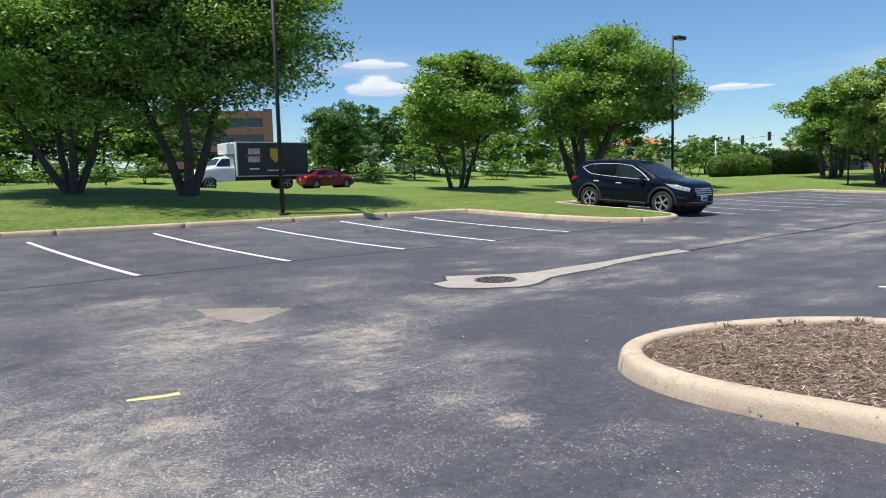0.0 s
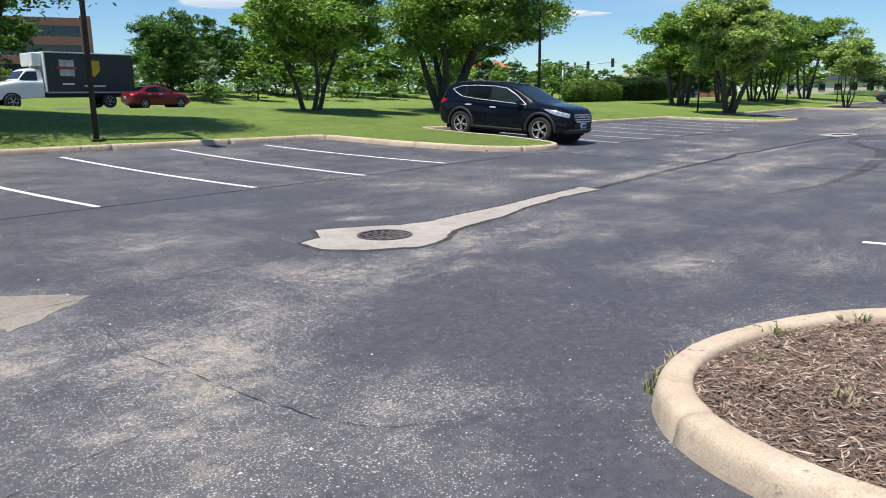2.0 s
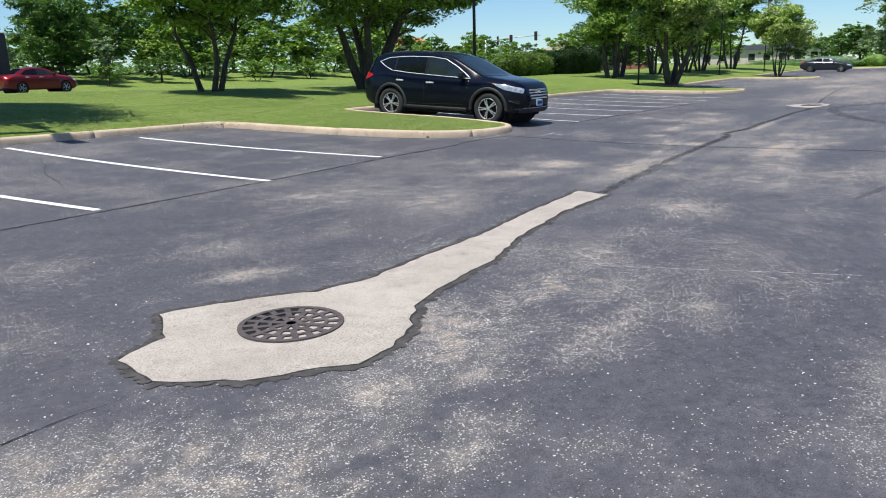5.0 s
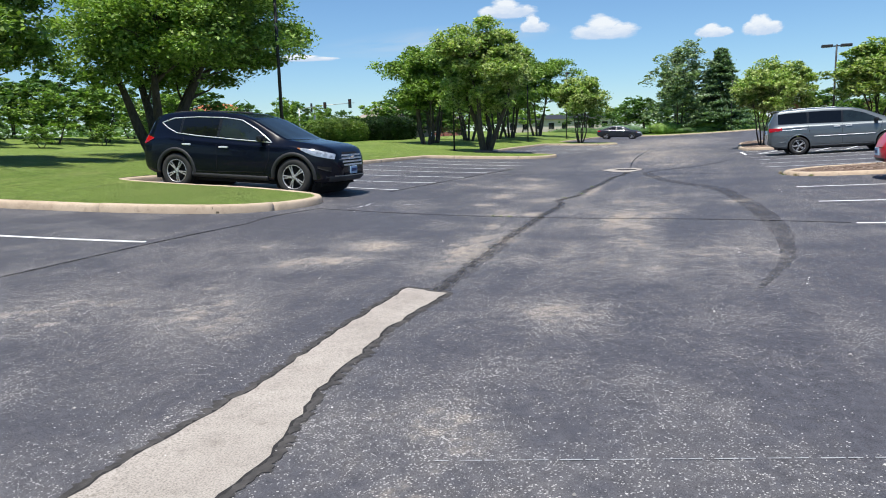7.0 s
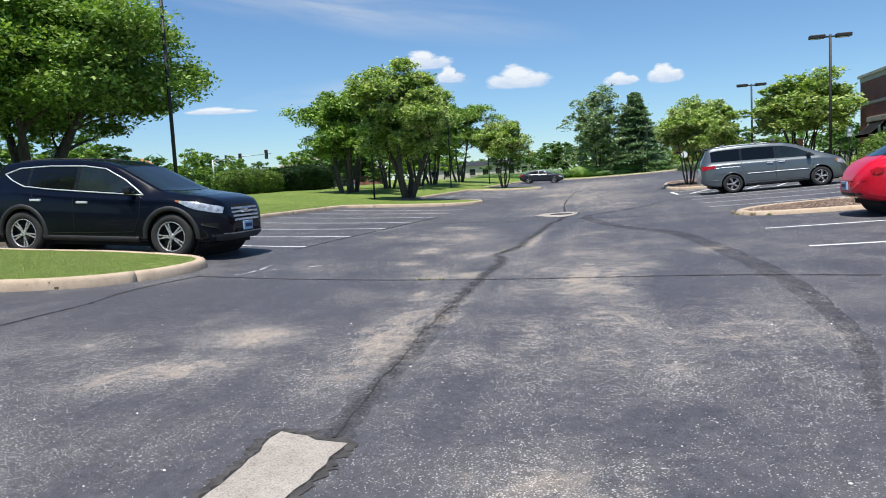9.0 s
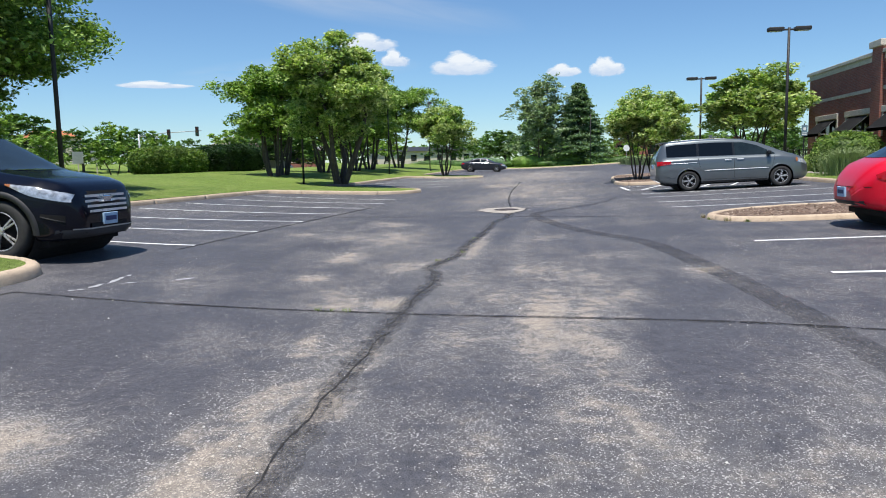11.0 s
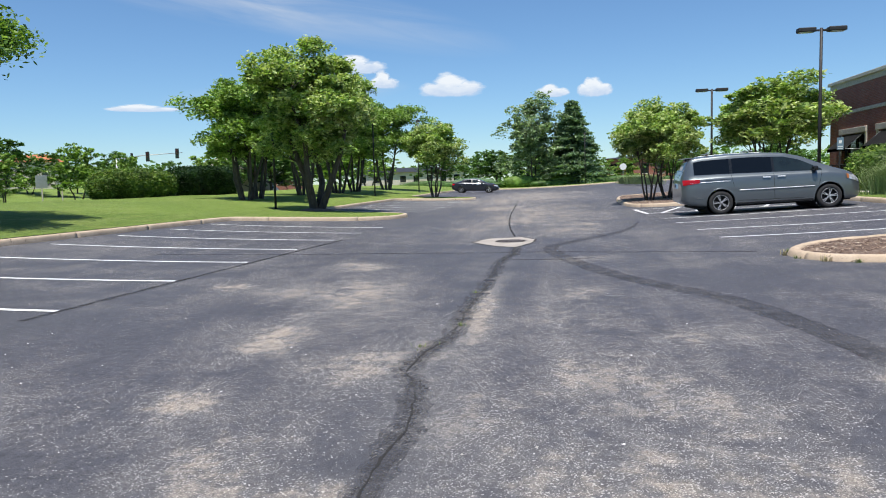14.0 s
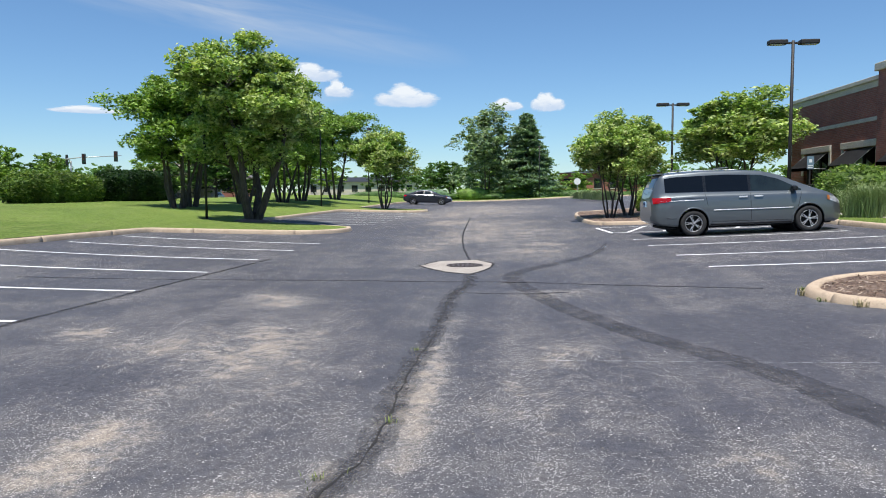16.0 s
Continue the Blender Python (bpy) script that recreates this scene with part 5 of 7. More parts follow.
def shop_building():
    """The brick building beyond the pavement, with a stone band, cornice, windows and awnings."""
    root = thing("building", pose(0, -7.8, 0.35), "low red brick building with stone trim and black awnings", "building")
    x0, x1, top = 34.0, 57.4, 5.62
    openings = [(x, x + 2.75) for x in (36.6, 40.7, 44.85, 48.95, 53.1)]
    zl, zh = 0.6, 2.85
    cuts = sorted({x0, x1, *[v for o in openings for v in o]})
    pieces = []
    for a, b in zip(cuts, cuts[1:]):
        pieces += [(a, b, -0.35, 0, -0.6, zl), (a, b, -0.35, 0, zh, 5.2)] if (a, b) in openings else [(a, b, -0.35, 0, -0.6, 5.2)]
    pieces += [(x1 - 0.35, x1, -22, -0.352, -0.6, 5.2), (x0, x0 + 0.35, -22, -0.352, -0.6, 5.2)]
    for p in pieces:
        part("wall", boxed(*p), M_BRICK, root)
    part("roof", boxed(x0, x1, -22, -0.36, 4.8, 4.95), M_BRONZE, root)
    part("stone_band", boxed(x0 - 0.02, x1 + 0.02, -0.02, 0.045, 3.86, 4.02, 0.01), M_STONE, root)
    part("frieze", boxed(x0 - 0.02, x1 + 0.02, -0.34, 0.03, 5.2, 5.45), M_STONE, root)
    part("cornice", boxed(x0 - 0.12, x1 + 0.12, -0.4, 0.14, 5.45, top, 0.02), M_STONE, root)
    for px in (48.2, 44.1):
        pier = part("pier", boxed(px - 0.5, px + 0.5, -0.2, 0.16, -0.6, 5.75, 0.01), M_BRICK, root)
        part("pier_cap", boxed(px - 0.62, px + 0.62, -0.3, 0.28, 5.75, 6.05, 0.03), M_STONE, pier)
    for i, (a, b) in enumerate(openings):
        w = part("window", boxed(a + 0.07, b - 0.07, -0.24, -0.20, zl + 0.08, zh - 0.08), M_DARKGLASS, root, "dark window pane")
        bm = bmesh.new()
        for u, v, p, q in ((a, b, zl, zl + 0.08), (a, b, zh - 0.08, zh), (a, a + 0.07, zl + 0.08, zh - 0.08), (b - 0.07, b, zl + 0.08, zh - 0.08), ((a + b) / 2 - 0.03, (a + b) / 2 + 0.03, zl + 0.08, zh - 0.08)):
            box(bm, u, v, -0.28, -0.14, p, q)
        part("window_frame", bm, M_BRONZE, w)
        part("lintel", boxed(a - 0.2, b + 0.2, -0.02, 0.09, zh + 0.003, zh + 0.28, 0.015), M_STONE, root, "pale stone lintel")
        for u in (a - 0.2, b + 0.003):
            part("jamb_stone", boxed(u, u + 0.197, -0.02, 0.05, zl + 1.2, zh, 0.01), M_STONE, root)
        bm = bmesh.new()
        vs = [bm.verts.new(v) for v in ((a + 0.25, 0.02, zh - 0.05), (b - 0.25, 0.02, zh - 0.05), (b - 0.25, 0.80, zh - 0.72), (a + 0.25, 0.80, zh - 0.72), (a + 0.25, 0.80, zh - 0.86), (b - 0.25, 0.80, zh - 0.86))]
        for f in ((0, 1, 2, 3), (3, 2, 5, 4)):
            bm.faces.new([vs[k] for k in f])
        bmesh.ops.solidify(bm, geom=bm.faces[:], thickness=0.02)
        aw = part("awning", bm, M_AWNING, root, "black canvas awning")
        for u in (a + 0.27, b - 0.27):
            bm = bmesh.new()
            tube(bm, [(u, 0.02, zh - 0.78), (u, 0.78, zh - 0.75)], [0.015, 0.015], 6)
            tube(bm, [(u, 0.02, zh - 0.06), (u, 0.78, zh - 0.73)], [0.015, 0.015], 6)
            part("awning_bracket", bm, M_STEEL, aw)
    return root


shop_building()


def patio_fence():
    root = thing("metal_fence", pose(50, -6.3, 0.62), "dark metal railing before the building", "fence")
    bm = bmesh.new()
    for z in (0.12, 1.05):
        tube(bm, [(0, 0, z), (11, 0, z)], [0.02, 0.02], 6)
    part("rail", bm, M_POLE, root)
    for i in range(12):
        part("post", boxed(i - 0.025, i + 0.025, -0.025, 0.025, -0.1, 1.1), M_POLE, root)
        if i < 11:
            for k in range(1, 8):
                part("slat", boxed(i + k / 8 - 0.008, i + k / 8 + 0.008, -0.008, 0.008, 0.12, 1.05), M_POLE, root)
    return root


patio_fence()
M_SIGNBLUE = plain("sign_blue", (0.14, 0.22, 0.28), 0.4)
M_SIGNWHITE = plain("sign_white", (0.75, 0.75, 0.74), 0.4, vary=0.05)


def parking_sign(x, y):
    root = thing("parking_sign", pose(x, y, lawn_z(x, y)), "small blue and white parking sign on a steel post", "sign")
    part("post", boxed(-0.025, 0.025, -0.02, 0.02, -0.2, 2.15), M_POLE, root)
    plate = part("plate", boxed(-0.045, -0.03, -0.12, 0.12, 1.62, 2.08, 0.004), M_SIGNBLUE, root, "blue sign plate")
    part("symbol", boxed(-0.052, -0.046, -0.05, 0.05, 1.86, 1.98, 0.002), M_SIGNWHITE, plate)
    for i in range(2):
        part("writing_bar", boxed(-0.052, -0.046, -0.09, 0.09, 1.66 + i * 0.07, 1.69 + i * 0.07), M_SIGNWHITE, plate)


parking_sign(45.7, -3.9)


def road_sign(x, y, turn):
    root = thing("road_sign", pose(x, y, lawn_z(x, y), 0, 0, turn), "pale grey back of a road sign on a wooden post", "sign")
    part("post", boxed(-0.05, 0.05, -0.05, 0.05, -0.3, 2.3, 0.008), M_STONE, root)
    part("plate", boxed(-0.065, -0.052, -0.42, 0.42, 1.35, 2.35, 0.005), M_STEEL, root, "pale metal plate")


for x, y in ((69.5, 45.3), (69.3, 46.9)):
    road_sign(x, y, 40)


def disc_sign(x, y, z):
    root = thing("road_sign", pose(x, y, z), "pale round back of a road sign beyond the lot", "sign")
    part("post", boxed(-0.03, 0.03, -0.03, 0.03, -0.2, 2.1), M_STEEL, root)
    bm = bmesh.new()
    bmesh.ops.create_cone(bm, cap_ends=True, segments=8, radius1=0.42, radius2=0.42, depth=0.02, matrix=pose(-0.045, 0, 1.75, 0, 90, 0))
    part("plate", bm, M_SIGNWHITE, root, "pale metal plate")


disc_sign(106.5, -2.2, lawn_z(106.5, -2.2))
M_BAND = concrete_material("brown_panel", (0.21, 0.105, 0.088), (0.26, 0.135, 0.112), 0.1)


def office_block():
    """A long office building across the road: brown spandrel bands between dark ribbon windows."""
    root = thing("office_building", pose(72, 150.5, 2.9, 0, 0, 154.5), "brown brick office building with dark ribbon windows", "building")
    length, depth, storeys, st = 26.0, 18.0, 4, 3.6
    for i in range(storeys):
        z = i * st
        part("window_band", boxed(0.15, length - 0.15, -depth + 0.15, -0.15, z, z + 2.05), M_DARKGLASS, root, "dark ribbon window")
        part("spandrel", boxed(0, length, -depth, 0, z + 2.05, z + st, 0.03), M_BAND, root)
        for k in range(1, 13):
            part("mullion", boxed(k * 2 - 0.04, k * 2 + 0.04, -0.16, -0.06, z, z + 2.05), M_BRONZE, root)
    part("plinth", boxed(0.1, length - 0.1, -depth + 0.1, -0.1, -4, 0), M_BAND, root)
    part("corner_pier", boxed(-0.6, 1.4, -depth - 0.2, 0.2, -4, storeys * st + 0.4, 0.05), M_BAND, root)
    return root


office_block()
M_TILE = plain("orange_roof_tile", (0.42, 0.14, 0.06), 0.8, vary=0.25, scale=2)
M_STUCCO = plain("pale_stucco", (0.55, 0.50, 0.42), 0.9, vary=0.1, scale=1)


def far_house(x, y, z, turn, w, d, h, rise, wall, roof, label):
    root = thing("building", pose(x, y, z, 0, 0, turn), label, "building")
    part("wall", boxed(-w / 2, w / 2, -d / 2, d / 2, -1, h), wall, root)
    bm = bmesh.new()
    o = 0.6
    vs = [bm.verts.new(v) for v in ((-w / 2 - o, -d / 2 - o, h), (w / 2 + o, -d / 2 - o, h), (w / 2 + o, d / 2 + o, h), (-w / 2 - o, d / 2 + o, h), (-w / 2 + d * 0.3, 0, h + rise), (w / 2 - d * 0.3, 0, h + rise))]
    for f in ((0, 1, 5, 4), (1, 2, 5), (2, 3, 4, 5), (3, 0, 4), (3, 2, 1, 0)):
        bm.faces.new([vs[i] for i in f])
    part("roof", bm, roof, root)
    n = int(w // 3)
    for i in range(n):
        u = -w / 2 + (i + 0.5) * w / n
        for s in (-1, 1):
            win = part("window", boxed(u - 0.7, u + 0.7, s * d / 2 - 0.03, s * d / 2 + 0.03, h * 0.3, h * 0.75), M_DARKGLASS, root)
            part("sill", boxed(u - 0.8, u + 0.8, s * d / 2 - 0.08, s * d / 2 + 0.08, h * 0.3 - 0.12, h * 0.3), M_STONE, win)


far_house(228, 168, 1.0, 126, 17, 13, 10.6, 2.6, M_STUCCO, M_TILE, "distant pale building with an orange tile roof")
far_house(165, 65, 1.2, 100, 16, 11, 3.2, 2.4, M_BRICK, plain("grey_shingle", (0.14, 0.13, 0.13), 0.9), "distant low brick restaurant with a grey roof")
far_house(140, 62, 1.5, 100, 13, 9, 3.2, 2.2, M_STUCCO, plain("tan_shingle", (0.30, 0.26, 0.22), 0.9), "distant pale low building with a tan roof")
far_house(196, 40, 1.0, 95, 26, 12, 3.4, 1.2, M_STUCCO, M_BRONZE, "distant long pale shop with a dark roof")
far_house(170, -18, 1.0, 80, 24, 12, 4.4, 0.6, M_BRICK, M_BRONZE, "distant low red brick building beyond the trees")

# the road beyond the lawn
M_ROAD = plain("road_asphalt", (0.12, 0.12, 0.12), 0.85, vary=0.2, scale=3)
rx = [float(v) for v in np.arange(-160, 301, 5.0)]
rv = [(x, y, lawn_z(x, y) + 0.03) for x in rx for y in (50.0, 54.2, 58.4)]
tagged(part("road", mesh_of("road", rv, [(3 * i + j, 3 * i + 3 + j, 3 * i + 4 + j, 3 * i + 1 + j) for i in range(len(rx) - 1) for j in range(2)]), M_ROAD), "grey two-lane asphalt road across the lawn", "road", kind="structure")

# ---- clouds ----
def wisp_material():
    n = Nodes("cirrus")
    # the wisp's own glow takes the place of sunlight on it
    em = n.t.nodes.new("ShaderNodeEmission")
    n.put(em.inputs[0], (0.86, 0.92, 1.0))
    em.inputs[1].default_value = 0.62
    tr = n.t.nodes.new("ShaderNodeBsdfTransparent")
    mx = n.t.nodes.new("ShaderNodeMixShader")
    f = n.noise(1.0, 6, 0.6, n.scaled((0.0012, 0.02, 0.012)), 0.6)
    g = n.t.nodes.new("ShaderNodeTexGradient")
    g.gradient_type = "SPHERICAL"
    m = n.t.nodes.new("ShaderNodeMapping")
    m.vector_type = "TEXTURE"
    m.inputs["Scale"].default_value = (900, 900, 110)
    n.t.links.new(n.xyz, m.inputs[0])
    n.t.links.new(m.outputs[0], g.inputs[0])
    n.put(mx.inputs[0], n.math("MULTIPLY", n.math("MULTIPLY", n.ramp(f, (0.35, 0.0), (0.75, 1.0)), g.outputs[1]), 0.75, True))
    n.t.links.new(tr.outputs[0], mx.inputs[1])
    n.t.links.new(em.outputs[0], mx.inputs[2])
    n.t.links.new(mx.outputs[0], n.out.inputs[0])
    return n.mat


M_WISP = wisp_material()


def cumulus_material():
    """Soft white vapour: heaped puffs over a flat base, with an uneven edge that differs from cloud to cloud; sunlit
    top and shaded base are painted into its glow.
    """
    n = Nodes("cumulus")
    shift = n.t.nodes.new("ShaderNodeVectorMath")
    n.t.links.new(n.xyz, shift.inputs[0])
    com = n.t.nodes.new("ShaderNodeCombineXYZ")
    for k, f in enumerate((23.0, 11.0, 17.0)):
        n.put(com.inputs[k], n.math("MULTIPLY", n.random(), f))
    n.t.links.new(com.outputs[0], shift.inputs[1])
    rough = n.math("SUBTRACT", n.noise(2.4, 6, 0.58, shift.outputs[0]), 0.5)
    heap = None
    for cx, cz, rx, rz in ((-0.42, -0.22, 0.60, 0.58), (0.12, 0.05, 0.62, 0.90), (0.52, -0.20, 0.50, 0.58), (0.0, -0.42, 1.05, 0.36)):
        m = n.t.nodes.new("ShaderNodeMapping")
        m.vector_type = "TEXTURE"
        m.inputs["Location"].default_value = (cx, 0, cz)
        m.inputs["Scale"].default_value = (rx, 10, rz)
        n.t.links.new(n.xyz, m.inputs[0])
        g = n.t.nodes.new("ShaderNodeTexGradient")
        g.gradient_type = "SPHERICAL"
        n.t.links.new(m.outputs[0], g.inputs[0])
        heap = g.outputs[1] if heap is None else n.math("MAXIMUM", heap, g.outputs[1])
    sep = n.t.nodes.new("ShaderNodeSeparateXYZ")
    n.t.links.new(n.xyz, sep.inputs[0])
    em = n.t.nodes.new("ShaderNodeEmission")
    # white sunlit top and bluish shaded underside, painted by height into the emission
    n.put(em.inputs[0], n.mix(n.ramp(n.math("ADD", n.math("MULTIPLY", n.math("ADD", sep.outputs[2], 0.6), 0.8), rough), (0.1, 0.0), (0.65, 1.0)), (0.62, 0.73, 0.90), (0.92, 0.96, 1.0)))
    em.inputs[1].default_value = 0.76
    tr = n.t.nodes.new("ShaderNodeBsdfTransparent")
    mx = n.t.nodes.new("ShaderNodeMixShader")
    edge = n.math("MULTIPLY", n.ramp(heap, (0.0, 0.0), (0.10, 1.0)), n.ramp(n.math("ADD", heap, n.math("MULTIPLY", rough, 0.85)), (0.14, 0.0), (0.46, 0.93)))
    n.put(mx.inputs[0], edge)
    n.t.links.new(tr.outputs[0], mx.inputs[1])
    n.t.links.new(em.outputs[0], mx.inputs[2])
    n.t.links.new(mx.outputs[0], n.out.inputs[0])
    return n.mat


M_CUMULUS = cumulus_material()
for x, y, z, w, h in ((1543, 195, 205, 150, 64), (1554, -12, 187, 76, 40), (1551, -98, 190, 80, 54), (1520, 333, 219, 66, 50), (1510, 385, 252, 130, 56), (853, 1283, 240, 150, 30), (861, 1278, 194, 170, 60), (1337, 765, 162, 150, 20)):
    bm = bmesh.new()
    bmesh.ops.create_grid(bm, x_segments=6, y_segments=4, size=1, matrix=pose(0, 0, 0, 90))
    ob = part("cloud", bm, M_CUMULUS)
    ob.matrix_world = pose(x, y, z, 0, 0, math.degrees(math.atan2(y, x)) + 90) @ Matrix.Diagonal((w / 2, w / 4, h / 2, 1))
    ob.visible_shadow = False
    tagged(ob, "small white fair-weather cumulus cloud", "cloud", "clouds", "structure")
for x, y, z, turn, tilt, s in ((2480, 950, 640, 101, -11, 1.0), (1500, 2300, 420, 128, -4, 0.7), (2500, 900, 330, 105, 3, 0.5)):
    bm = bmesh.new()
    bmesh.ops.create_grid(bm, x_segments=8, y_segments=4, size=1, matrix=pose(0, 0, 0, 90) @ Matrix.Diagonal((900, 110, 1, 1)))
    ob = part("cloud_wisp", bm, M_WISP)
    ob.matrix_world = pose(x, y, z, 0, tilt, turn) @ Matrix.Diagonal((s, s, s, 1))
    ob.visible_shadow = False
    tagged(ob, "thin white streak of high cirrus cloud", "cloud", "clouds", "structure")


# ---- vehicles ----
def paint_coat(name, colour, metal=0.0, rough=0.28, coat=0.7):
    n = Nodes(name)
    n.set(Base_Color=n.mix(n.noise(3, 3), tuple(c * 0.9 for c in colour), colour), Roughness=rough, Metallic=metal, Specular_IOR_Level=0.2, Coat_Weight=coat, Coat_Roughness=0.03, Coat_IOR=1.4)
    return n.mat


M_BLACK_CAR = paint_coat("black_car_paint", (0.0026, 0.0040, 0.0105), 0.0, 0.22, 0.22)
M_GREY_CAR = paint_coat("grey_car_paint", (0.140, 0.160, 0.172), 0.55, 0.33, 1.0)
M_RED_CAR = paint_coat("red_car_paint", (0.62, 0.006, 0.026), 0.0, 0.3, 0.6)
M_WHITE_CAR = paint_coat("white_car_paint", (0.72, 0.72, 0.70))
M_SLATE_CAR = paint_coat("slate_car_paint", (0.028, 0.032, 0.042), 0.2)
M_MAROON_CAR = paint_coat("maroon_car_paint", (0.14, 0.008, 0.014))
M_TINT = plain("tinted_glass", (0.004, 0.005, 0.006), 0.03, vary=0.1, Specular_IOR_Level=0.4)
M_CLEAR = plain("clear_car_glass", (0.014, 0.021, 0.022), 0.03, vary=0.3, scale=2.5, Specular_IOR_Level=0.55)
M_RUBBER = plain("tyre_rubber", (0.022, 0.022, 0.022), 0.8, vary=0.2, bump=0.2)
M_CLAD = plain("grey_plastic_cladding", (0.020, 0.021, 0.024), 0.62, vary=0.1)
M_ALLOY = plain("alloy_wheel", (0.52, 0.52, 0.53), 0.28, 0.65, vary=0.08)
M_CHROME = plain("chrome", (0.75, 0.75, 0.76), 0.10, 1.0, vary=0.03)
M_BRIGHT = plain("bright_trim", (0.80, 0.81, 0.82), 0.32, 0.45, vary=0.04)
M_HEADLIGHT = plain("headlight_glass", (0.50, 0.53, 0.56), 0.06, 0.4, vary=0.55, scale=13)
M_AMBER = plain("amber_lens", (0.34, 0.12, 0.04), 0.15)
M_TAIL = plain("red_tail_lens", (0.34, 0.004, 0.006), 0.12, vary=0.15, scale=12)
M_MIRROR = plain("black_mirror_shell", (0.008, 0.009, 0.010), 0.3, vary=0.1)
M_PLATE = plain("licence_plate", (0.36, 0.52, 0.68), 0.45, vary=0.15)
M_PLATEBAR = plain("licence_bar", (0.02, 0.04, 0.14), 0.5)
M_SEAM = plain("panel_gap", (0.004, 0.004, 0.004), 0.9)


class Shell:
    """The outer skin of a car: sections along its length, front towards +x."""

    def __init__(self, top, belt, wide, roof, under):
        self.k = [tuple(zip(*a)) for a in (top, belt, wide, roof, under)]
        self.x0, self.x1 = top[0][0], top[-1][0]

        self.seen = {}

    def at(self, i, x):
        key = (i, round(x, 4))
        if key not in self.seen:
            self.seen[key] = self.value(i, x)
        return self.seen[key]

    def value(self, i, x):
        xs, vs = self.k[i]
        lo, hi = xs[0], xs[-1]
        d = 0.05
        return sum(float(np.interp(min(hi, max(lo, x + o)), xs, vs)) for o in (-d, -d / 2, 0, d / 2, d)) / 5 if lo + d < x < hi - d else float(np.interp(x, xs, vs))

    def section(self, x):
        key = ("s", round(x, 4))
        if key not in self.seen:
            self.seen[key] = self.cut(x)
        return self.seen[key]

    def cut(self, x):
        """Half a section as (q, y, z) from the middle of the floor round to the middle of the roof."""
        zt, zs, w, we, zb = (self.at(i, x) for i in range(5))
        zs = min(zs, zt - 0.02)
        up = zt - zs
        ze = zt - min(0.085, 0.4 * up)
        hb = zs - zb
        return [(0, 0, zb), (0.10, 0.80 * w, zb), (0.15, 0.945 * w, zb + 0.035), (0.20, 0.975 * w, zb + 0.12 * hb), (0.30, 0.995 * w, zb + 0.32 * hb), (0.40, w, zb + 0.58 * hb), (0.50, 0.992 * w, zb + 0.84 * hb),
                (0.56, 0.975 * w, zs - 0.03), (0.60, 0.945 * w, zs), (0.70, 0.945 * w + (we - 0.945 * w) * 0.5, zs + (ze - zs) * 0.52), (0.80, we, ze), (0.84, we * 0.95, ze + (zt - ze) * 0.55), (0.90, we * 0.72, zt - 0.12 * (zt - ze)), (1.0, 0, zt)]

    def point(self, x, q):
        s = self.section(x)
        qs, ys, zs = zip(*s)
        return float(np.interp(q, qs, ys)), float(np.interp(q, qs, zs))

    def side(self, x, z):
        """Half width at the height z."""
        s = [p for p in self.section(x) if p[0] >= 0.10]
        return float(np.interp(z, [p[2] for p in s], [p[1] for p in s]))

    def over(self, x, y):
        """Height of the top skin at y from the middle."""
        s = [p for p in self.section(x) if p[0] >= 0.60][::-1]
        return float(np.interp(abs(y), [p[1] for p in s], [p[2] for p in s]))

    def end(self, y, z, front):
        """The place along the length where the skin ends, seen from the front or the rear."""
        xs = np.linspace(self.x1, self.x1 - 0.9, 46) if front else np.linspace(self.x0, self.x0 + 0.9, 46)
        for x in xs:
            if self.at(4, x) - 0.02 <= z <= self.at(0, x) and self.side(x, z) >= abs(y) and self.over(x, y) >= z - 0.02:
                return float(x)
        return float(xs[-1])


def body_mesh(sh, wheels, radius):
    nx = int((sh.x1 - sh.x0) / 0.045)
    xs = np.linspace(sh.x0, sh.x1, nx)
    qs = [0, 0.05, 0.10, 0.125, 0.15, 0.175, 0.20, 0.235, 0.27, 0.30, 0.33, 0.365, 0.40, 0.435, 0.47, 0.50, 0.53, 0.56, 0.58, 0.60, 0.65, 0.70, 0.75, 0.80, 0.82, 0.84, 0.87, 0.90, 0.95, 1.0]
    ring = [(q, 1) for q in qs] + [(q, -1) for q in qs[-2:0:-1]]
    bm = bmesh.new()
    rows = []
    for x in xs:
        row = []
        for q, s in ring:
            y, z = sh.point(x, q)
            row.append(bm.verts.new((x, y * s, z)))
        rows.append(row)
    k = len(ring)
    for r0, r1 in zip(rows, rows[1:]):
        for j in range(k):
            f = bm.faces.new((r0[j], r1[j], r1[(j + 1) % k], r0[(j + 1) % k]))
            f.smooth = True
    bm.faces.new(rows[0])
    bm.faces.new(rows[-1][::-1])
    gone = []
    for f in bm.faces:
        c = f.calc_center_median()
        if any(math.hypot(c.x - wx, c.z - wz) < radius for wx, wz in wheels) and abs(c.y) > 0.45:
            gone.append(f)
    rim = {v for f in gone for v in f.verts}
    bmesh.ops.delete(bm, geom=gone, context="FACES")
    for v in bm.verts:
        if v in rim and v.link_faces and abs(v.co.y) > 0.5:
            wx, wz = min(wheels, key=lambda w: math.hypot(v.co.x - w[0], v.co.z - w[1]))
            d = Vector((v.co.x - wx, v.co.z - wz))
            if d.length > 0.05:
                d = d.normalized() * radius
                v.co.x, v.co.z = wx + d.x, max(wz + d.y, v.co.z if v.co.z < wz - 0.05 else wz + d.y)
    loose = [v for v in bm.verts if not v.link_faces]
    bmesh.ops.delete(bm, geom=loose, context="VERTS")
    bmesh.ops.recalc_face_normals(bm, faces=bm.faces)
    return bm


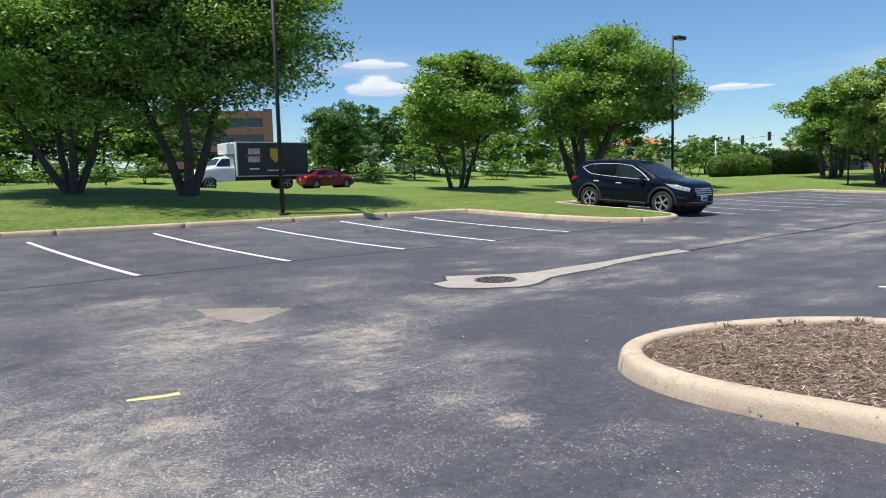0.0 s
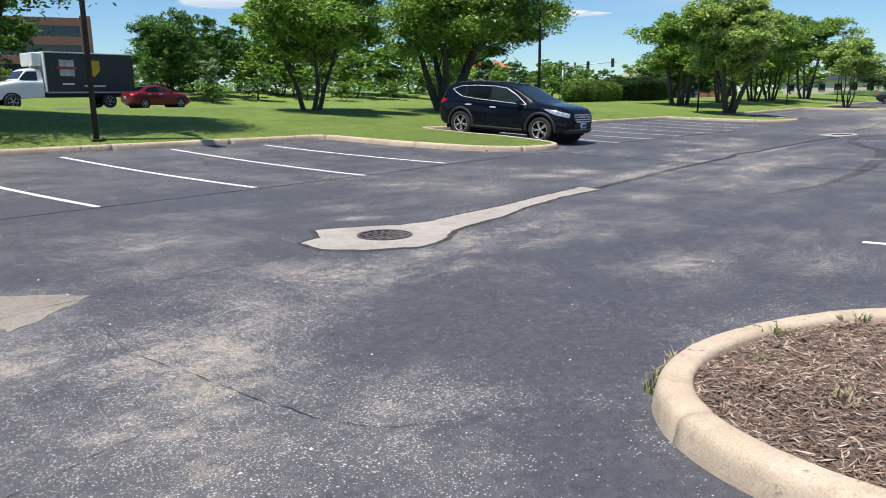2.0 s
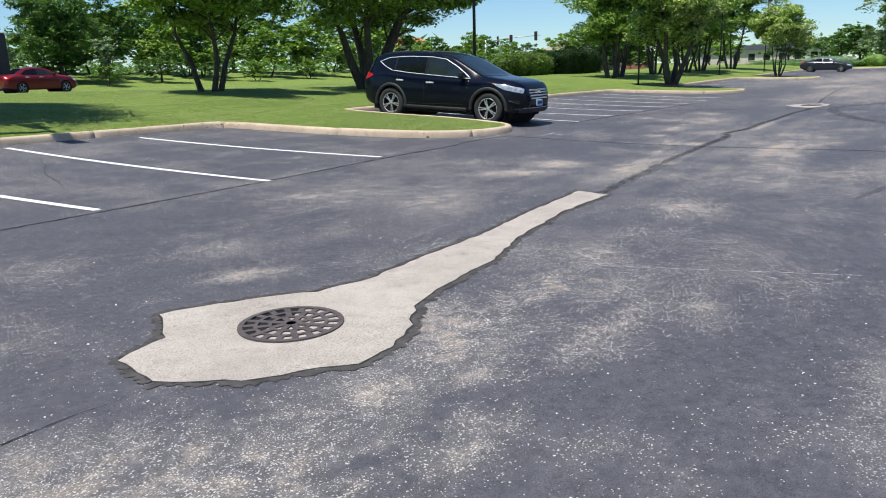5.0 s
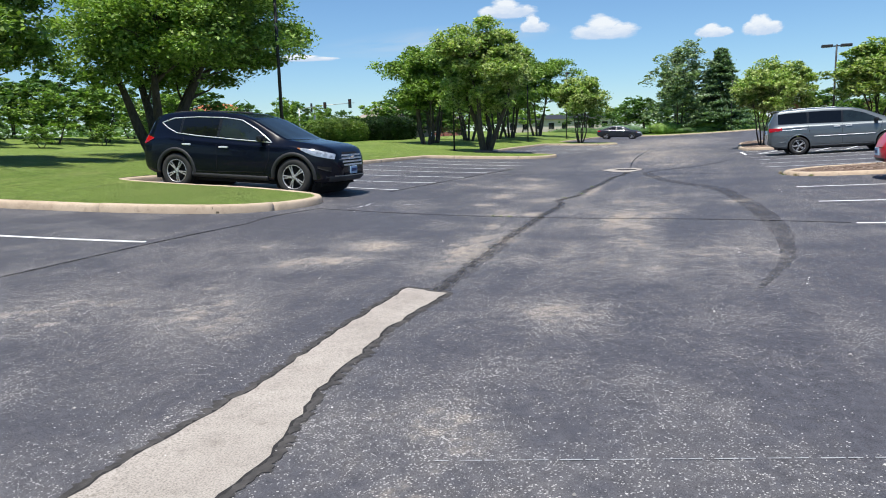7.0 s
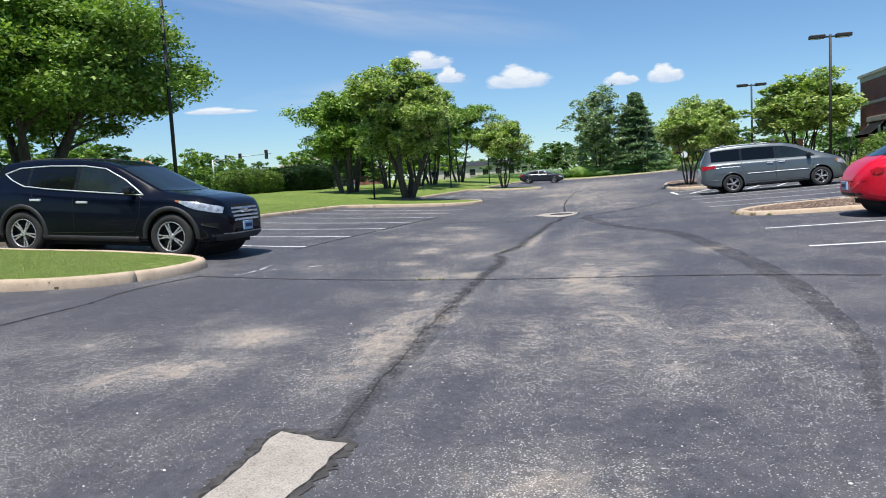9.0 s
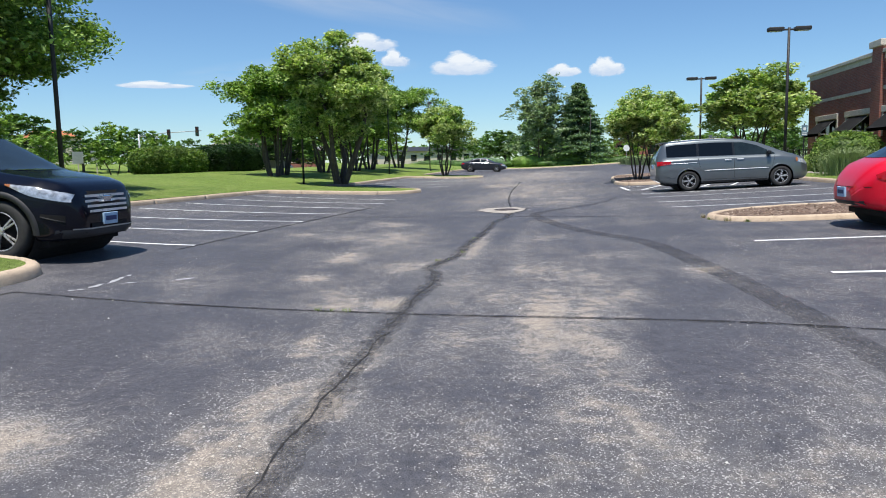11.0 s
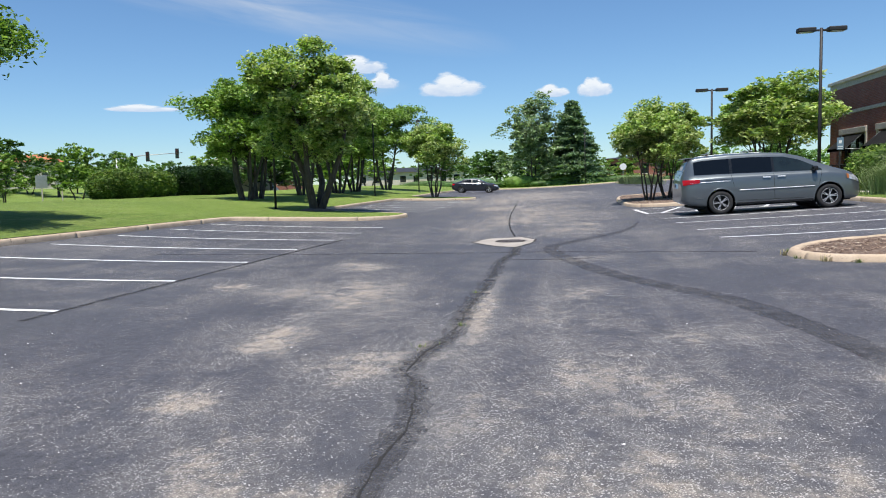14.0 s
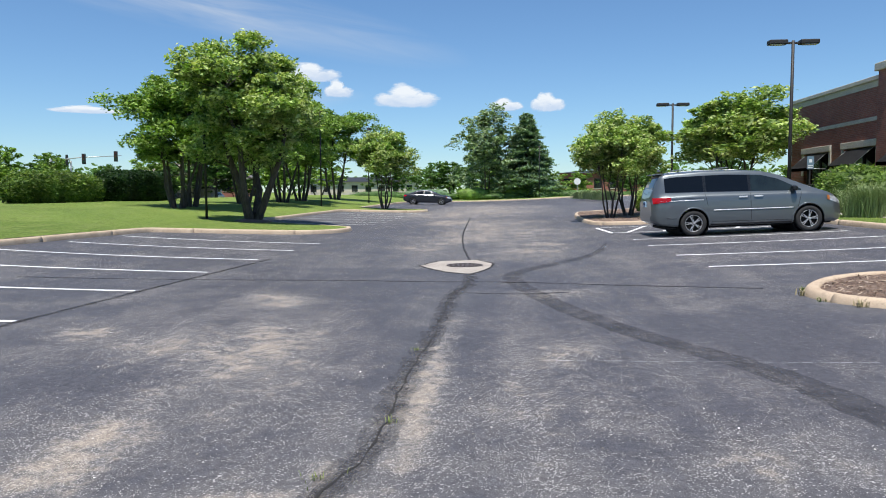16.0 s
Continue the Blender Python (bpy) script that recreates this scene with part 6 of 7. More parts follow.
def grid_mesh(fn, nu, nv, thick=0.0, both=True):
    """A sheet from fn(u, v), given a small thickness; mirrored to the other side where asked."""
    bm = bmesh.new()
    for s in ((1, -1) if both else (1,)):
        rows = [[bm.verts.new((p[0], p[1] * s, p[2])) for p in (fn(i / nu, j / nv) for j in range(nv + 1))] for i in range(nu + 1)]
        for a, b in zip(rows, rows[1:]):
            for j in range(nv):
                vs = (a[j], b[j], b[j + 1], a[j + 1])
                if len({tuple(round(c, 5) for c in v.co) for v in vs}) == 4:
                    f = bm.faces.new(vs)
                    f.smooth = True
    bmesh.ops.recalc_face_normals(bm, faces=bm.faces)
    return bm


def side_panel(sh, x0, x1, lo, hi, off=0.006, nu=14, nv=6, sides=1):
    """A panel on one flank between two curves lo and hi, given as (x, z) points."""
    def fn(u, v):
        x = x0 + (x1 - x0) * u
        a, b = float(np.interp(x, *zip(*lo))), float(np.interp(x, *zip(*hi)))
        z = a + (b - a) * v
        return x, (sh.side(x, z) + off) * sides, z
    return grid_mesh(fn, nu, nv, both=False)


def end_panel(sh, y0, y1, z0, z1, off, front, nu=10, nv=4, slant=0.0):
    def fn(u, v):
        y, z = y0 + (y1 - y0) * u, z0 + (z1 - z0) * v + slant * abs(y0 + (y1 - y0) * u)
        return sh.end(y, z, front) + (off if front else -off), y, z
    return grid_mesh(fn, nu, nv, both=False)


def strip(sh, pts, width, off=0.008, sides=1, depth=0.006):
    """A narrow moulding or gap that follows (x, z) points on a flank."""
    bm = bmesh.new()
    path = resample([(x, 0, z) for x, z in pts], 0.07)
    tube(bm, [(p.x, (sh.side(p.x, p.z) + off) * sides, p.z) for p in path], [width / 2] * len(path), 5)
    return bm


def wheel(root, x, y, radius, width, spokes, turn):
    """One wheel, with tyre, rim, spokes and hub; y tells the side."""
    s = 1 if y > 0 else -1
    hub = new("wheel")
    hub.parent = root
    hub.matrix_basis = Matrix.Translation((x, y, radius))
    n = 32

    def lathe(profile):
        bm = bmesh.new()
        rows = [[bm.verts.new((r * math.cos(2 * math.pi * i / n), w * s, r * math.sin(2 * math.pi * i / n))) for i in range(n)] for r, w in profile]
        for a, b in zip(rows, rows[1:]):
            for i in range(n):
                f = bm.faces.new((a[i], a[(i + 1) % n], b[(i + 1) % n], b[i]))
                f.smooth = True
        bmesh.ops.recalc_face_normals(bm, faces=bm.faces)
        return bm

    r, w, ri = radius, width / 2, radius * 0.66
    part("tyre", lathe([(ri, -w), (r * 0.93, -w), (r, -w * 0.72), (r, w * 0.72), (r * 0.96, w * 0.95), (r * 0.82, w * 1.02), (ri * 1.02, w * 0.96), (ri * 0.98, w * 0.86), (ri * 0.96, -w)]), M_RUBBER, hub)
    rim = part("rim", lathe([(ri * 1.0, w * 0.90), (ri * 0.98, w * 0.98), (ri * 0.945, w * 0.93), (ri * 0.93, w * 0.8)]), M_ALLOY, hub)
    # barrel and disc are coloured near black as the shade behind the spokes
    part("barrel", lathe([(ri * 0.93, w * 0.8), (ri * 0.90, w * 0.3), (ri * 0.86, -w * 0.5)]), M_SHADE_BLACK, rim, "inner barrel of the wheel with shade painted in")
    bm = bmesh.new()
    bmesh.ops.create_cone(bm, cap_ends=True, segments=24, radius1=ri * 0.84, radius2=ri * 0.84, depth=0.02, matrix=pose(0, s * w * 0.1, 0, 90))
    part("brake_disc", bm, M_SHADE_BLACK, hub)
    for i in range(spokes):
        for o in (-0.13, 0.13):
            a = 2 * math.pi * i / spokes + turn
            bm = boxed(ri * 0.16, ri * 0.95, min(s * w * 0.66, s * w * 0.90), max(s * w * 0.66, s * w * 0.90), -ri * 0.048, ri * 0.048, 0.006)
            bmesh.ops.rotate(bm, verts=bm.verts, cent=(0, 0, 0), matrix=Matrix.Rotation(a + o, 3, "Y"))
            part("spoke", bm, M_ALLOY, hub)
    bm = bmesh.new()
    bmesh.ops.create_cone(bm, cap_ends=True, segments=20, radius1=ri * 0.22, radius2=ri * 0.19, depth=0.03, matrix=pose(0, s * w * 0.88, 0, -90 * s))
    part("hub_cap", bm, M_ALLOY, hub)
    return hub


def arch(sh, wx, r, z, off, width, sides):
    bm = bmesh.new()
    rows = []
    for i in range(25):
        a = math.pi * (-0.02 + 1.04 * i / 24)
        row = []
        for rr, o in ((r - 0.015, -0.03), (r - 0.01, off), (r + width, off), (r + width + 0.01, -0.004)):
            x, zz = wx + rr * math.cos(a), z + rr * math.sin(a)
            xx = min(sh.x1 - 0.02, max(sh.x0 + 0.02, x))
            row.append(bm.verts.new((x, (sh.side(xx, max(zz, sh.at(4, xx) + 0.08)) + o) * sides, zz)))
        rows.append(row)
    for a, b in zip(rows, rows[1:]):
        for j in range(3):
            f = bm.faces.new((a[j], b[j], b[j + 1], a[j + 1]))
            f.smooth = True
    bmesh.ops.recalc_face_normals(bm, faces=bm.faces)
    return bm


def car(name, m, sh, paint, label, base, tyre, tread, arch_r, panes, glass, windscreen, rearscreen, seams, handles, spokes=5, clad=None, category="car", dlo=None, tail=None, head=None, mirror=None, plate_z=(0.5, 0.6), wheel_turn=0.3, shift=0.0):
    """A whole car from its skin and the places of its parts."""
    root = thing(name, m, label, category, "parked cars" if category != "truck" else "")
    wheels = [(base + shift, tyre), (-base + shift, tyre)]
    part("body", body_mesh(sh, wheels, arch_r), paint, root)
    for wx, wz in wheels:
        bm = bmesh.new()
        bmesh.ops.create_cone(bm, segments=24, cap_ends=False, radius1=arch_r + 0.01, radius2=arch_r + 0.01, depth=2 * sh.at(2, wx) - 0.12, matrix=pose(wx, 0, wz, 90))
        part("wheel_well", bm, M_SHADE_BLACK, root, "dark wheel well")
        for s in (1, -1):
            part("wheel_arch", arch(sh, wx, arch_r, wz, 0.014 if clad else 0.006, 0.055 if clad else 0.018, s), clad or paint, root)
            wheel(root, wx, s * (sh.at(2, wx) - tread / 2 - 0.015), tyre, tread, spokes, wheel_turn + wx)
    part("underbody", boxed(sh.x0 + 0.35, sh.x1 - 0.35, -sh.at(2, 0) * 0.8, sh.at(2, 0) * 0.8, 0.20, 0.34), M_SHADE_BLACK, root)
    for s in (1, -1):
        for i, (x0, x1, lo, hi) in enumerate(panes):
            part("side_window", side_panel(sh, x0, x1, lo, hi, 0.005, sides=s), glass[i], root)
        if dlo:
            part("window_trim", strip(sh, dlo, 0.024, 0.010, s), M_BRIGHT, root, "bright metal window trim")
        for a, b in zip(panes, panes[1:]):
            part("pillar_trim", side_panel(sh, a[1], b[0], a[2], a[3], 0.004, 2, 6, s), M_MIRROR, root, "black window pillar")
        for pts in seams:
            part("door_gap", strip(sh, pts, 0.010, 0.000, s), M_SEAM, root)
        for hx, hz in handles:
            part("door_handle", boxed(hx - 0.11, hx + 0.11, min(s * (sh.side(hx, hz) - 0.005), s * (sh.side(hx, hz) + 0.035)), max(s * (sh.side(hx, hz) - 0.005), s * (sh.side(hx, hz) + 0.035)), hz - 0.020, hz + 0.020, 0.010), M_BRIGHT, root, "chrome door handle")
        if mirror:
            mx, mz = mirror
            y0 = sh.side(mx, mz)
            part("door_mirror", boxed(mx - 0.08, mx + 0.06, min(s * (y0 - 0.02), s * (y0 + 0.19)), max(s * (y0 - 0.02), s * (y0 + 0.19)), mz + 0.01, mz + 0.145, 0.045), M_MIRROR, root)
        if head:
            hx0, hx1, lo, hi = head
            lamp = part("headlight", side_panel(sh, hx0, hx1, lo, hi, 0.010, sides=s), M_HEADLIGHT, root, "clear headlight")
            part("indicator", side_panel(sh, hx0, hx0 + 0.07, lo, hi, 0.014, 5, 4, s), M_AMBER, lamp, "amber indicator")
        if tail:
            tx0, tx1, lo, hi = tail
            part("tail_light", side_panel(sh, tx0, tx1, lo, hi, 0.012, sides=s), M_TAIL, root, "red tail light")
    for screen, gl, nm in ((windscreen, M_CLEAR, "windscreen"), (rearscreen, M_TINT, "rear_window")):
        if screen:
            xa, xb, ya, yb = screen
            def fn(u, v, xa=xa, xb=xb, ya=ya, yb=yb):
                half = ya + (yb - ya) * u
                y = -half + 2 * half * v
                x = xa + (xb - xa) * u + (0.10 if xa > 0 else -0.05) * (1 - (2 * v - 1) ** 2) * (1 - u) * (1 if xa > 0 else 1)
                return x, y, sh.over(x, y) + 0.006
            part(nm, grid_mesh(fn, 10, 14, both=False), gl, root)
    for front in (True, False):
        z0 = plate_z[0 if front else 1]
        xe = sh.end(0, z0 + 0.07, front)
        d = 0.03 if front else -0.03
        pl = part("licence_plate", boxed(min(xe, xe + d), max(xe, xe + d), -0.155, 0.155, z0, z0 + 0.155, 0.004), M_PLATE, root, "pale blue licence plate")
        part("writing_bar", boxed(min(xe + d, xe + d * 1.2), max(xe + d, xe + d * 1.2), -0.115, 0.115, z0 + 0.05, z0 + 0.11), M_PLATEBAR, pl)
    return root


def parked(x, y, base, turn):
    """The pose of a car on the sloping lot: its middle at x, y and its front along turn."""
    a = radians(turn)
    d = Vector((math.cos(a), math.sin(a)))
    f, r = lot_z(x + d.x * base, y + d.y * base), lot_z(x - d.x * base, y - d.y * base)
    pitch = math.degrees(math.atan2(f - r, 2 * base))
    return pose(x, y, (f + r) / 2, 0, 0, turn) @ pose(0, 0, 0, 0, -pitch, 0)


# black sport-utility car
suv_shell = Shell([(-2.38, 0.95), (-2.33, 1.16), (-2.18, 1.44), (-2.02, 1.60), (-1.80, 1.665), (-1.2, 1.715), (-0.5, 1.725), (0.05, 1.69), (0.45, 1.59), (1.32, 1.17), (1.45, 1.15), (2.0, 1.09), (2.24, 1.03), (2.37, 0.93), (2.42, 0.74), (2.45, 0.62)],
                  [(-2.38, 0.92), (-2.2, 1.08), (-1.6, 1.15), (-0.8, 1.10), (0.2, 1.06), (1.0, 1.04), (1.5, 1.04), (2.0, 0.98), (2.25, 0.91), (2.37, 0.83), (2.42, 0.68), (2.45, 0.56)],
                  [(-2.38, 0.70), (-2.26, 0.85), (-2.0, 0.925), (-1.3, 0.95), (1.3, 0.95), (1.85, 0.925), (2.12, 0.87), (2.30, 0.76), (2.42, 0.58), (2.45, 0.50)],
                  [(-2.38, 0.60), (-2.1, 0.66), (-1.5, 0.69), (0, 0.69), (0.5, 0.71), (1.32, 0.80), (2.0, 0.77), (2.3, 0.66), (2.42, 0.50), (2.45, 0.44)],
                  [(-2.38, 0.50), (-2.2, 0.36), (-1.9, 0.27), (1.9, 0.26), (2.2, 0.27), (2.45, 0.36)])
LO = [(-1.80, 1.43), (-1.62, 1.34), (-1.35, 1.235), (-0.8, 1.19), (0.2, 1.14), (0.98, 1.105)]
HI = [(-1.80, 1.45), (-1.5, 1.525), (-0.9, 1.565), (-0.2, 1.565), (0.2, 1.52), (0.6, 1.34), (0.98, 1.115)]
suv = car("suv", parked(21.4, 15.25, 1.45, -90) @ Matrix.Diagonal((1.02, 1.0, 1.0, 1)), suv_shell, M_BLACK_CAR, "shiny black sport-utility car parked beside the lawn nose", 1.45, 0.39, 0.24, 0.455,
          [(-1.76, -1.30, LO, HI), (-1.24, -0.34, LO, HI), (-0.26, 0.94, LO, HI)], [M_TINT, M_TINT, M_CLEAR], (1.30, 0.50, 0.72, 0.64), (-2.30, -2.06, 0.58, 0.56),
          [[(-0.30, 0.42), (-0.31, 1.06)], [(0.86, 0.46), (0.98, 0.75), (0.99, 1.04)], [(-1.10, 0.98), (-1.18, 1.14)], [(-0.30, 0.42), (0.86, 0.46)], [(-0.30, 0.42), (-0.95, 0.42)]],
          [(-0.12, 0.955), (-1.05, 0.985)], 5, M_CLAD, dlo=[(-1.82, 1.435), (-1.62, 1.325), (-1.35, 1.222), (-0.8, 1.175), (0.2, 1.125), (1.02, 1.09), (0.62, 1.345), (0.22, 1.535), (-0.2, 1.58), (-0.9, 1.58), (-1.5, 1.54), (-1.82, 1.435)],
          tail=(-2.34, -1.94, [(-2.4, 0.96), (-2.2, 0.97), (-1.94, 1.08)], [(-2.4, 1.14), (-2.2, 1.16), (-1.94, 1.10)]), head=(1.64, 2.405, [(1.64, 0.99), (1.95, 0.865), (2.33, 0.79), (2.41, 0.78)], [(1.64, 1.005), (2.0, 0.98), (2.33, 0.905), (2.41, 0.84)]), mirror=(0.82, 1.09), plate_z=(0.47, 0.75), shift=0.09)
for i in range(4):
    z = 0.645 + i * 0.066
    part("grille_bar", end_panel(suv_shell, -0.46 + 0.02 * abs(i - 2), 0.46 - 0.02 * abs(i - 2), z, z + 0.034, 0.024, True), M_BRIGHT, suv, "bright grille bar")
part("bumper_line", end_panel(suv_shell, -0.66, 0.66, 0.428, 0.446, 0.022, True, 18, 2), M_STEEL, suv, "silver line across the bumper")
# intake and grille openings are black panels on the skin, their shade painted
part("lower_intake", end_panel(suv_shell, -0.40, 0.40, 0.43, 0.50, 0.014, True), M_SHADE_BLACK, suv)
part("grille", end_panel(suv_shell, -0.50, 0.50, 0.63, 0.92, 0.008, True), M_SHADE_BLACK, suv, "grille opening painted on as black shade")
part("bumper", end_panel(suv_shell, -0.80, 0.80, 0.31, 0.43, 0.016, True, 18), M_CLAD, suv, "grey plastic bumper")
for s in (1, -1):
    # recess depth is only a shade-black panel on the flank
    fog = part("fog_lamp_recess", side_panel(suv_shell, 2.08, 2.32, [(2.08, 0.60), (2.32, 0.50)], [(2.08, 0.64), (2.32, 0.62)], 0.006, 8, 4, s), M_SHADE_BLACK, suv, "fog lamp recess painted on as black shade")
    part("fog_lamp_trim", strip(suv_shell, [(2.08, 0.605), (2.32, 0.535)], 0.016, 0.010, s), M_CLAD, fog)
    part("side_crease", strip(suv_shell, [(-2.1, 0.985), (-1.0, 0.945), (0.2, 0.905), (1.0, 0.87)], 0.012, -0.004, s), M_BLACK_CAR, suv)
    part("sill", strip(suv_shell, [(-0.95, 0.345), (0.95, 0.345)], 0.13, -0.035, s), M_CLAD, suv, "grey plastic sill")
    part("roof_rail", strip(suv_shell, [(-1.7, 1.66), (-1.0, 1.715), (0.0, 1.70)], 0.03, 0.0, s), M_CLAD, suv)
part("badge", boxed(suv_shell.end(0, 0.82, True) + 0.02, suv_shell.end(0, 0.82, True) + 0.045, -0.085, 0.085, 0.775, 0.865, 0.02), M_CHROME, suv, "plain chrome oval badge")

# grey minivan
van_shell = Shell([(-2.58, 0.98), (-2.54, 1.22), (-2.42, 1.50), (-2.32, 1.67), (-2.15, 1.73), (-1.2, 1.765), (-0.2, 1.745), (0.35, 1.695), (0.80, 1.575), (1.66, 1.19), (1.82, 1.13), (2.18, 1.00), (2.36, 0.88), (2.47, 0.66)],
                  [(-2.58, 0.94), (-2.4, 1.08), (-1.5, 1.10), (0.5, 1.07), (1.5, 1.05), (1.9, 1.00), (2.2, 0.90), (2.4, 0.76), (2.47, 0.60)],
                  [(-2.58, 0.78), (-2.48, 0.90), (-2.2, 0.965), (-1.4, 0.98), (1.5, 0.98), (1.9, 0.955), (2.2, 0.88), (2.38, 0.74), (2.47, 0.56)],
                  [(-2.58, 0.66), (-2.3, 0.74), (-1.5, 0.76), (0.3, 0.76), (0.8, 0.76), (1.66, 0.85), (2.1, 0.80), (2.38, 0.62), (2.47, 0.48)],
                  [(-2.58, 0.42), (-2.35, 0.30), (-2.0, 0.24), (2.0, 0.22), (2.3, 0.23), (2.47, 0.32)])
VLO = [(-2.30, 1.20), (-1.2, 1.18), (0.5, 1.13), (1.36, 1.10)]
VHI = [(-2.30, 1.57), (-1.9, 1.61), (-0.6, 1.615), (0.3, 1.565), (0.75, 1.44), (1.36, 1.12)]
van = car("minivan", parked(39.4, 0.55, 1.5, -90), van_shell, M_GREY_CAR, "silver grey minivan parked nose to the pavement", 1.5, 0.345, 0.23, 0.41,
          [(-2.22, -1.22, VLO, VHI), (-1.14, -0.04, VLO, VHI), (0.03, 1.32, VLO, VHI)], [M_TINT, M_TINT, M_CLEAR], (1.64, 0.84, 0.78, 0.70), (-2.50, -2.34, 0.66, 0.62),
          [[(0.0, 0.36), (0.0, 1.10)], [(1.10, 0.34), (1.24, 0.75), (1.32, 1.08)], [(-1.12, 0.80), (-1.18, 1.13)], [(0.0, 0.36), (1.10, 0.34)], [(0.0, 0.36), (-1.02, 0.38)], [(-1.2, 1.02), (-2.3, 1.02)]],
          [(0.20, 1.0), (-0.20, 1.0)], 5, None, "minivan", tail=(-2.54, -2.08, [(-2.6, 0.90), (-2.05, 0.96)], [(-2.6, 1.07), (-2.05, 1.06)]), head=(1.98, 2.38, [(1.9, 0.86), (2.4, 0.68)], [(1.9, 0.97), (2.2, 0.90), (2.4, 0.80)]), mirror=(1.12, 1.09), plate_z=(0.42, 0.82), wheel_turn=0.9)
for s in (1, -1):
    part("side_moulding", strip(van_shell, [(-0.98, 0.68), (1.10, 0.66)], 0.026, 0.004, s), M_BRIGHT, van, "bright side moulding")
    part("door_rail", strip(van_shell, [(-2.35, 0.965), (-1.22, 0.965)], 0.02, 0.003, s), M_BRIGHT, van, "bright sliding door rail")
    part("roof_rail", strip(van_shell, [(-2.0, 1.74), (-1.2, 1.765), (-0.1, 1.742)], 0.035, -0.15, s), M_STEEL, van, "silver roof rail")
for x in (-1.7, -0.5):
    part("roof_bar", boxed(x - 0.025, x + 0.025, -0.60, 0.60, 1.79, 1.82, 0.008), M_STEEL, van)
part("spoiler", boxed(-2.40, -2.18, -0.60, 0.60, 1.69, 1.725, 0.015), M_GREY_CAR, van)
for s in (1, -1):
    part("body_crease", strip(van_shell, [(-2.2, 0.52), (-1.95, 0.50)], 0.02, 0.0, s), M_GREY_CAR, van)
    part("sill", strip(van_shell, [(-1.05, 0.31), (1.05, 0.30)], 0.07, -0.02, s), M_CLAD, van, "dark sill")
part("rear_bumper", end_panel(van_shell, -0.86, 0.86, 0.45, 0.58, 0.02, False, 16), M_GREY_CAR, van)

# red beetle-shaped hatchback
bug_shell = Shell([(-2.13, 0.60), (-2.10, 0.71), (-2.02, 0.86), (-1.86, 1.00), (-1.60, 1.11), (-1.2, 1.31), (-0.7, 1.45), (-0.2, 1.495), (0.25, 1.46), (0.55, 1.36), (1.05, 1.06), (1.3, 1.00), (1.7, 0.92), (1.95, 0.78), (2.06, 0.58)],
                  [(-2.13, 0.54), (-2.08, 0.66), (-1.85, 0.90), (-1.4, 0.98), (0.0, 0.97), (1.0, 0.96), (1.5, 0.90), (1.9, 0.72), (2.06, 0.52)],
                  [(-2.13, 0.32), (-2.10, 0.48), (-2.03, 0.64), (-1.92, 0.76), (-1.7, 0.86), (-1.25, 0.905), (-0.6, 0.88), (0.6, 0.88), (1.25, 0.90), (1.7, 0.84), (1.95, 0.68), (2.06, 0.5)],
                  [(-2.13, 0.26), (-2.05, 0.46), (-1.8, 0.60), (-1.3, 0.60), (-0.6, 0.60), (0.3, 0.62), (1.05, 0.70), (1.6, 0.66), (1.95, 0.52), (2.06, 0.42)],
                  [(-2.13, 0.44), (-2.05, 0.38), (-1.85, 0.30), (-1.6, 0.24), (1.6, 0.22), (1.9, 0.24), (2.06, 0.32)])
BLO = [(-1.0, 1.04), (-0.6, 1.01), (0.85, 1.0)]
BHI = [(-1.0, 1.14), (-0.75, 1.28), (-0.2, 1.36), (0.3, 1.32), (0.85, 1.02)]
bug = car("hatchback", parked(24.6, -0.02, 1.27, -90), bug_shell, M_RED_CAR, "bright red rounded hatchback parked beside the mulch island", 1.27, 0.345, 0.235, 0.405,
          [(-0.96, -0.40, BLO, BHI), (-0.34, 0.80, BLO, BHI)], [M_TINT, M_CLEAR], (1.03, 0.60, 0.64, 0.56), (-1.62, -0.86, 0.56, 0.52), [[(-0.50, 0.40), (-0.52, 0.98)], [(0.78, 0.40), (0.86, 0.96)]], [(-0.36, 0.86)], 6, None, "car",
          tail=(-1.92, -1.74, [(-1.92, 0.79), (-1.83, 0.76), (-1.74, 0.80)], [(-1.92, 0.84), (-1.83, 0.89), (-1.74, 0.86)]), head=(1.6, 1.9, [(1.5, 0.70), (1.9, 0.60)], [(1.5, 0.84), (1.9, 0.70)]), mirror=(0.66, 0.98), plate_z=(0.45, 0.50), wheel_turn=0.2)
part("bumper_gap", end_panel(bug_shell, -0.70, 0.70, 0.655, 0.667, 0.008, False, 16), M_SEAM, bug)
part("diffuser", end_panel(bug_shell, -0.60, 0.60, 0.38, 0.45, 0.012, False, 14), M_CLAD, bug, "black lower bumper")


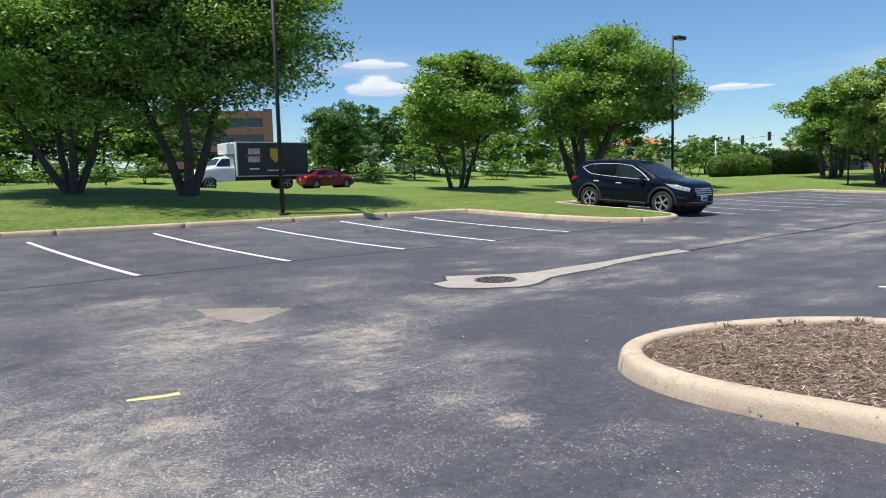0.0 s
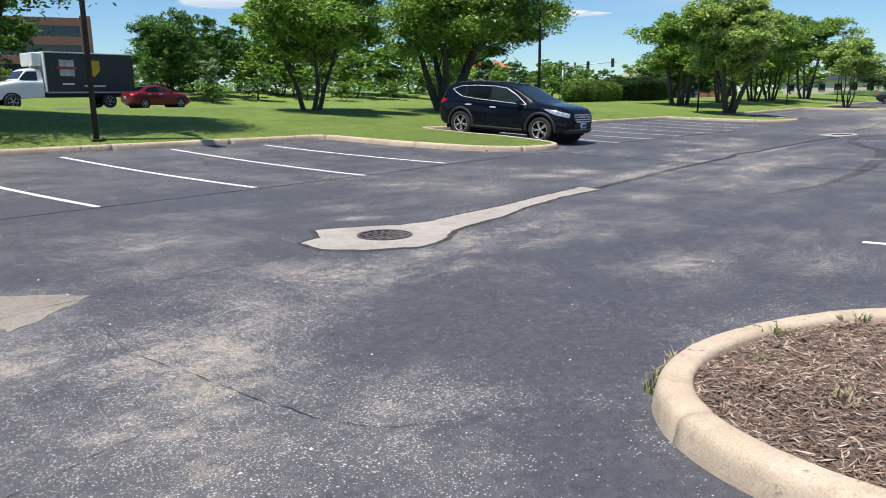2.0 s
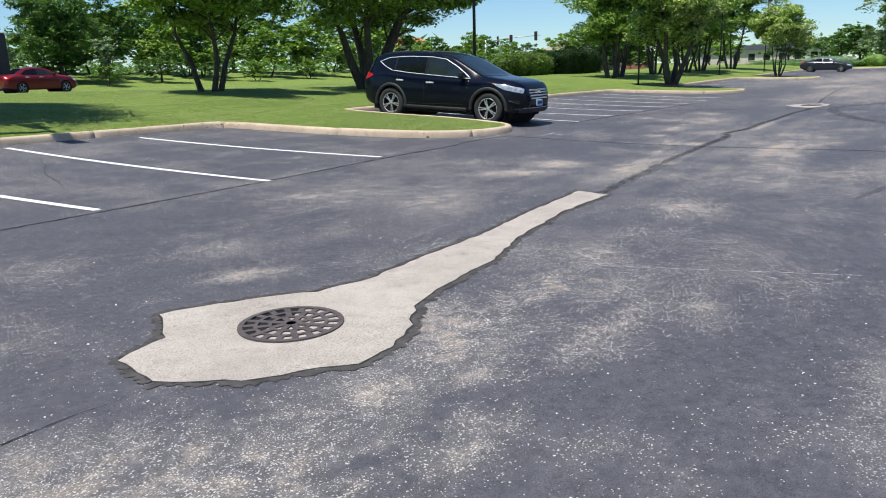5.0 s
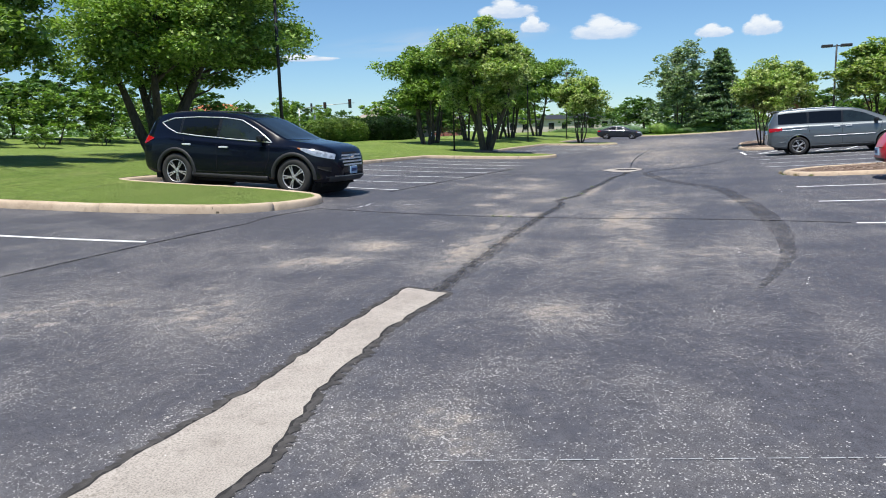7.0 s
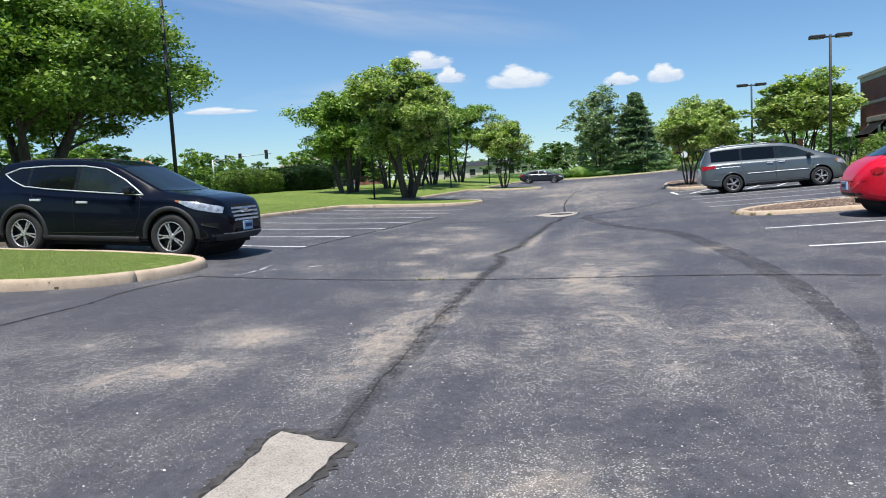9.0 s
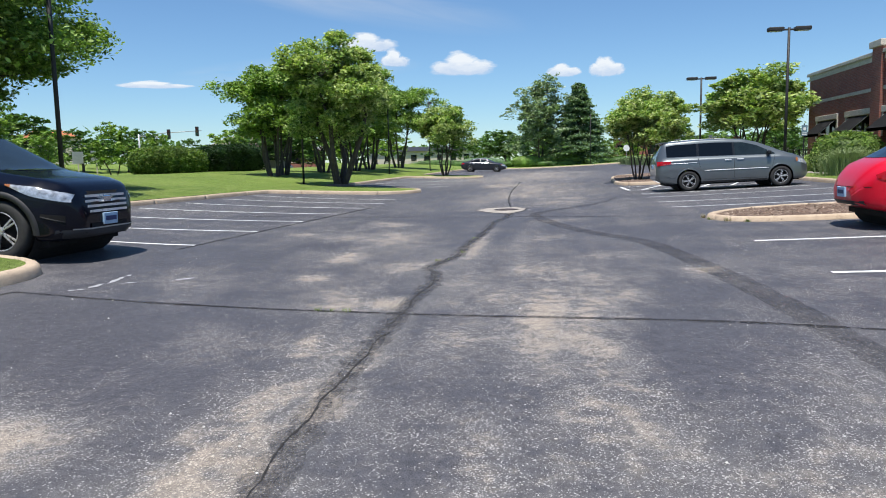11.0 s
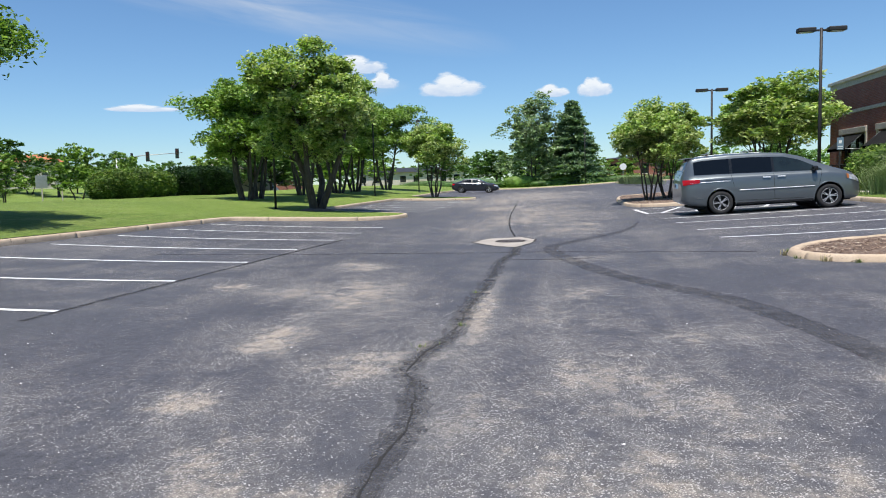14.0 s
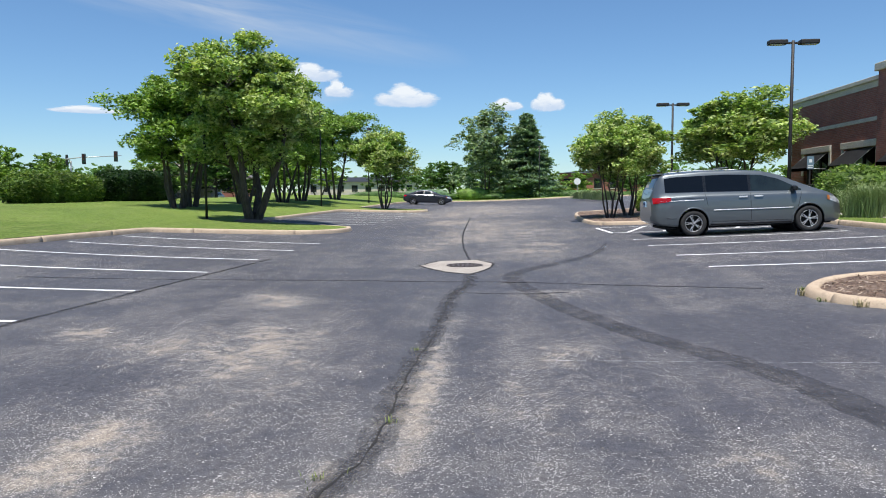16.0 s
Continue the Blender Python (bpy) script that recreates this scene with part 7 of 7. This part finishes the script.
def saloon(m, paint, label, kind="car", tall=1.0):
    sh = Shell([(-2.35, 0.82), (-2.28, 0.98), (-1.75, 1.06), (-1.05, 1.38), (-0.5, 1.44), (0.1, 1.43), (0.45, 1.34), (1.15, 1.02), (1.9, 0.92), (2.2, 0.80), (2.35, 0.60)],
               [(-2.35, 0.78), (-1.8, 0.96), (-0.5, 0.94), (1.0, 0.92), (1.8, 0.84), (2.35, 0.55)],
               [(-2.35, 0.66), (-2.2, 0.82), (-1.7, 0.90), (1.6, 0.90), (2.1, 0.80), (2.35, 0.55)],
               [(-2.35, 0.6), (-1.75, 0.72), (-1.0, 0.60), (0.3, 0.61), (1.15, 0.74), (2.0, 0.68), (2.35, 0.45)],
               [(-2.35, 0.42), (-2.1, 0.28), (-1.8, 0.22), (1.8, 0.20), (2.35, 0.32)])
    lo = [(-1.35, 1.02), (0.85, 0.98)]
    hi = [(-1.35, 1.06), (-0.95, 1.27), (-0.4, 1.33), (0.1, 1.31), (0.85, 1.0)]
    return car("car", m @ Matrix.Diagonal((1, 1, tall, 1)), sh, paint, label, 1.38, 0.32, 0.21, 0.375, [(-1.28, -0.35, lo, hi), (-0.28, 0.8, lo, hi)], [M_TINT, M_CLEAR], (1.12, 0.50, 0.68, 0.57), (-1.70, -1.10, 0.66, 0.56),
               [[(-0.31, 0.36), (-0.31, 0.96)], [(0.85, 0.36), (0.88, 0.94)]], [(-0.15, 0.88), (-1.0, 0.89)], 5, None, kind,
               tail=(-2.3, -2.0, [(-2.3, 0.76), (-2.0, 0.8)], [(-2.3, 0.92), (-2.0, 0.92)]), head=(1.85, 2.25, [(1.8, 0.70), (2.3, 0.58)], [(1.8, 0.82), (2.3, 0.70)]), mirror=(0.7, 0.95), plate_z=(0.42, 0.62))


saloon(parked(89.5, 14.1, 1.38, -90), M_SLATE_CAR, "dark slate saloon car far across the lot")


def on_road(x, y, turn):
    return pose(x, y, lawn_z(x, y) + 0.03, 0, 0, turn)


saloon(on_road(30.1, 52.2, 0), M_MAROON_CAR, "dark red car on the road beyond the lawn", tall=1.12)
saloon(on_road(108, 52.2, 0), M_RED_CAR, "red car on the far road", tall=1.1)
saloon(on_road(126, 56.2, 180), M_SLATE_CAR, "dark car on the far road", tall=1.15)
saloon(on_road(142, 56.2, 180), M_WHITE_CAR, "white car on the far road", tall=1.2)


def delivery_truck():
    """A box truck with a white bonneted cab and a dark printed cargo box."""
    root = thing("delivery_truck", on_road(24.9, 56.4, 180), "white delivery truck with dark printed cargo box on the road", "truck")
    box_dark = plain("dark_printed_box", (0.020, 0.020, 0.024), 0.4, vary=0.25)
    part("cargo_box", boxed(-5.2, 1.0, -1.22, 1.22, 1.15, 3.75, 0.03), box_dark, root, "black printed cargo box")
    part("box_edge", boxed(-5.25, 1.06, -1.25, 1.25, 3.752, 3.82, 0.01), M_WHITE_CAR, root)
    part("front_wall", boxed(1.003, 1.10, -1.24, 1.24, 1.12, 3.80, 0.01), M_WHITE_CAR, root)
    part("chassis", boxed(-5.2, 3.6, -0.5, 0.5, 0.75, 1.05), M_CLAD, root)
    part("side_rail", boxed(-5.2, 1.0, -1.24, 1.24, 1.05, 1.147), M_STEEL, root)
    part("cooling_unit", boxed(1.105, 1.75, -0.95, 0.95, 2.85, 3.75, 0.08), M_WHITE_CAR, root, "white cooling unit")
    sh = Shell([(1.2, 2.55), (1.35, 2.68), (2.0, 2.70), (2.25, 2.60), (2.75, 1.98), (2.9, 1.90), (3.9, 1.72), (4.2, 1.58), (4.3, 1.2)], [(1.2, 1.85), (2.8, 1.82), (4.0, 1.60), (4.3, 1.1)],
               [(1.2, 1.12), (2.6, 1.12), (3.0, 1.08), (4.0, 1.0), (4.3, 0.86)], [(1.2, 0.95), (2.2, 0.95), (2.8, 1.0), (4.0, 0.85), (4.3, 0.7)], [(1.2, 0.75), (4.3, 0.6)])
    part("cab", body_mesh(sh, [(3.25, 0.5)], 0.60), M_WHITE_CAR, root)
    lo, hi = [(1.5, 1.92), (2.75, 1.90)], [(1.5, 2.5), (2.2, 2.48), (2.75, 1.95)]
    for s in (1, -1):
        part("cab_window", side_panel(sh, 1.55, 2.65, lo, hi, 0.006, sides=s), M_CLEAR, root)
        part("headlight", side_panel(sh, 4.0, 4.24, [(4, 1.0), (4.3, 1.0)], [(4, 1.2), (4.3, 1.2)], 0.01, sides=s), M_HEADLIGHT, root)
        emblem = part("emblem", boxed(-0.9, 0.1, min(s * 1.222, s * 1.232), max(s * 1.222, s * 1.232), 2.2, 3.3, 0.002), plain("pale_print", (0.42, 0.40, 0.40), 0.5, vary=0.4, scale=3), root, "pale printed emblem")
        part("emblem_bar", boxed(-1.1, 0.3, min(s * 1.233, s * 1.240), max(s * 1.233, s * 1.240), 2.65, 2.85), plain("red_print", (0.35, 0.03, 0.03), 0.5), emblem)
        shield = bmesh.new()
        vs = [shield.verts.new((x, s * 1.234, z)) for x, z in ((-2.7, 3.3), (-1.8, 3.3), (-1.8, 2.6), (-2.25, 2.15), (-2.7, 2.6))]
        shield.faces.new(vs)
        part("shield", shield, plain("yellow_print", (0.55, 0.33, 0.02), 0.5), root, "yellow printed shield")
        part("writing_bar", boxed(-0.8, 0.0, min(s * 1.222, s * 1.230), max(s * 1.222, s * 1.230), 1.62, 1.72), M_SIGNWHITE, root)
        part("writing_bar", boxed(-3.0, -1.5, min(s * 1.222, s * 1.230), max(s * 1.222, s * 1.230), 1.5, 1.58), M_SIGNWHITE, root)
        part("mud_guard", boxed(-3.9, -2.7, min(s * 0.75, s * 1.2), max(s * 0.75, s * 1.2), 0.99, 1.04), M_CLAD, root)
        for x in (3.25, -3.3):
            wheel(root, x, s * 0.98, 0.5, 0.3, 5, 0.2)
    ws = grid_mesh(lambda u, v: (2.74 - 0.42 * u, -0.9 + 1.8 * v, sh.over(2.74 - 0.42 * u, -0.9 + 1.8 * v) + 0.008), 6, 10, both=False)
    part("windscreen", ws, M_CLEAR, root)
    part("grille", boxed(4.29, 4.33, -0.45, 0.45, 0.85, 1.45, 0.02), M_CHROME, root)
    part("bumper", boxed(4.15, 4.40, -1.05, 1.05, 0.45, 0.72, 0.04), M_CHROME, root)
    return root


delivery_truck()

# ---- kerb pieces, last ----
for name, path, inside, label in KERB_RUNS:
    kerb(name, path, inside, label, high=0.10 if name == "kerb_island_far" else KERB_H)
